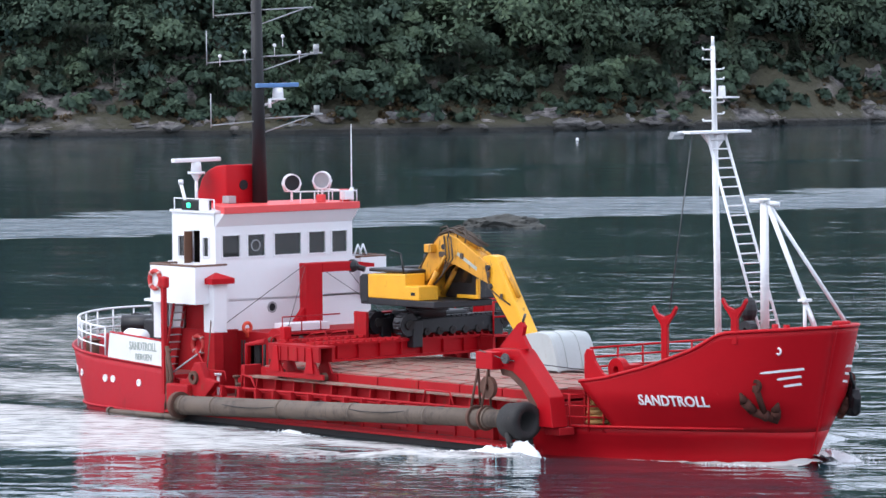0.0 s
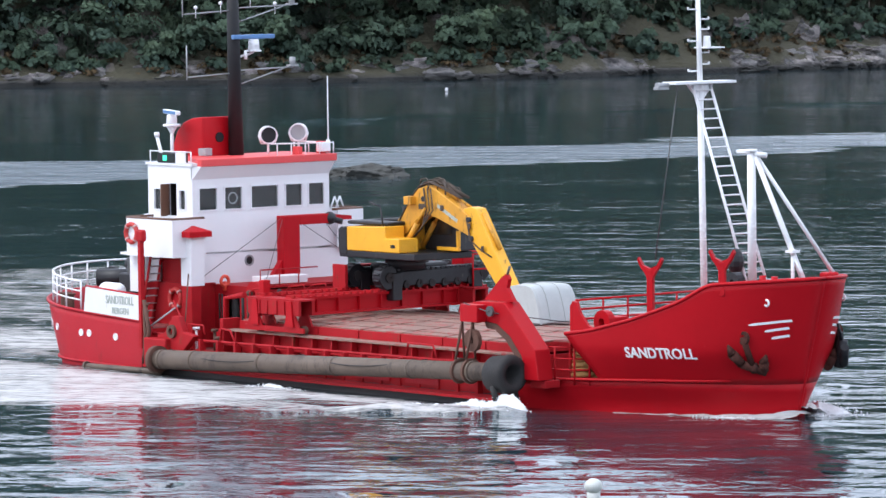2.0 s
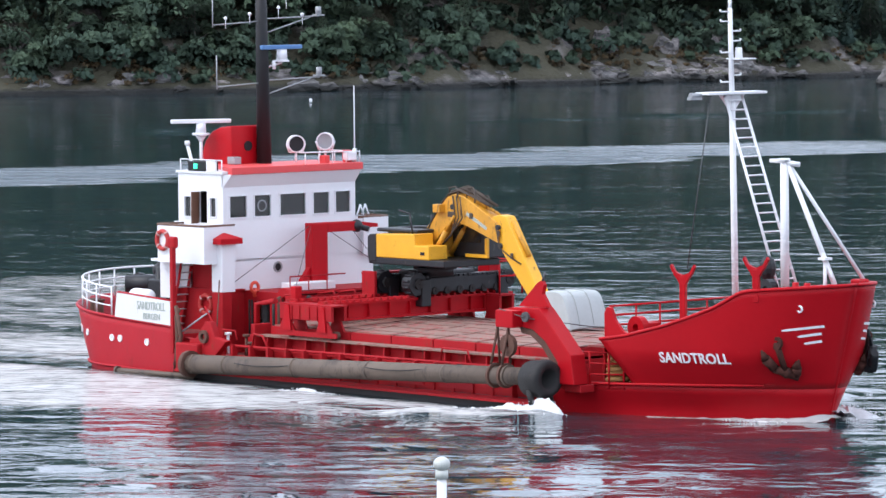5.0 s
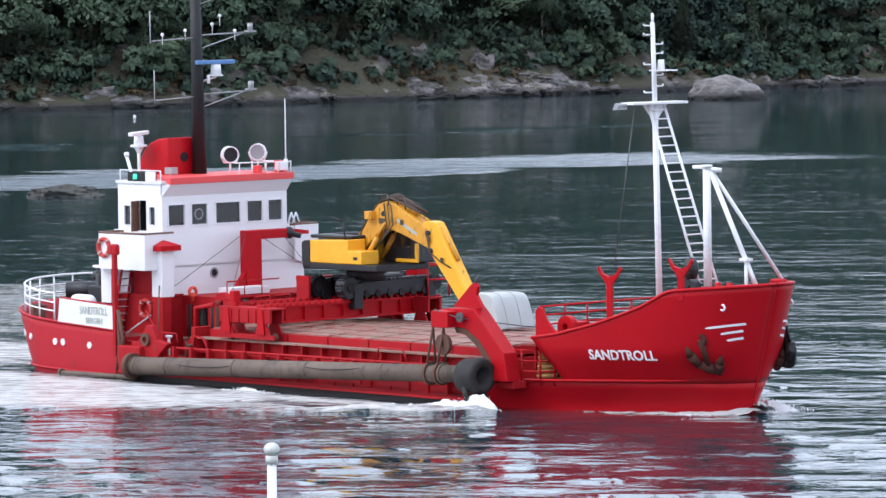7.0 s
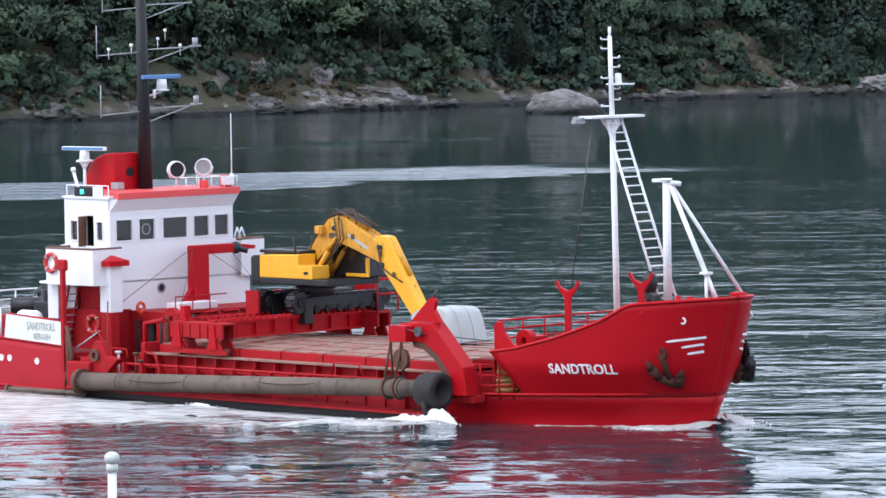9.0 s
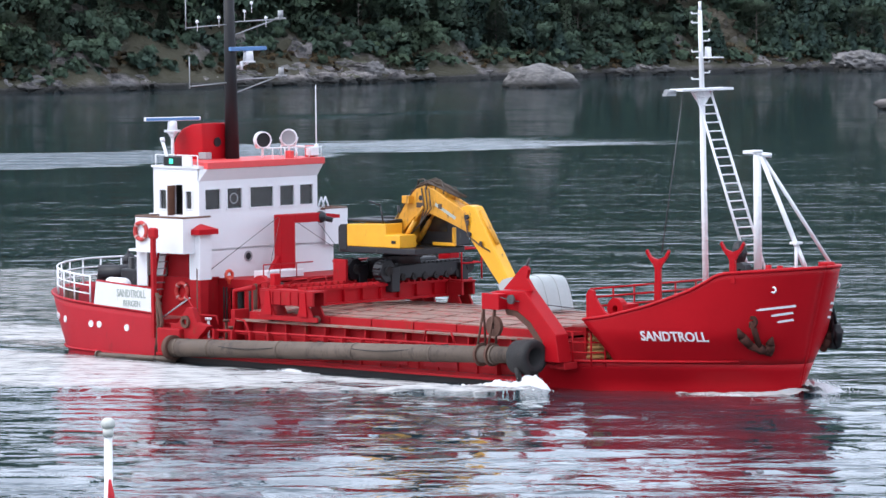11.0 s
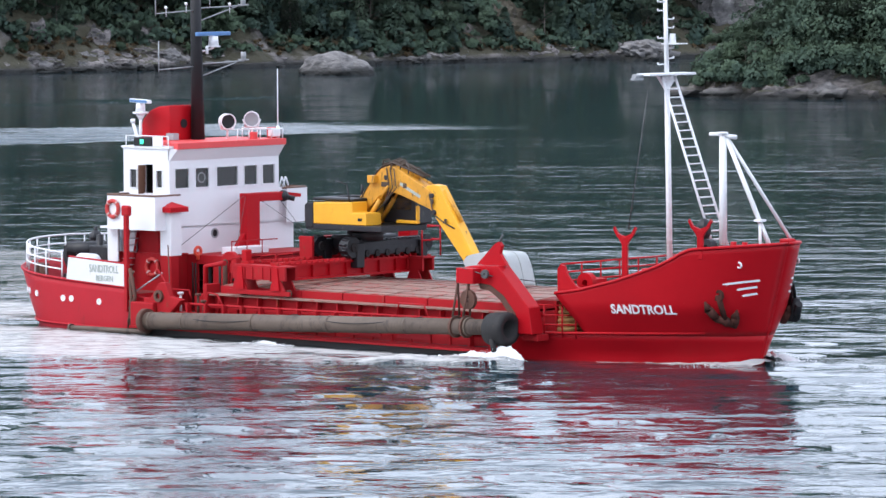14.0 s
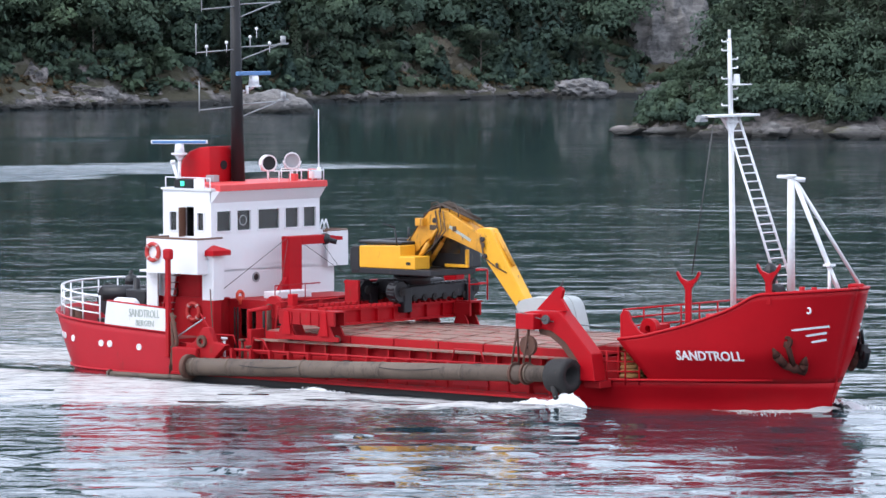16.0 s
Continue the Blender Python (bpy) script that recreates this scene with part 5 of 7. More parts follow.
part("gooseneck_vent", bm, M_ORANGE, SHIP)
bm = nb()
for x in (8.8, 8.95):
    rod(bm, (x, -2.10, 0.6), (x, -2.10, 2.3), 0.03, 6)
rod(bm, (9.2, -1.7, 0.55), (9.2, -1.7, 2.2), 0.16, 10)
part("hose", bm, M_RUBBER, SHIP)
bm = nb()
rod(bm, (8.3, -2.8, 2.62), (9.25, 0.2, 4.72), 0.012, 5)
rod(bm, (9.3, 0.2, 4.7), (10.2, -1.2, 2.8), 0.010, 5)
rod(bm, (9.3, 2.0, 4.5), (9.6, 3.2, 3.0), 0.010, 5)
rod(bm, (9.3, 1.0, 4.5), (10.0, 2.8, 3.2), 0.010, 5)
part("wire_stay", bm, M_WIRE, SHIP)
# lifebuoys
M_BAND = mat("worn_pale_band", (0.52, 0.30, 0.28), 0.7, var=0.2, scale=6)
for c, ax, R in (((7.6, -3.02, 2.13), "y", 0.30), ((6.5, -3.98, 4.3), "y", 0.30)):
    bm = nb()
    torus(bm, c, ax, R, 0.075, 24, 8)
    lb = part("lifebuoy", bm, M_BUOY, SHIP, "weathered red lifebuoy with pale worn bands")
    for k in range(4):
        bm = nb()
        a = radians(45 + 90 * k)
        q = Vector((c[0] + R * math.cos(a), c[1], c[2] + R * math.sin(a)))
        tdir = Vector((-math.sin(a), 0, math.cos(a)))
        rod(bm, q - tdir * 0.035, q + tdir * 0.035, 0.089, 10)
        part("worn_band", bm, M_BAND, lb, "pale worn band")
# stair to the bridge deck
bm = nb()
for y in (-3.45, -3.0):
    rod(bm, (6.25, y, 1.3), (6.85, y, 3.55), 0.045, 6)
part("stair_side", bm, M_RED_OLD, SHIP)
for k in range(9):
    bm = nb()
    q = (k + 0.5) / 9
    box(bm, 6.25 + 0.6 * q - 0.1, 6.25 + 0.6 * q + 0.1, -3.45, -3.0, 1.3 + 2.25 * q - 0.015, 1.3 + 2.25 * q + 0.015)
    part("stair_tread", bm, M_GREY, SHIP)
# red davit post at the break of the after deck
bm = nb()
box(bm, 7.86, 8.02, -4.74, -4.58, 0.6, 4.15, 0.02)
box(bm, 7.74, 8.14, -4.76, -4.54, 4.1, 4.5, 0.08)
part("davit_post", bm, M_RED_OLD, SHIP, "red davit post")
bm = nb()
for k in range(8):
    rod(bm, (8.1 + 0.02 * k, -4.72, 0.2 + 0.25 * k), (8.35, -4.72, 0.35 + 0.25 * k), 0.06, 6)
chain(bm, [(8.2, -4.75, 2.2), (8.5, -4.78, 1.2), (8.15, -4.78, 0.2)], 0.07, 6)
for k in range(6):
    chain(bm, [(8.2 + 0.05 * k, -4.78, 1.9 - 0.2 * k), (8.32 + 0.06 * math.sin(k * 2.0), -4.84, 1.0 - 0.12 * k), (8.12 + 0.1 * k, -4.80, -0.05)], 0.03, 5)
part("hanging_chain", bm, M_RUSTY, SHIP, "dark rusty chains and fenders")

# ---- cargo deck ----
# coaming and hatch covers
bm = nb()
for s in (-1, 1):
    box(bm, 11.4, 26.2, s * 3.45 - 0.06, s * 3.45 + 0.06, 0.5, 1.30)
for x in (11.4, 26.1):
    box(bm, x, x + 0.1, -3.39, 3.39, 0.5, 1.30)
part("hatch_coaming", bm, M_RED_OLD, SHIP, "red hatch coaming")
bm = nb()
for s in (-1, 1):
    box(bm, 11.3, 26.3, s * 3.60 - 0.22, s * 3.60 + 0.22, 1.303, 1.36)
part("coaming_rail", bm, M_COVER, SHIP, "scuffed travelling rail on the coaming")
for s in (-1, 1):
    for x in np.linspace(11.8, 25.8, 15):
        bm = nb()
        prism(bm, [(s * 3.52, 0.5), (s * 3.80, 0.5), (s * 3.74, 1.3), (s * 3.52, 1.3)], x - 0.03, x + 0.03, "x")
        part("coaming_bracket", bm, M_RED_OLD, SHIP)
bm = nb()
for s in (-1, 1):
    box(bm, 11.5, 26.1, s * 3.9 - 0.1, s * 3.9 + 0.1, 0.86, 0.92)
part("coaming_ledge", bm, M_RED_OLD, SHIP)
N_COVER = 7
for k in range(N_COVER):
    x0, x1 = 11.55 + k * (14.5 / N_COVER), 11.55 + (k + 1) * (14.5 / N_COVER) - 0.06
    bm = nb()
    # slightly peaked steel cover with a red rim
    prism(bm, [(-3.38, 1.365), (-3.38, 1.62), (0, 1.74), (3.38, 1.62), (3.38, 1.365)], x0, x1, "x")
    cover = part("hatch_cover", bm, M_RED_OLD, SHIP, "scuffed red and brown steel hatch cover")
    for j in range(12):
        y0, y1 = -3.3 + j * 0.55 + 0.035, -3.3 + (j + 1) * 0.55 - 0.035
        bm = nb()
        za, zb = 1.74 - abs(y0) * 0.0355 + 0.003 + 0.02 * (j % 2), 1.74 - abs(y1) * 0.0355 + 0.003 + 0.02 * (j % 2)
        prism(bm, [(y0, za), (y1, zb), (y1, zb + 0.035), (y0, za + 0.035)], x0 + 0.05, x1 - 0.05, "x")
        part("plank", bm, M_COVER, cover)
# bulwark rail and stanchions along the starboard waist, pipe brackets
for s in (-1, 1):
    bm = nb()
    chain(bm, [(8.4, s * 4.5, 1.12), (11, s * 4.5, 1.0), (26.2, s * 4.45, 1.08)], 0.05, 6)
    box(bm, 8.4, 26.2, s * 4.5 - 0.05, s * 4.5 + 0.05, 0.62, 0.70)
    part("waist_rail", bm, M_RED_OLD, SHIP)
for k in range(19):
    x = 9.2 + k * 0.93
    bm = nb()
    box(bm, x - 0.05, x + 0.05, -4.66, -4.44, 0.1, 1.05)
    part("side_rib", bm, M_RED_OLD, SHIP)
bm = nb()
prism(bm, [(-4.6, 0.0), (-5.0, 0.04), (-5.0, 0.12), (-4.6, 0.18)], 8.4, 27.0, "x")
part("side_ledge", bm, M_RED_OLD, SHIP, "red ledge along the waist")
bm = nb()
for k in range(5):
    x = 12.0 + k * 2.4
    box(bm, x, x + 1.6, -4.665, -4.60, 0.3, 0.5)
part("freeing_port", bm, M_RED_FADE, SHIP)

# the long suction pipe hung outboard
P0, P1 = Vector((9.55, -5.22, 0.36)), Vector((26.6, -5.26, 0.96))
ax = (P1 - P0).normalized()
bm = nb()
rod(bm, P0, P1, 0.32, 24, 0.275)
pipe = part("suction_pipe", bm, M_PIPE, SHIP, "long weathered grey-brown steel suction pipe")
for q in (0.02, 0.12, 0.33, 0.55, 0.77, 0.90, 0.94):
    bm = nb()
    c = P0.lerp(P1, q)
    rod(bm, c - ax * 0.05, c + ax * 0.05, (0.335 - 0.045 * q) if q < 0.85 else 0.33, 24)
    part("pipe_band", bm, M_PIPE, pipe)
bm = nb()
c = P0.lerp(P1, 0.0)
rod(bm, c - ax * 0.12, c + ax * 0.08, 0.44, 24)
part("flange", bm, M_RUSTY, pipe, "rusty flange")
# suction mouth: a heavy open bell
bm = nb()
HUB = Vector((27.05, -5.28, 0.92))
rows = []
for off, rr in ((-0.55, 0.36), (-0.42, 0.55), (0.30, 0.59), (0.42, 0.54), (0.42, 0.32), (-0.2, 0.29)):
    rows.append([bm.verts.new(HUB + ax * off + Vector((0, math.cos(t) * rr, math.sin(t) * rr))) for t in [i * math.tau / 28 for i in range(28)]])
for a, b in zip(rows, rows[1:]):
    for i in range(28):
        f = bm.faces.new((a[i], a[(i + 1) % 28], b[(i + 1) % 28], b[i]))
        f.smooth = True
bm.faces.new(rows[-1])
bmesh.ops.recalc_face_normals(bm, faces=bm.faces[:])
part("suction_mouth", bm, M_RUBBER, pipe, "heavy black suction mouth with an open bore")
bm = nb()
for y, z in ((-5.7, 0.3), (-5.3, 0.18), (-4.9, 0.25)):
    rod(bm, (27.0, y, z + 0.3), (27.15, y, z - 0.15), 0.1, 8)
part("suction_tooth", bm, M_RUBBER, pipe)
# thin pipe lying along the side at the waterline, under the stern
bm = nb()
rod(bm, (5.3, -5.02, -0.12), (9.4, -5.02, -0.08), 0.10, 12)
ring(bm, (5.3, -5.02, -0.12), "x", 0.06, 0.16, 0.08, 16)
part("skirt_pipe", bm, M_PIPE, SHIP, "grey-brown pipe along the waterline")
# slings that hold the pipe
for x, top in ((24.95, 2.4), (25.45, 2.42)):
    bm = nb()
    z = 0.36 + (x - 9.55) * 0.0352
    ring(bm, (x, -5.25, z), "x", 0.31, 0.39, 0.09, 22)
    for dy in (-0.18, 0.18):
        rod(bm, (x, -5.25 + dy, z + 0.36), (x, -5.15, top), 0.04, 6)
    if x > 25:
        ring(bm, (x, -5.15, 1.85), "y", 0.10, 0.34, 0.14, 18)
    part("pipe_sling", bm, M_RUSTY, SHIP, "rusty hoist sling and block")
bm = nb()
for xa, xb, sag in ((10.3, 17.2, 0.30), (17.2, 23.4, 0.26)):
    pts = []
    for k in range(15):
        q = k / 14
        x = xa + q * (xb - xa)
        pts.append((x, -5.25 - 0.33 * math.sin(math.pi * q), 0.70 + (x - 9.55) * 0.0335 - sag * math.sin(math.pi * q)))
    chain(bm, pts, 0.014, 5)
part("pipe_hose", bm, M_BLACK, SHIP)
# lines and stays at the break of the poop
bm = nb()
rod(bm, (8.35, -4.6, 1.35), (9.35, -4.2, 2.05), 0.03, 6)
part("strut", bm, M_GREY, SHIP)
bm = nb()
rod(bm, (8.5, -3.1, 3.4), (10.0, -4.45, 1.25), 0.022, 6)
part("strut", bm, M_RUSTY, SHIP)
for x, y, z in ((10.3, -4.2, 1.35), (10.9, -3.9, 1.30), (11.5, -4.2, 1.10)):
    bm = nb()
    rod(bm, (x, y, 0.5), (x, y, z), 0.05, 8)
    rod(bm, (x, y, z - 0.04), (x, y, z + 0.04), 0.12, 10)
    part("deck_valve", bm, M_WHITE_STEEL if x < 10.5 else M_RUSTY, SHIP, "small deck valve")
# hinge trunnion of the pipe at the break of the poop
bm = nb()
prism(bm, [(8.9, 0.3), (9.9, 0.3), (10.9, 1.15), (10.3, 1.25), (10.05, 1.75), (9.75, 1.75), (9.3, 1.2), (8.9, 1.1)], -4.75, -4.5)
part("trunnion_bracket", bev(bm, 0.03), M_RED_OLD, SHIP, "red trunnion bracket of the pipe")
bm = nb()
ring(bm, (9.75, -4.80, 1.25), "y", 0.11, 0.22, 0.1, 18)
part("trunnion_eye", bm, M_RUSTY, SHIP)
bm = nb()
box(bm, 8.4, 9.6, -4.95, -4.6, 0.05, 1.0, 0.05)
part("trunnion_guide", bm, M_RED_OLD, SHIP)
bm = nb()
chain(bm, [(9.2, -4.3, 2.2), (9.95, -4.45, 1.5), (11.0, -4.45, 1.5), (11.1, -4.45, 1.2)], 0.03, 6)
chain(bm, [(11.9, -4.45, 0.9), (12.0, -4.45, 1.45), (12.45, -4.45, 1.4), (12.8, -4.45, 0.9)], 0.04, 6)
chain(bm, [(21.4, -4.45, 1.05), (21.5, -4.45, 1.5), (22.7, -4.45, 1.5), (22.9, -4.45, 1.05)], 0.035, 6)
part("deck_guard", bm, M_RED_OLD, SHIP)
# davit arm over the suction mouth: a bent box girder with a cheek plate
arm = [(24.95, 2.38), (24.95, 2.94), (25.3, 3.0), (26.55, 3.03), (27.95, 1.66), (28.1, 0.75), (27.45, 0.75), (27.35, 1.42), (26.8, 2.02), (26.2, 2.36), (25.6, 2.42)]
bm = nb()
prism(bm, arm, -4.85, -4.25)
arm_ob = part("davit_arm", bev(bm, 0.03), M_RED, SHIP, "bent red davit arm over the pipe's mouth")
bm = nb()
box(bm, 27.42, 28.12, -4.6, -4.0, 0.5, 0.74, 0.03)
part("arm_pedestal", bm, M_RED_OLD, arm_ob)
bm = nb()
prism(bm, [(25.35, 3.03), (26.2, 3.78), (26.38, 3.86), (26.5, 3.72), (26.42, 3.45), (26.75, 3.04)], -4.62, -4.48)
part("cheek_plate", bm, M_RED, arm_ob)
bm = nb()
box(bm, 24.95, 25.75, -5.25, -4.84, 2.40, 2.93, 0.03)
part("sheave_box", bm, M_RED, arm_ob)
bm = nb()
prism(bm, [(25.6, 2.41), (26.2, 2.36), (26.8, 2.02), (27.34, 1.42), (27.44, 0.8), (27.2, 0.8), (27.08, 1.35), (26.6, 1.88), (26.1, 2.18), (25.7, 2.22)], -4.82, -4.28)
part("inner_wear_plate", bm, M_RUSTY, arm_ob, "rusty brown wear plate")
bm = nb()
chain(bm, [(25.2, -5.3, 2.98), (26.1, -5.05, 2.72), (27.6, -3.6, 2.45), (28.0, -3.1, 2.4)], 0.018, 5)
chain(bm, [(26.35, -4.55, 3.8), (26.5, -4.55, 4.1)], 0.04, 6)
ring(bm, (26.1, -5.02, 2.75), "y", 0.03, 0.16, 0.08, 14)
part("hoist_wire", bm, M_WIRE, SHIP)
# low rail beside the arm
bm = nb()
for z in (1.05, 1.38, 1.72):
    chain(bm, [(27.3, -4.3, z), (28.3, -4.0, z), (29.0, -3.6, z)], 0.03, 6)
part("side_rail", bm, M_RED, SHIP)
for x, y in ((27.3, -4.3), (28.0, -4.1), (28.6, -3.85), (29.0, -3.6)):
    bm = nb()
    rod(bm, (x, y, 0.6), (x, y, 1.74), 0.035, 6)
    part("rail_post", bm, M_RED, SHIP)
bm = nb()
for k in range(4):
    rod(bm, (27.95, -3.3 + 0.12 * k, 0.55), (28.0, -3.2 + 0.1 * k, 1.7 - 0.1 * k), 0.09, 8)
part("tarpaulin_bundle", bm, M_CANVAS, SHIP, "ochre canvas bundle")

# ---- travelling bridge that carries the excavator across the hold ----
BX, AXB = 14.55, 13.05
for x in (BX, AXB):
    bm = nb()
    box(bm, x - 0.16, x + 0.16, -3.7, 4.5, 1.92, 2.0)
    box(bm, x - 0.16, x + 0.16, -3.7, 4.5, 2.44, 2.52)
    box(bm, x - 0.03, x + 0.03, -3.7, 4.5, 2.0, 2.44)
    part("bridge_girder", bm, M_RED, SHIP, "red I-beam bridge girder across the hold")
    for k in range(10):
        y = -3.5 + k * 0.88
        bm = nb()
        box(bm, x - 0.15, x + 0.15, y - 0.015, y + 0.015, 2.0, 2.44)
        part("web_stiffener", bm, M_RED, SHIP)
    for k in range(28):
        y = -3.6 + k * 0.29
        bm = nb()
        box(bm, x - 0.2, x + 0.2, y - 0.04, y + 0.04, 2.52, 2.60)
        part("rack_tooth", bm, M_RED_OLD, SHIP)
for s, ya, yb in ((-1, -3.95, -3.3), (1, 3.3, 3.95)):
    bm = nb()
    for yy in (ya, yb - 0.1):
        box(bm, 12.75, 15.40, yy, yy + 0.1, 1.98, 2.44)
        box(bm, 12.55, 15.60, yy + 0.012, yy + 0.088, 1.44, 1.60)
        for x, w in ((12.85, 0.16), (14.75, 0.16)):
            prism(bm, [(x - w, 1.60), (x + 0.45 + w, 1.60), (x + 0.40, 1.98), (x, 1.98)], yy + 0.015, yy + 0.085)
        for x in (13.35, 13.75, 14.25, 14.65):
            box(bm, x, x + 0.05, yy - 0.04, yy + 0.14, 1.98, 2.42)
    box(bm, 12.70, 15.45, ya, yb, 2.445, 2.50)
    part("bridge_trestle", bm, M_RED_OLD, SHIP, "red end frame of the bridge")
    for x in (12.95, 15.2):
        bm = nb()
        ring(bm, (x, s * 3.6, 1.50), "y", 0.03, 0.14, 0.18, 16)
        part("bridge_wheel", bm, M_RUSTY, SHIP, "small rusty rail wheel")
    for x in (13.15, 14.95):
        bm = nb()
        prism(bm, [(x - 0.2, 1.62), (x + 0.2, 1.62), (x + 0.11, 2.44), (x - 0.11, 2.44)], ya - 0.05 if s < 0 else yb, ya if s < 0 else yb + 0.05)
        part("trestle_gusset", bm, M_RED, SHIP)
bm = nb()
box(bm, 12.45, 12.60, -0.15, 3.4, 2.55, 3.22)
for y in (-0.05, 0.9, 1.9, 3.0):
    box(bm, 12.60, 12.80, y - 0.05, y + 0.05, 2.5, 3.22)
box(bm, 12.43, 12.82, -0.2, 3.4, 3.22, 3.29)
box(bm, 12.60, 13.25, -0.32, -0.22, 2.5, 3.35)
part("bridge_back_rail", bm, M_RED_OLD, SHIP, "red back wall of the bridge")
# ladder, bent guard rails and pipes crowding the after end of the hold
bm = nb()
for x, y in ((11.0, -1.9), (11.0, -2.5)):
    rod(bm, (x, y, 0.5), (x + 0.35, y, 2.45), 0.035, 6)
for k in range(6):
    rod(bm, (11.06 + 0.055 * k, -2.5, 0.8 + 0.3 * k), (11.06 + 0.055 * k, -1.9, 0.8 + 0.3 * k), 0.025, 6)
part("hold_ladder", bm, M_RED_OLD, SHIP, "short red ladder by the hold")
for y in (-2.9, -1.4, -0.5):
    bm = nb()
    chain(bm, [(11.5, y, 1.3), (11.5, y, 2.5), (11.7, y, 2.62), (12.3, y + 0.1, 2.7), (12.4, y + 0.1, 2.5)], 0.03, 6)
    part("bent_guard_rail", bm, M_RED_OLD, SHIP)
for y, r in ((-2.35, 0.09), (-2.62, 0.05), (-1.1, 0.07)):
    bm = nb()
    rod(bm, (10.75, y, 0.5), (10.75, y, 2.4), r, 10)
    ball(bm, (10.75, y, 2.4), r * 1.3, 10, 6)
    part("standpipe", bm, M_RUBBER if r < 0.08 else M_RUSTY, SHIP, "dark standpipe by the deckhouse")
bm = nb()
box(bm, 10.5, 11.2, -3.5, -2.9, 0.5, 1.05, 0.03)
box(bm, 11.15, 11.35, -3.9, -3.2, 0.5, 1.7, 0.02)
part("valve_chest", bm, M_RED_OLD, SHIP, "red valve chest by the hold")
bm = nb()
box(bm, 12.75, 13.0, -3.5, -3.2, 2.5, 3.0, 0.03)
box(bm, 13.6, 14.2, 3.9, 4.4, 2.5, 3.5, 0.05)
part("bridge_drive", bm, M_RED, SHIP)
bm = nb()
for x in (13.3, 15.3):
    for y in (3.4, 4.4):
        rod(bm, (x, y, 2.5), (x, y, 3.6), 0.03, 6)
for z in (3.1, 3.6):
    chain(bm, [(13.3, 3.4, z), (13.3, 4.4, z), (15.3, 4.4, z), (15.3, 3.4, z)], 0.03, 6)
part("bridge_hand_rail", bm, M_RED, SHIP)
# red goal post by the house, with its beam to port
bm = nb()
box(bm, 9.0, 9.40, 0.17, 0.85, 2.5, 4.78, 0.02)
box(bm, 9.0, 9.40, 0.852, 2.15, 4.46, 4.78, 0.02)
part("boom_rest_post", bm, M_RED, SHIP, "red box-section post with a cross beam")
bm = nb()
prism(bm, [(0.15, 2.5), (-0.5, 2.5), (0.15, 3.3)], 9.1, 9.3, "x")
prism(bm, [(2.15, 4.55), (3.1, 4.55), (3.1, 4.67), (2.15, 4.78)], 9.1, 9.35, "x")
part("post_bracket", bm, M_RED, SHIP)
bm = nb()
ball(bm, (9.3, 2.2, 4.62), 0.22, 12, 8)
rod(bm, (9.2, 2.2, 4.62), (9.6, 2.5, 4.5), 0.1, 8)
part("hose_joint", bm, M_MACHINE, SHIP)
bm = nb()
chain(bm, [(10.6, -3.2, 0.5), (10.6, -3.2, 2.3), (11.6, -3.2, 2.45)], 0.1, 8)
box(bm, 10.4, 11.3, -3.6, -2.4, 0.5, 1.3, 0.04)
ring(bm, (10.9, -2.2, 2.4), "y", 0.1, 0.4, 0.2, 18)
part("hydraulic_unit", bm, M_RED_OLD, SHIP, "red hydraulic winch unit")

# ---- foredeck ----
bm = nb()
prism(bm, [(28.3, 2.05), (28.3, 2.95), (28.42, 3.1), (28.6, 3.08), (28.75, 2.75), (29.1, 2.4), (29.9, 2.15)], -3.75, -3.65)
part("break_bracket", bm, M_RED, SHIP, "red curved bracket at the break of the foredeck")
bm = nb()
for y in (-3.2, -2.2, -1.2, -0.2, 0.8, 1.8, 2.8):
    rod(bm, (28.05, y, 1.95), (28.05, y, 3.08), 0.03, 6)
for z in (2.5, 2.8, 3.08):
    rod(bm, (28.05, -3.3, z), (28.05, 3.2, z + 0.02), 0.032, 6)
part("break_rail", bm, M_RED, SHIP, "red rail across the break of the foredeck")
bm = nb()
ring(bm, (28.9, -2.9, 2.45), "y", 0.12, 0.36, 0.25, 18)
box(bm, 28.6, 29.2, -2.8, -2.2, 1.95, 2.6, 0.03)
rod(bm, (30.6, -1.6, 1.95), (30.6, -1.6, 2.95), 0.28, 12)
rod(bm, (31.3, -1.2, 1.95), (31.3, -1.2, 3.05), 0.3, 12)
box(bm, 31.2, 32.2, -1.6, 1.2, 1.95, 3.0, 0.05)
part("foredeck_winch", bm, M_RED, SHIP, "red winch or vent on the foredeck")
bm = nb()
for k in range(5):
    torus(bm, (30.0 + 0.14 * k, -1.9 + 0.1 * k, 2.45 + 0.06 * (k % 3)), "x" if k % 2 else "y", 0.16, 0.03, 14, 6)
part("rope_coil", bm, M_WHITE_STEEL, SHIP)


def crutch(x, y, z0, z1, turn):
    """A forked boom crutch with two curved horns."""
    bm = nb()
    box(bm, -0.10, 0.10, -0.08, 0.08, z0, z1, 0.02)
    for s in (-1, 1):
        pts = [(s * 0.04, z1 - 0.35), (s * 0.18, z1 - 0.1), (s * 0.30, z1 + 0.05), (s * 0.42, z1 + 0.28), (s * 0.38, z1 + 0.36), (s * 0.24, z1 + 0.12), (0, z1 + 0.02)]
        prism(bm, pts, -0.07, 0.07)
    ob = part("boom_crutch", bm, M_RED, SHIP, "red forked boom crutch")
    ob.matrix_basis = pose(x, y, 0, 0, 0, turn)


crutch(29.42, -1.5, 1.95, 3.98, 20)
crutch(33.5, -2.35, 3.42, 4.42, 20)
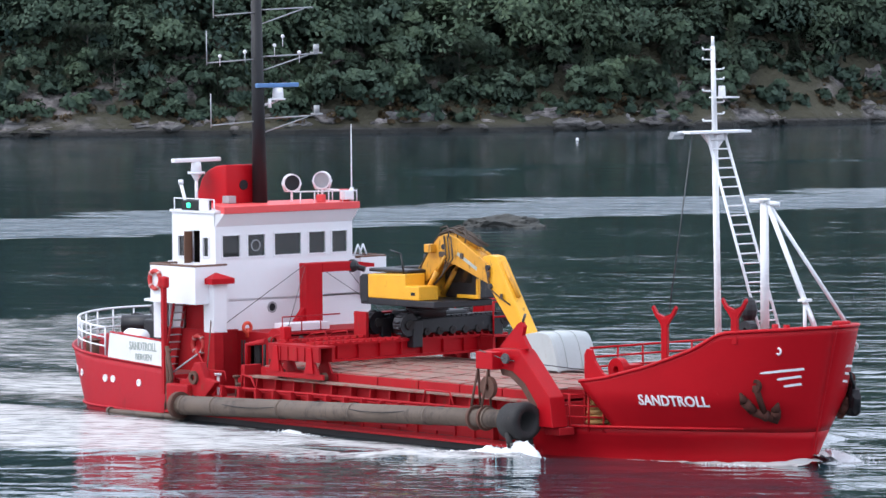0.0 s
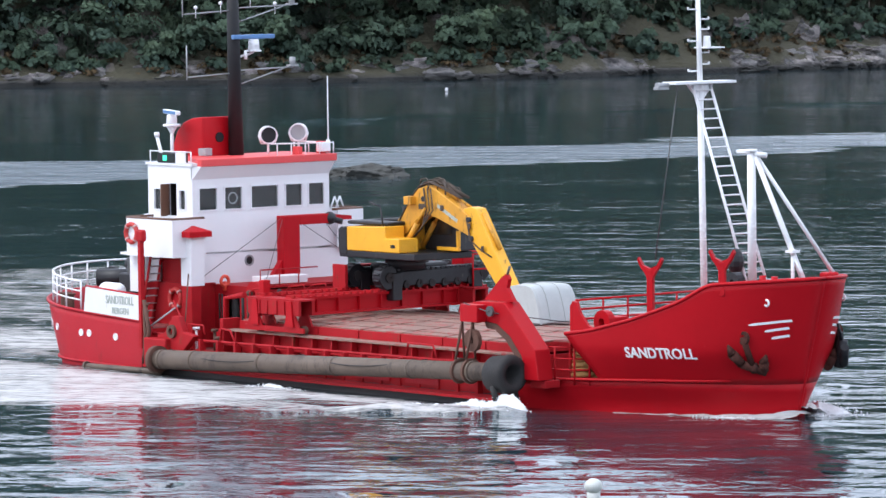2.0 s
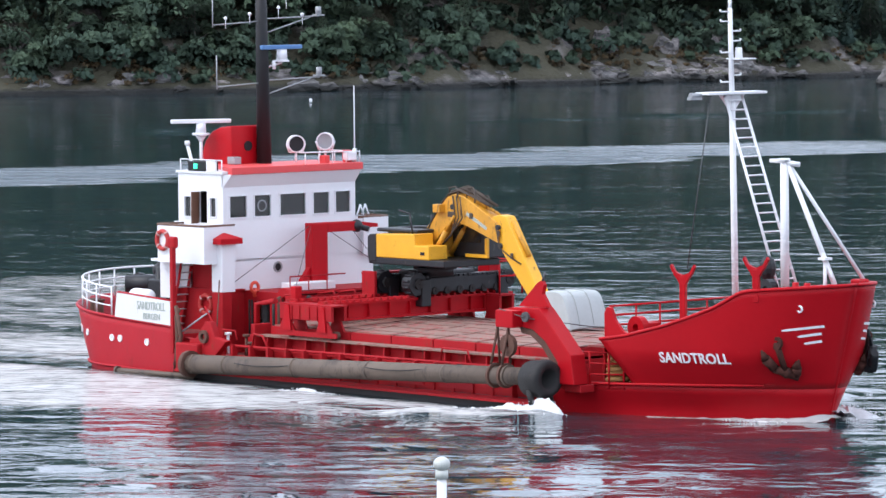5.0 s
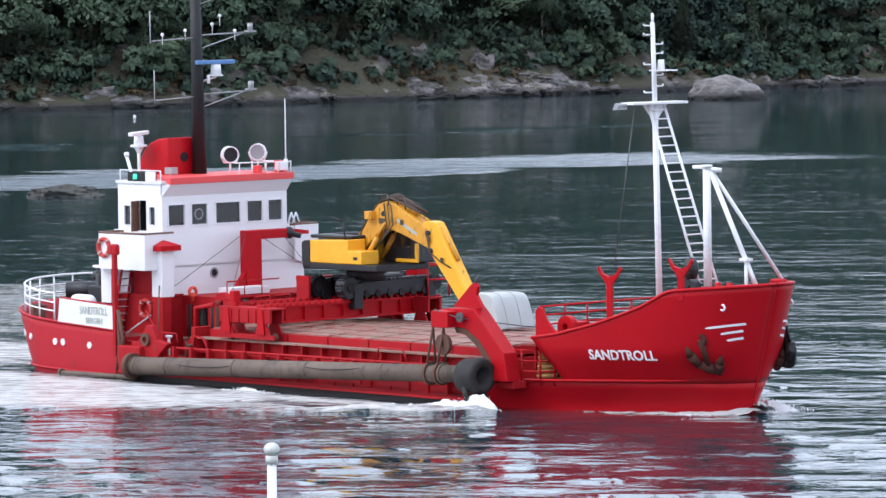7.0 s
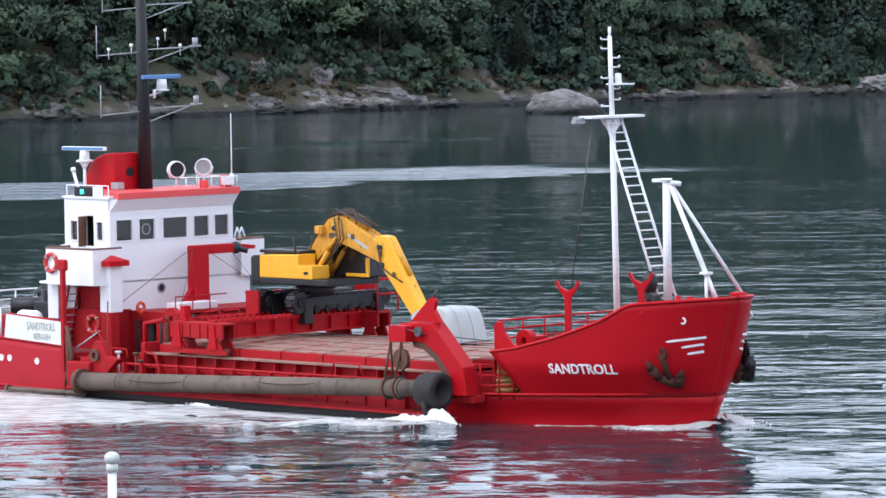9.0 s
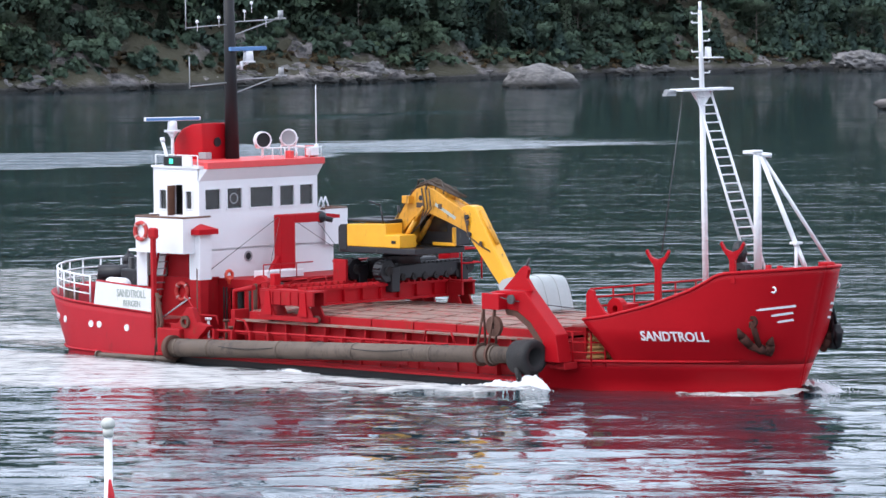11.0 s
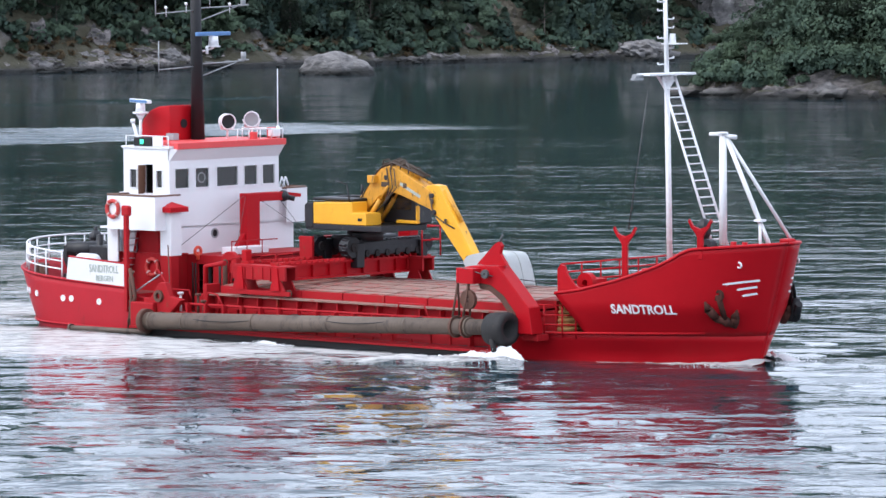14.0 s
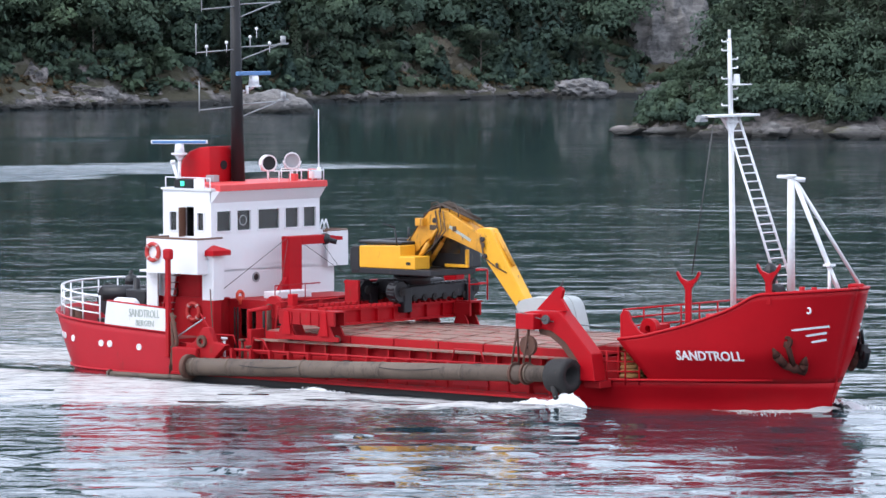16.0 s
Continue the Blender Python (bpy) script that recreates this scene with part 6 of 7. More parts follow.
# foremast with platform, ladder and fittings
bm = nb()
rod(bm, (30.18, 0, 1.95), (30.05, 0, 9.5), 0.105, 14, 0.095)
rod(bm, (30.05, 0, 9.5), (29.98, 0, 12.15), 0.085, 12, 0.07)
part("foremast", bm, M_WHITE_STEEL, SHIP, "tall white steel foremast")
bm = nb()
box(bm, 29.75, 30.35, -1.25, 1.22, 9.52, 9.60, 0.01)
prism(bm, [(-0.5, 9.5), (0.5, 9.5), (0, 8.95)], 29.98, 30.1, "x")
part("mast_platform", bm, M_WHITE_STEEL, SHIP, "white crosstree platform")
bm = nb()
rod(bm, (30.0, -1.7, 9.5), (30.0, -1.2, 9.52), 0.1, 8, 0.05)
box(bm, 29.9, 30.1, -1.75, -1.3, 9.38, 9.46)
part("platform_lamp", bm, M_GREY, SHIP)
bm = nb()
for z in (12.05, 11.45, 10.8, 10.1, 11.75, 11.15, 10.45, 9.9):
    s = 1 if z in (11.45, 10.1, 11.15, 10.45) else -1
    rod(bm, (30.0, 0, z), (30.0, s * 0.42, z), 0.025, 6)
    rod(bm, (30.0, s * 0.42, z), (30.0, s * 0.42, z + 0.07), 0.03, 6)
rod(bm, (29.98, 0, 12.1), (29.98, 0, 12.45), 0.05, 8)
part("mast_step", bm, M_WHITE_STEEL, SHIP)
bm = nb()
box(bm, 29.8, 30.4, 0.0, 0.7, 10.58, 10.62)
rod(bm, (30.1, 0.25, 10.62), (30.1, 0.25, 10.95), 0.12, 10, 0.1)
part("masthead_light", bm, M_WHITE_STEEL, SHIP, "white masthead light")
bm = nb()
LT, LB = Vector((30.1, 0, 9.5)), Vector((32.35, 0.0, 3.42))
for s in (-1, 1):
    rod(bm, LT + Vector((0, s * 0.36, 0)), LB + Vector((0.2, s * 0.40, 0)), 0.045, 8)
ladder = part("mast_ladder", bm, M_WHITE_STEEL, SHIP, "white ladder leaning on the foremast")
for k in range(21):
    q = (k + 0.6) / 21.5
    c = LT.lerp(LB + Vector((0.2, 0, 0)), q)
    bm = nb()
    rod(bm, c + Vector((0, -0.37, 0)), c + Vector((0, 0.37, 0)), 0.025, 6)
    part("rung", bm, M_WHITE_STEEL, ladder)
# samson post with its two braces
bm = nb()
rod(bm, (33.5, -1.15, 3.42), (33.5, -1.15, 7.62), 0.135, 14, 0.125)
rod(bm, (33.5, -1.15, 7.60), (33.5, -1.15, 7.68), 0.18, 14)
box(bm, 33.0, 33.6, -1.3, -1.05, 7.55, 7.66, 0.02)
part("samson_post", bm, M_WHITE_STEEL, SHIP, "white steel samson post")
bm = nb()
rod(bm, (33.6, -1.1, 7.5), (35.1, -0.42, 3.5), 0.075, 10, 0.085)
rod(bm, (33.6, -1.05, 7.5), (34.85, 1.05, 3.75), 0.06, 10)
rod(bm, (33.55, -1.15, 7.55), (33.9, -0.9, 7.5), 0.08, 8)
part("post_brace", bm, M_WHITE_STEEL, SHIP, "white diagonal brace")
bm = nb()
rod(bm, (34.75, -0.7, 3.42), (34.75, -0.7, 4.72), 0.055, 8)
rod(bm, (34.75, -0.7, 4.68), (35.05, -0.4, 3.6), 0.05, 8)
box(bm, 34.6, 34.9, -0.85, -0.55, 4.66, 4.74)
part("vent_post", bm, M_WHITE_STEEL, SHIP)
bm = nb()
ring(bm, (33.15, -1.5, 3.78), "y", 0.08, 0.28, 0.3, 16)
ball(bm, (32.2, -0.6, 4.3), 0.26, 10, 8, 1.5)
rod(bm, (32.2, -0.6, 3.42), (32.2, -0.6, 4.1), 0.12, 8)
part("windlass", bm, M_MACHINE, SHIP, "black anchor windlass")
bm = nb()
box(bm, 33.9, 34.6, -1.1, 0.3, 3.42, 3.85, 0.04)
for x in (34.0, 34.5):
    rod(bm, (x, -1.2, 3.42), (x, -1.2, 3.98), 0.1, 10)
box(bm, 34.55, 34.95, 0.55, 1.0, 3.42, 4.02, 0.06)
part("bow_bollard", bm, M_RED, SHIP)
bm = nb()
chain(bm, [(30.05, -0.9, 9.5), (29.4, -1.3, 4.2)], 0.02, 5)
part("wire_stay", bm, M_WIRE, SHIP)
# anchors in their pockets
for s in (-1, 1):
    def on(x, z, o):
        return Vector((x, s * (half(x, z) + o), z))
    bm = nb()
    rod(bm, on(33.92, 2.20, 0.06), on(33.97, 1.36, 0.16), 0.095, 10)
    ball(bm, on(33.97, 1.28, 0.14), 0.17, 14, 8)
    rod(bm, on(33.76, 1.40, 0.17), on(34.18, 1.16, 0.17), 0.12, 10, 0.14)
    for fx, fz, tx, tz in ((33.78, 1.42, 33.58, 1.98), (34.15, 1.20, 34.32, 1.68)):
        rod(bm, on(fx, fz, 0.18), on((fx + tx) / 2, (fz + tz) / 2, 0.19), 0.14, 7, 0.16)
        rod(bm, on((fx + tx) / 2, (fz + tz) / 2, 0.19), on(tx, tz, 0.12), 0.16, 7, 0.03)
    ring(bm, on(33.92, 2.18, 0.03), "y", 0.10, 0.20, 0.10, 18)
    part("anchor", bm, M_ANCHOR, SHIP, "rusty stockless anchor housed in the bow")
    bm = nb()
    cs = on(34.53, 3.22, 0.02)
    torus(bm, cs, "y", 0.09, 0.035, 16, 6)
    part("hawse_ring", bm, M_WHITE_STEEL, SHIP, "white mooring fairlead ring")
bm = nb()
for p, q, r in (((34.25, 1.62, 1.15), (34.45, 1.62, 1.95), 0.20), ((34.35, 1.70, 1.25), (34.75, 1.40, 1.75), 0.17), ((34.1, 1.80, 1.35), (34.2, 1.75, 2.15), 0.13), ((34.45, 1.55, 1.95), (34.62, 1.25, 2.45), 0.06)):
    rod(bm, p, q, r, 9, r * 0.75)
part("bow_fender", bm, M_BLACK, SHIP, "black anchor and fender under the stem")

# dark boot-top along the waterline
for s in (-1, 1):
    bm = nb()
    row = []
    for k in range(38):
        x = 8.6 + k * 0.46
        row.append([bm.verts.new((x, s * (half(x, z) + 0.012), z)) for z in (-0.2, 0.0, 0.19)])
    for a, b in zip(row, row[1:]):
        for i in (0, 1):
            bm.faces.new((a[i], b[i], b[i + 1], a[i + 1]))
    part("boot_top", bm, M_BOOT, SHIP, "dark boot-top paint along the waterline")
# hose coiled on the side deck behind the bow bulwark
bm = nb()
turns = [k * math.tau / 20 for k in range(141)]
chain(bm, [((0.40 - 0.002 * a) * math.cos(a), (0.40 - 0.002 * a) * math.sin(a), 0.08 + 0.15 * a / math.tau) for a in turns], 0.08, 8)
ob = part("hose_coil", bm, mat("dirty_yellow_hose", (0.36, 0.19, 0.06), 0.7, var=0.25, scale=3, bump=0.01, stain=(0.2, 0.1, 0.04), amount=0.3), None)
tagged(ob, "dirty yellow hose coiled on the red side deck", "hose")
RIDERS.append((ob, pose(28.4, -3.2, 0.68)))

# ---- excavator on the bridge ----
EXC = thing("excavator", "yellow crawler excavator with a grey bucket, standing on the red bridge", "excavator")
RIDERS.append((EXC, pose(0, 0, 0)))
EY = 1.07
for x in (14.55, 12.9):
    bm = nb()
    prism(bm, [(0.25, 2.96), (0.55, 3.16), (4.15, 3.16), (4.5, 3.0), (4.5, 2.82), (4.15, 2.66), (0.55, 2.66), (0.25, 2.80)], x - 0.24, x + 0.24, "x")
    tr = part("track_frame", bev(bm, 0.04), M_MACHINE, EXC, "black track frame")
    for y, r in ((0.22, 0.37), (4.2, 0.27)):
        bm = nb()
        ring(bm, (x + 0.10, y, 2.97), "x", 0.10, r, 0.42, 22)
        for k in range(11):
            a_ = k * math.tau / 11
            rod(bm, (x - 0.05, y + math.cos(a_) * r, 2.97 + math.sin(a_) * r), (x + 0.25, y + math.cos(a_) * r, 2.97 + math.sin(a_) * r), 0.05, 6)
        w = part("sprocket", bm, M_MACHINE, tr)
        bm = nb()
        ring(bm, (x + 0.33, y, 2.97), "x", 0.02, 0.17, 0.10, 14)
        part("hub", bm, M_RUBBER, w)
    for y in np.linspace(1.0, 3.7, 6):
        bm = nb()
        ring(bm, (x + 0.2, y, 2.72), "x", 0.02, 0.13, 0.16, 14)
        part("roller", bm, M_RUBBER, tr)
    for y in np.linspace(0.45, 4.2, 19):
        bm = nb()
        box(bm, x - 0.27, x + 0.27, y - 0.075, y + 0.075, 3.17, 3.225)
        part("track_shoe", bm, M_MACHINE, tr)
    for y in (0.42, 3.82):
        bm = nb()
        box(bm, x - 0.2, x + 0.36, y + 0.12 - 0.2, y + 0.12 + 0.2, 2.22, 3.12, 0.03)
        part("guide_claw", bm, M_MACHINE, tr, "black guide claw over the girder")
bm = nb()
box(bm, 13.0, 14.5, 0.9, 3.0, 2.85, 3.35, 0.08)
rod(bm, (14.5, EY + 0.2, 3.2), (14.5, EY + 0.2, 3.62), 0.62, 24)
rod(bm, (14.5, EY + 0.2, 3.42), (14.5, EY + 0.2, 3.50), 0.72, 24)
part("undercarriage", bm, M_MACHINE, EXC, "black undercarriage and slewing ring")
bm = nb()
prism(bm, [(12.78, 3.66), (12.72, 3.9), (12.72, 4.5), (12.85, 4.58), (13.16, 4.6), (13.16, 3.66)], EY - 1.25, EY + 1.25)
part("counterweight", bev(bm, 0.04), M_MACHINE, EXC, "dark grey counterweight")
bm = nb()
prism(bm, [(13.165, 3.82), (13.165, 4.60), (15.15, 4.66), (15.15, 4.28), (15.85, 4.28), (15.85, 3.82)], EY - 1.24, EY - 0.42)
prism(bm, [(13.165, 3.82), (13.165, 4.60), (14.9, 4.64), (14.9, 3.82)], EY - 0.42, EY + 1.24)
part("engine_cowl", bev(bm, 0.035), M_YELLOW, EXC, "bright yellow engine cowl")
bm = nb()
box(bm, 12.75, 16.6, EY - 1.22, EY + 1.22, 3.60, 3.82, 0.03)
part("slewing_frame", bm, M_MACHINE, EXC)
bm = nb()
box(bm, 15.45, 15.65, EY - 1.262, EY - 1.245, 3.98, 4.08)
part("cowl_mark", bm, M_BLACK, EXC)
# cab on the port side, mostly behind the boom
bm = nb()
prism(bm, [(15.15, 3.85), (15.1, 5.05), (15.35, 5.3), (16.3, 5.3), (16.75, 4.7), (16.85, 3.85)], EY + 0.42, EY + 1.25)
cab = part("cab", bev(bm, 0.05), M_MACHINE, EXC, "dark glazed driver's cab")
bm = nb()
prism(bm, [(15.5, 4.35), (15.5, 5.0), (16.2, 5.0), (16.55, 4.6), (16.55, 4.35)], EY + 0.39, EY + 0.415)
part("pane", bm, M_GLASS, cab)
bm = nb()
box(bm, 15.9, 17.0, EY + 0.30, EY + 0.41, 3.86, 3.98, 0.02)
box(bm, 16.88, 17.0, EY + 0.30, EY + 0.41, 3.985, 4.52, 0.02)
part("cab_step", bm, M_YELLOW, EXC)
bm = nb()
box(bm, 12.9, 15.0, EY - 1.0, EY + 1.1, 4.66, 4.78, 0.05)
rod(bm, (13.3, EY - 0.2, 4.75), (15.2, EY - 0.2, 4.86), 0.06, 8)
rod(bm, (14.9, EY - 1.1, 4.6), (14.75, EY - 1.1, 5.3), 0.03, 6)
rod(bm, (14.75, EY - 1.1, 5.3), (14.2, EY - 1.1, 5.42), 0.03, 6)
rod(bm, (14.0, EY + 0.5, 4.7), (14.0, EY + 0.5, 5.2), 0.05, 8)
part("deck_gear", bm, M_MACHINE, EXC, "exhaust, hood and guard rail")
bm = nb()
box(bm, 15.2, 15.55, EY - 0.5, EY - 0.1, 5.35, 5.62, 0.02)
part("work_lamp", bm, M_YELLOW_DIRTY, EXC)
# boom, dipper arm and rams in the plane of the machine
boom = [(14.3, 4.3), (14.41, 4.58), (15.29, 5.52), (15.62, 5.85), (16.07, 5.98), (16.58, 5.88), (18.02, 5.18), (18.27, 5.0), (18.22, 4.42), (17.14, 4.78), (16.58, 4.95), (16.07, 5.05), (15.6, 4.85), (14.9, 4.25), (14.53, 4.15)]
bm = nb()
prism(bm, boom, EY - 0.27, EY + 0.27)
bo = part("boom", bev(bm, 0.03), M_YELLOW_DIRTY, EXC, "bent yellow boom, stained with oil")
bm = nb()
box(bm, -0.55, 0.55, -0.004, 0.004, -0.055, 0.055)
mk = part("boom_mark", bm, M_INK, bo, "dark painted bar")
mk.matrix_basis = Matrix.Translation((17.15, EY - 0.276, 5.12)) @ Matrix.Rotation(radians(25), 4, "Y")
dip = [(17.8, 5.08), (17.9, 5.3), (18.18, 5.36), (18.5, 5.32), (18.68, 5.08), (19.23, 4.25), (20.23, 2.78), (20.18, 2.55), (19.88, 2.5), (19.73, 2.62), (18.46, 4.02), (18.1, 4.45)]
bm = nb()
prism(bm, dip, EY - 0.22, EY + 0.22)
part("dipper_arm", bev(bm, 0.03), M_YELLOW, EXC, "yellow dipper arm")
bm = nb()
for s in (-1, 1):
    rod(bm, (15.1, EY + s * 0.38, 3.95), (15.75, EY + s * 0.38, 4.75), 0.09, 10)
    rod(bm, (15.75, EY + s * 0.38, 4.75), (16.15, EY + s * 0.38, 5.25), 0.05, 8)
rod(bm, (16.3, EY, 5.98), (17.4, EY, 5.60), 0.09, 10)
rod(bm, (17.4, EY, 5.60), (18.0, EY, 5.34), 0.05, 8)
rod(bm, (18.63, EY, 5.15), (19.43, EY, 4.05), 0.08, 10)
part("hydraulic_ram", bm, M_YELLOW_DIRTY, EXC, "yellow hydraulic ram")
bm = nb()
rnd = random.Random(5)
for k in range(9):
    y = EY + rnd.uniform(-0.28, 0.28)
    o = rnd.uniform(0.02, 0.14)
    pts = [(14.6 + rnd.uniform(-0.2, 0.2), y, 4.55), (15.3, y, 5.5 + o), (15.75, y, 5.92 + o), (16.3, y, 6.05 + o), (16.9, y, 5.9 + o * 0.6), (17.5 + rnd.uniform(-0.3, 0.4), y, 5.6 + o * 0.4)]
    chain(bm, pts, 0.028, 5)
for k in range(3):
    y = EY - 0.3 - 0.02 * k
    chain(bm, [(16.0 + 0.2 * k, y, 5.9), (16.15 + 0.2 * k, y - 0.03, 5.2), (15.9, y, 4.6), (15.5, y, 4.3)], 0.025, 5)
chain(bm, [(18.1, EY - 0.26, 5.0), (18.3, EY - 0.3, 4.3), (18.8, EY - 0.26, 4.0), (19.3, EY - 0.25, 3.8)], 0.025, 5)
part("hydraulic_hose", bm, M_HOSE, EXC, "looped dusty brown hydraulic hose")
for k in range(7):
    bm = nb()
    x0 = 15.35 + 0.28 * k
    zt = [5.62, 5.86, 6.0, 6.02, 5.98, 5.86, 5.72][k]
    y = EY + 0.22 * math.sin(k * 2.3)
    chain(bm, [(x0 - 0.18, y, zt - 0.06), (x0 - 0.1, y - 0.05, zt + 0.16), (x0 + 0.08, y + 0.06, zt + 0.22), (x0 + 0.25, y, zt + 0.08), (x0 + 0.34, y - 0.1, zt - 0.14)], 0.028, 5)
    part("hose_loop", bm, M_HOSE, EXC)
for x, z, w in ((15.9, 5.3, 0.34), (16.9, 5.28, 0.16), (18.25, 4.75, 0.14), (18.9, 4.05, 0.12)):
    bm = nb()
    box(bm, x - w / 2, x + w / 2, EY - 0.31, EY - 0.272, z - 0.09, z + 0.09, 0.015)
    part("pipe_clamp", bm, M_HOSE, EXC, "rusty pipe clamp")
bm = nb()
for p in ((15.95, 5.55), (18.2, 4.95), (18.3, 4.35), (19.98, 2.75), (14.6, 4.4)):
    rod(bm, (p[0], EY - 0.31, p[1]), (p[0], EY + 0.31, p[1]), 0.09, 12)
part("pivot_pin", bm, M_MACHINE, EXC)
# bucket resting on the hatch, its rounded back to the bow
def rounded(pts, n=5):
    """A smooth line through the points."""
    out = []
    q = [Vector(p) for p in [pts[0]] + pts + [pts[-1]]]
    for i in range(1, len(q) - 2):
        for k in range(n):
            t = k / n
            out.append(tuple(0.5 * (2 * q[i] + (q[i + 1] - q[i - 1]) * t + (2 * q[i - 1] - 5 * q[i] + 4 * q[i + 1] - q[i + 2]) * t * t + (3 * q[i] - q[i - 1] - 3 * q[i + 1] + q[i + 2]) * t ** 3)))
    return out + [pts[-1]]


bm = nb()
back = rounded([(20.05, 2.66), (20.25, 2.88), (20.7, 3.0), (21.30, 3.03), (21.62, 2.97), (21.82, 2.74), (21.98, 2.3), (22.09, 1.84)])
inside = [(20.95 + (x - 20.95) * 0.94, 2.1 + (z - 2.1) * 0.93) for x, z in back]
rows = []
for j in range(13):
    y = EY - 0.60 + 1.62 * j / 12
    rows.append([bm.verts.new((x, y + 0.0, z - 0.05 * (abs(j - 6) / 6) ** 6)) for x, z in back + inside[::-1]])
for a, b in zip(rows, rows[1:]):
    for i in range(len(a)):
        f = bm.faces.new((a[i], a[(i + 1) % len(a)], b[(i + 1) % len(a)], b[i]))
        f.smooth = i < len(back) - 1
bm.faces.new(rows[0])
bm.faces.new(rows[-1][::-1])
bmesh.ops.recalc_face_normals(bm, faces=bm.faces[:])
bk = part("bucket", bm, M_BUCKET, EXC, "large pale grey bucket with a rounded back")
for y in (EY - 0.62, EY + 0.98):
    bm = nb()
    prism(bm, [(20.95 + (x - 20.95) * 0.985, 2.1 + (z - 2.1) * 0.97) for x, z in back] + [(20.91, 1.86), (20.36, 2.2)], y, y + 0.04)
    part("bucket_side", bm, M_BUCKET, bk)
for y in (EY - 0.2, EY + 0.42):
    bm = nb()
    line = [(x + 0.012, y, z + 0.012) for x, z in back[10:]]
    chain(bm, line, 0.018, 5)
    part("weld_seam", bm, M_BUCKET, bk)

# ---- white water that travels with the ship ----
def foam_mat(name):
    m = bpy.data.materials.new(name)
    m.use_nodes = True
    b, turn, tex, math_node = water_nodes(m)
    n, l = m.node_tree.nodes, m.node_tree.links
    at = n.new("ShaderNodeAttribute")
    at.attribute_name = "foam"
    co = n.new("ShaderNodeTexCoord")
    t1, t2 = n.new("ShaderNodeTexNoise"), n.new("ShaderNodeTexNoise")
    mp = n.new("ShaderNodeMapping")
    mp.inputs["Rotation"].default_value = (0, 0, radians(-45))
    mp2 = n.new("ShaderNodeMapping")
    mp2.inputs["Scale"].default_value = (0.35, 1.5, 1)
    l.new(co.outputs["Object"], mp.inputs["Vector"])
    l.new(mp.outputs["Vector"], mp2.inputs["Vector"])
    for t, s in ((t1, 1.2), (t2, 5.0)):
        t.inputs["Scale"].default_value, t.inputs["Detail"].default_value, t.inputs["Roughness"].default_value = s, 7, 0.65
        l.new(mp2.outputs["Vector"], t.inputs["Vector"])
    s = math_node("ADD", math_node("MULTIPLY", t1.outputs["Fac"], 0.5), math_node("MULTIPLY", t2.outputs["Fac"], 0.5))
    k = math_node("ADD", at.outputs["Fac"], math_node("MULTIPLY", math_node("SUBTRACT", s, 0.5), 3.4))
    r = n.new("ShaderNodeMapRange")
    r.inputs["From Min"].default_value, r.inputs["From Max"].default_value = 0.35, 0.95
    r.inputs["To Max"].default_value = 0.86
    l.new(k, r.inputs["Value"])
    white = n.new("ShaderNodeBsdfDiffuse")
    white.inputs["Color"].default_value = (0.56, 0.545, 0.53, 1)
    mx = n.new("ShaderNodeMixShader")
    l.new(r.outputs["Result"], mx.inputs[0])
    l.new(b.outputs["BSDF"], mx.inputs[1])
    l.new(white.outputs["BSDF"], mx.inputs[2])
    l.new(mx.outputs["Shader"], n["Material Output"].inputs["Surface"])
    return m


M_FOAM = foam_mat("wake_foam")


def wake_sheet(name, xs, ys, height, density, label):
    """A patch of disturbed water: height(x, y) and foam density(x, y) in the ship's space; its rim dips under the water."""
    verts, faces, dens = [], [], []
    for x in xs:
        for y in ys:
            verts.append((x, y, height(x, y)))
            dens.append(density(x, y))
    k = len(ys)
    for i in range(len(xs) - 1):
        for j in range(k - 1):
            a = i * k + j
            faces.append((a, a + k, a + k + 1, a + 1))
    me = bpy.data.meshes.new(name)
    me.from_pydata(verts, [], faces)
    at = me.attributes.new("foam", "FLOAT", "POINT")
    at.data.foreach_set("value", dens)
    for p in me.polygons:
        p.use_smooth = True
    me.materials.append(M_FOAM)
    ob = new(name, me)
    FLOATERS.append((ob, pose(0, 0, 0)))
    return tagged(ob, label, "wake", kind="stuff")


def rim(x, y, x0, x1, y0, y1, w):
    e = min((x - x0) / w, (x1 - x) / w, (y - y0) / w, (y1 - y) / w)
    return max(0.0, min(1.0, e))


def crest(x):
    """How far abeam the diverging wave has run at x."""
    return 6.0 + max(0.0, 27.5 - x) * 0.72


def side_height(x, y):
    a = abs(y)
    n = noise.fractal((x * 0.45, y * 0.45, 0.0), 1.0, 2.0, 4)
    d = a - crest(x)
    wave = 0.26 * math.exp(-(d / 0.8) ** 2) * min(1.0, max(0.0, (29.0 - x) / 1.2)) * math.exp(-max(0.0, 27 - x) / 9.0)
    edge = rim(x, a, -40, 29.5, 3.9, 30, 2.0)
    return -0.06 + 0.10 * edge + wave * (0.8 + 0.5 * n) + 0.06 * n * edge


def side_density(x, y):
    a = abs(y)
    d = a - crest(x)
    front = 1.0 * math.exp(-(d / 1.1) ** 2) * math.exp(-max(0.0, 27.5 - x) / 26.0)
    hug = 1.0 * math.exp(-((a - 5.8) / 2.0) ** 2) * min(1.0, max(0.0, (27.5 - x) / 2.0)) * (0.55 + 0.45 * math.exp(-max(0.0, 20 - x) / 18.0))
    inside = 0.0
    if d < 0:
        inside = (0.84 if y < 0 else 0.5) * min(1.0, 0.4 - d / 2.0) * min(1.0, max(0.0, (25.0 - x) / 7.0))
    return max(front, hug, inside) * rim(x, a, -40, 29.3, 3.6, 30, 3.0)


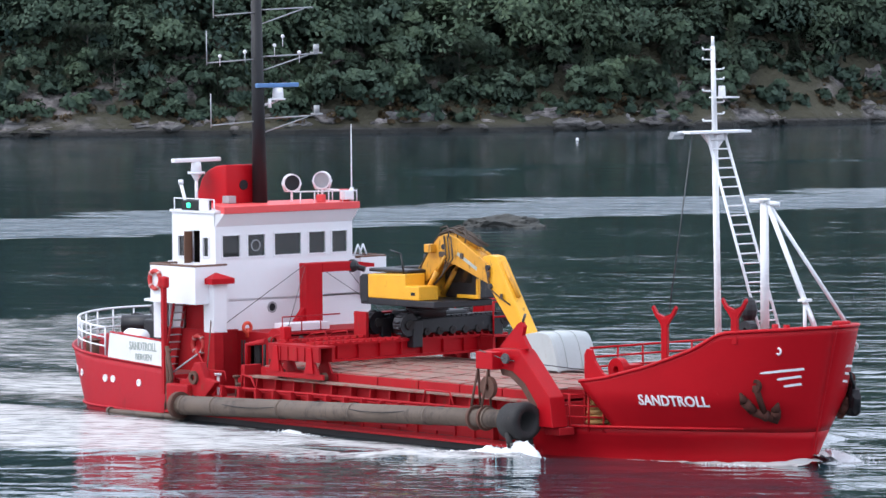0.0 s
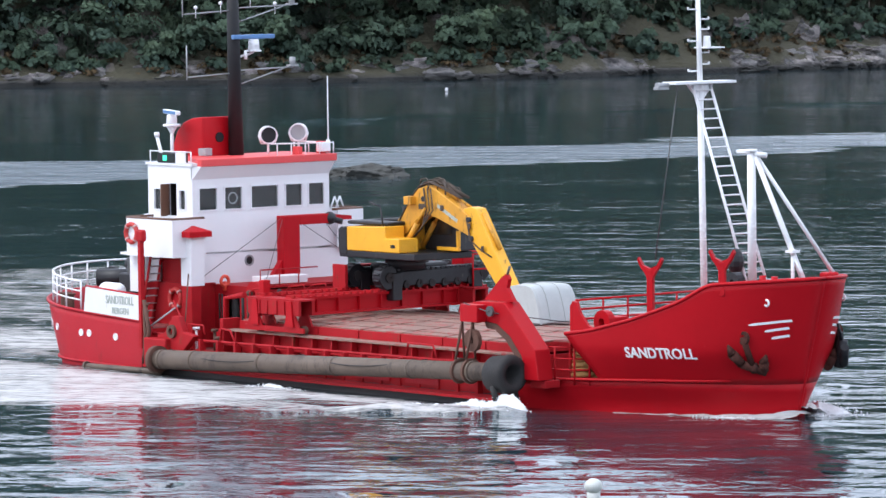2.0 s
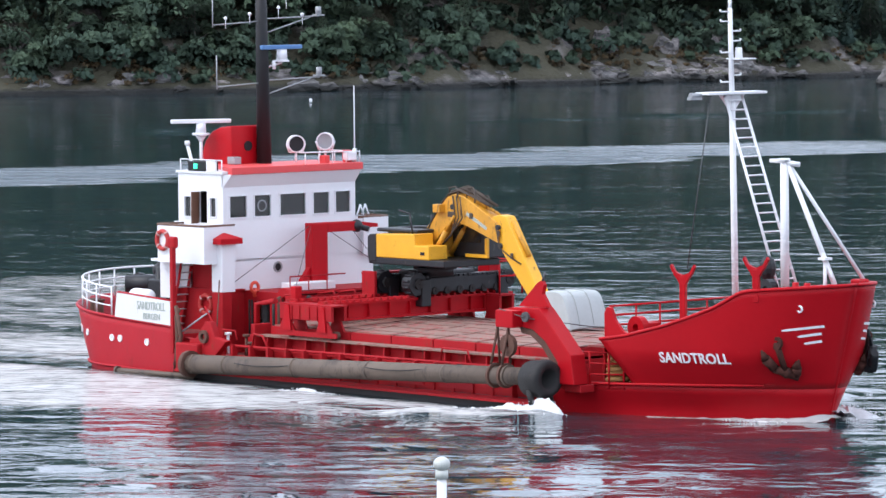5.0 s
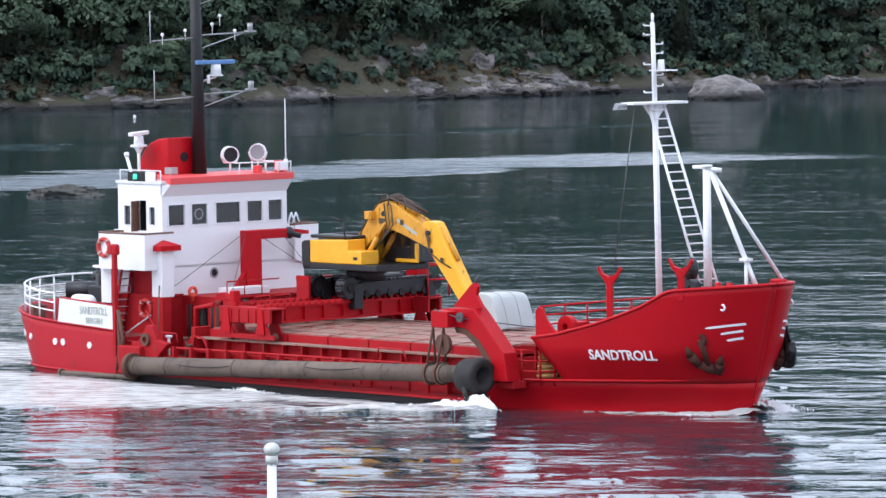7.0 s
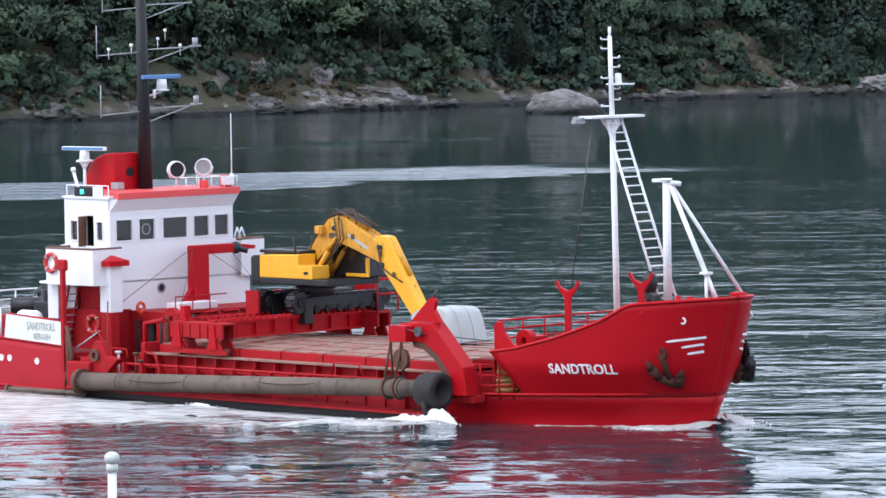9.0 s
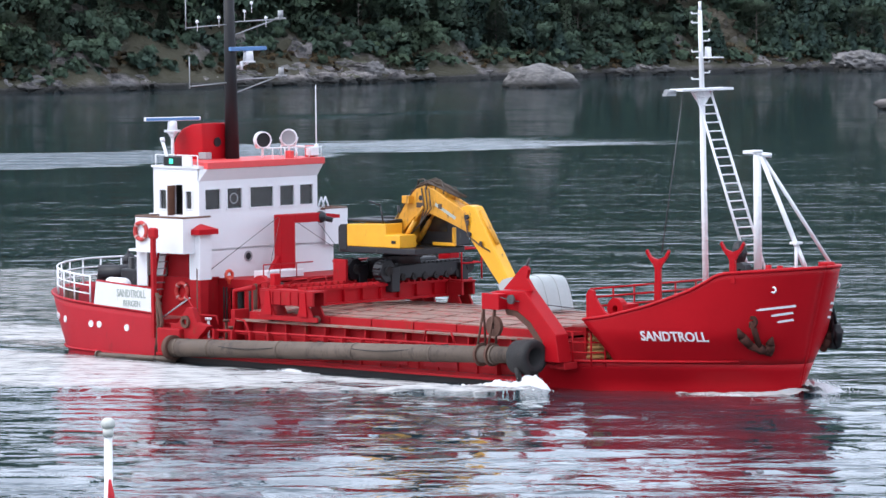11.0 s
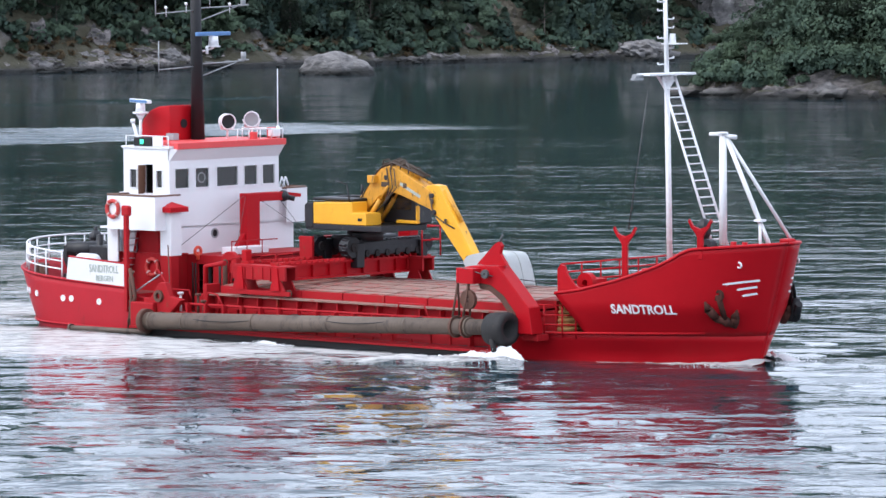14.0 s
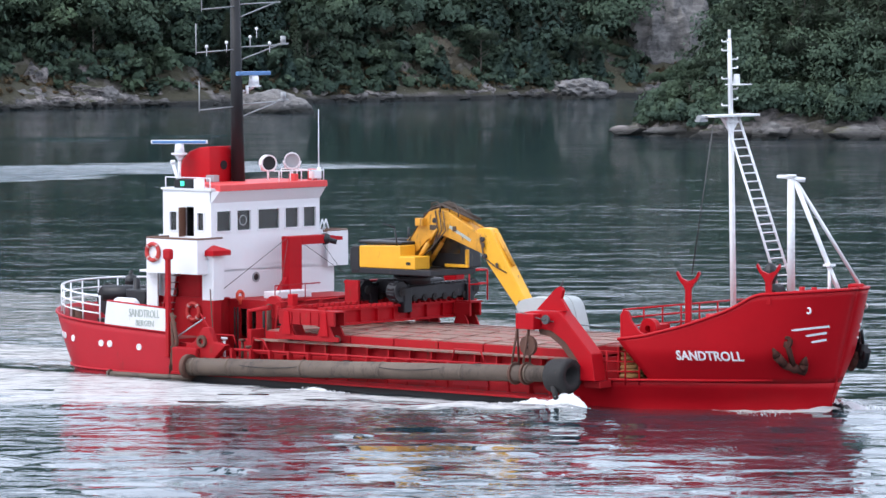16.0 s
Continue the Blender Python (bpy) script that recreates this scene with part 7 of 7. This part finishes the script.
XS = np.concatenate([np.arange(-40, 8, 0.8), np.arange(8, 29.6, 0.3)])
YS = np.concatenate([np.arange(3.9, 10, 0.25), np.arange(10, 30.1, 0.6)])
wake_sheet("side_wake", XS, -YS, side_height, side_density, "foaming bow wave and side wash along the hull")
wake_sheet("side_wake", XS, YS, side_height, side_density, "foaming bow wave and side wash along the hull")
wake_sheet("stern_wake", np.arange(-60, 3.1, 0.7), np.arange(-8, 8.1, 0.5),
           lambda x, y: -0.08 + 0.14 * rim(x, y, -60, 3, -8, 8, 3) + 0.07 * noise.fractal((x * 0.4, y * 0.4, 4.0), 1.0, 2.0, 4),
           lambda x, y: (0.9 * math.exp(-(y / 5.0) ** 2) * math.exp(min(0.0, x) / 60.0)) * rim(x, y, -60, 3, -8, 8, 3), "churned white wake astern")


def splash(name, c, size, seed, label, lean=0.0, turn=0.0, wedge=False):
    """Thrown water: many small lumps that thin out upwards."""
    g = np.random.default_rng(seed)
    n = 700
    u = g.uniform(-1, 1, n)
    v = g.normal(0, 0.4, n)
    h = np.clip(g.random(n) ** 1.7 * (1 - np.abs(u) ** 1.6) * (1 - np.clip(np.abs(v), 0, 1) * 0.5), 0, None)
    if wedge:
        h = g.random(n) ** 1.4 * np.clip((u + 1) / 1.6, 0, 1) ** 1.5 * np.clip((1 - u) / 0.3, 0, 1) * (1 - np.clip(np.abs(v), 0, 1) * 0.5)
    r = g.uniform(0.008, 0.026, n) * (1.3 - 0.8 * h)
    tpl = bmesh.new()
    bmesh.ops.create_icosphere(tpl, subdivisions=1, radius=1)
    tv = np.array([q.co[:] for q in tpl.verts])
    tf = np.array([[q.index for q in f.verts] for f in tpl.faces])
    tpl.free()
    sc = np.stack([r * g.uniform(1, 1.8, n), r, r * g.uniform(0.6, 1.2, n)], 1)
    at = np.stack([u * size[0], v * size[1] + lean * h, h * size[2] * 1.25], 1)
    co = (at[:, None, :] + tv[None] * sc[:, None, :]).reshape(-1, 3)
    fa = (tf[None] + (np.arange(n) * len(tv))[:, None, None]).reshape(-1, 3)
    # a ragged ridge of white water under the drops
    nu, nv = 90, 26
    vs, fs = [], []
    for i in range(nu):
        for j in range(nv):
            a, b = -1 + 2 * i / (nu - 1), -1 + 2 * j / (nv - 1)
            f = max(0.0, 1 - abs(a) ** 1.7) * math.exp(-(b / 0.5) ** 2)
            if wedge:
                f = max(0.0, min(1.0, (a + 1) / 1.65)) ** 0.9 * max(0.0, min(1.0, (1 - a) / 0.3)) ** 0.7 * math.exp(-(b / 0.5) ** 2)
            rg = 0.78 + 0.42 * noise.fractal((a * 5 + seed, b * 3.0, 0.0), 1.0, 2.0, 5)
            vs.append((a * size[0] + 0.05 * noise.noise((a * 20, b * 9, seed)), b * size[1] * 1.1, -0.12 + size[2] * 1.15 * f * rg + 0.1 * f))
    for i in range(nu - 1):
        for j in range(nv - 1):
            q = i * nv + j
            fs.append((q, q + nv, q + nv + 1, q + 1))
    base = len(co)
    me = bpy.data.meshes.new(name)
    me.from_pydata(co.tolist() + vs, [], fa.tolist() + [tuple(k + base for k in f) for f in fs])
    me.polygons.foreach_set("use_smooth", np.ones(len(me.polygons), dtype=bool))
    me.materials.append(M_SPRAY)
    ob = new(name, me)
    FLOATERS.append((ob, pose(*c, 0, 0, turn)))
    return tagged(ob, label, "spray", kind="stuff")


M_SPRAY = mat("white_spray", (0.74, 0.75, 0.76), 0.7, var=0.08, scale=3, bump=0.02)
splash("pipe_splash", (25.9, -5.75, -0.05), (2.7, 0.9, 0.56), 3, "white splash where the pipe's mouth meets the water", -0.1, 3, True)
splash("pipe_splash", (25.0, -6.6, -0.06), (2.2, 0.7, 0.25), 8, "white splash where the pipe's mouth meets the water", -0.1, 25)
splash("bow_splash", (33.2, 1.9, -0.08), (2.4, 1.0, 0.32), 12, "white water breaking at the stem", 0.1, -18)
splash("bow_splash", (33.0, -1.9, -0.08), (1.9, 0.5, 0.13), 14, "white water breaking at the stem", -0.1, 20)
splash("side_splash", (16.0, -5.6, -0.06), (1.6, 0.5, 0.2), 6, "small white breaker beside the hull", -0.1, 8)


def bow_wave(side):
    """Water piled up against the bow, highest at the stem."""
    xs = np.linspace(29.5, 34.75, 60)
    vs, fs, dn = [], [], []
    for x in xs:
        q = (x - 29.5) / 5.25
        h = (0.02 + 0.40 * q ** 1.8) * (1.0 if side > 0 else 0.42)
        w = 0.3 + 0.8 * q
        for k in range(9):
            e = k / 8
            n = noise.fractal((x * 2.2, e * 3.0, side), 1.0, 2.0, 4)
            vs.append((x - e * 0.3 * q, side * (max(0.0, half(min(x, 34.4), 0.2)) - 0.08 + e * w), -0.05 + (h + 0.05) * (1 - e ** 1.5) * (0.85 + 0.5 * n)))
            dn.append((0.75 + 0.6 * q) * (1 - 0.35 * e))
    for i in range(len(xs) - 1):
        for k in range(8):
            a = i * 9 + k
            fs.append((a, a + 9, a + 10, a + 1))
    me = bpy.data.meshes.new("bow_wave")
    me.from_pydata(vs, [], fs)
    at = me.attributes.new("foam", "FLOAT", "POINT")
    at.data.foreach_set("value", dn)
    for p in me.polygons:
        p.use_smooth = True
    me.materials.append(M_FOAM)
    ob = new("bow_wave", me)
    FLOATERS.append((ob, pose(0, 0, 0)))
    tagged(ob, "white water curling up against the bow", "wave", kind="stuff")


bow_wave(-1)
bow_wave(1)
splash("bow_splash", (33.3, 1.6, 0.0), (1.9, 0.4, 0.3), 5, "thin white curl of water along the bow", 0.2, -40)

# ---- white pole with a ball top and a hanging pennant, standing in the foreground water ----
POLE = thing("flag_pole", "white ball-topped flag pole with a drooping red and white pennant", "flag pole")
bm = nb()
rod(bm, (0, 0, -0.10), (0, 0, -12.0), 0.045, 14, 0.08)
part("pole", bm, M_WHITE_STEEL, POLE, "white painted pole")
bm = nb()
ball(bm, (0, 0, 0.0), 0.080, 20, 12, 0.85)
rod(bm, (0, 0, -0.14), (0, 0, -0.06), 0.06, 14)
part("ball_top", bm, mat("weathered_pale_ball", (0.55, 0.56, 0.52), 0.6, var=0.15, scale=8), POLE, "weathered pale ball top")


def hanging(name, y0, y1, material, label, fold, top=-0.6):
    bm = nb()
    rows = []
    for i in range(14):
        q = i / 13
        row = []
        for j in range(9):
            p = j / 8
            w = q * 0.55 + 0.02
            u = (y0 + (y1 - y0) * p) * w
            d = 0.05 * math.sin(p * 9 + fold) * q
            row.append(bm.verts.new((u * 0.72 + d * 0.7 + 0.08, u * 0.68 - d * 0.7 - 0.06, top - q * 2.4)))
        rows.append(row)
    for a, b in zip(rows, rows[1:]):
        for j in range(8):
            bm.faces.new((a[j], a[j + 1], b[j + 1], b[j]))
    ob = part(name, bm, material, POLE, label, True)
    thick(ob, 0.006)


hanging("pennant", -0.25, 0.95, mat("red_flag_cloth", (0.5, 0.02, 0.03), 0.8, var=0.12, scale=4), "red folded flag cloth", 0.4)
hanging("pennant", -0.85, -0.27, mat("white_flag_cloth", (0.72, 0.72, 0.72), 0.8, var=0.08, scale=4), "white folded flag cloth", 1.4, -0.85)

# the pole's way
POLE_PATH = [
    (0, pose(111.300, -74.500, 9.200)),
    (1, pose(111.600, -74.200, 9.200)),
    (1.5, pose(111.300, -73.800, 9.100)),
    (2, pose(112.300, -74.400, 9.100)),
    (2.5, pose(114.400, -76.100, 9.200)),
    (3, pose(115.500, -76.900, 9.200)),
    (3.5, pose(115.500, -76.800, 9.200)),
    (6, pose(120.200, -81.000, 9.200)),
    (6.5, pose(122.500, -83.200, 9.300)),
    (7, pose(122.700, -83.600, 9.300)),
    (7.5, pose(124.100, -85.100, 9.300)),
    (8, pose(124.600, -85.800, 9.300)),
    (8.5, pose(124.000, -85.600, 9.200)),
    (9, pose(122.700, -84.800, 9.200)),
    (9.5, pose(122.000, -84.500, 9.100)),
    (12, pose(124.900, -90.000, 8.900)),
    (12.5, pose(125.400, -91.100, 8.900)),
    (13, pose(125.100, -91.500, 8.900)),
    (13.5, pose(125.400, -92.500, 8.800)),
    (14, pose(124.800, -92.600, 8.700)),
    (16, pose(119.700, -90.600, 8.500)),
]

# ---- what moves ----
def carried_rows(offset):
    return [(t, m @ offset) for t, m in SHIP_PATH]


def level_rows(offset):
    return [(t, pose(m.translation.x, m.translation.y, 0, 0, 0, math.degrees(m.to_euler().z)) @ offset) for t, m in SHIP_PATH]


def level_rows(offset):
    return [(t, pose(m.translation.x, m.translation.y, 0, 0, 0, math.degrees(m.to_euler().z)) @ offset) for t, m in SHIP_PATH]


def motions():
    walk(SHIP, SHIP_PATH)
    for ob, offset in FLOATERS:
        walk(ob, level_rows(offset))
    for ob, offset in FLOATERS:
        walk(ob, level_rows(offset))
    for ob, offset in RIDERS:
        walk(ob, carried_rows(offset))
    turning = []
    for k in range(41):
        t = k * 0.4
        turning.append((t, pose(RADAR_AT[0], RADAR_AT[1], RADAR_AT[2], 0, 0, RADAR_ZERO - 150.0 * t)))
    walk(RADAR_BAR, turning)
    walk(POLE, POLE_PATH)


motions()
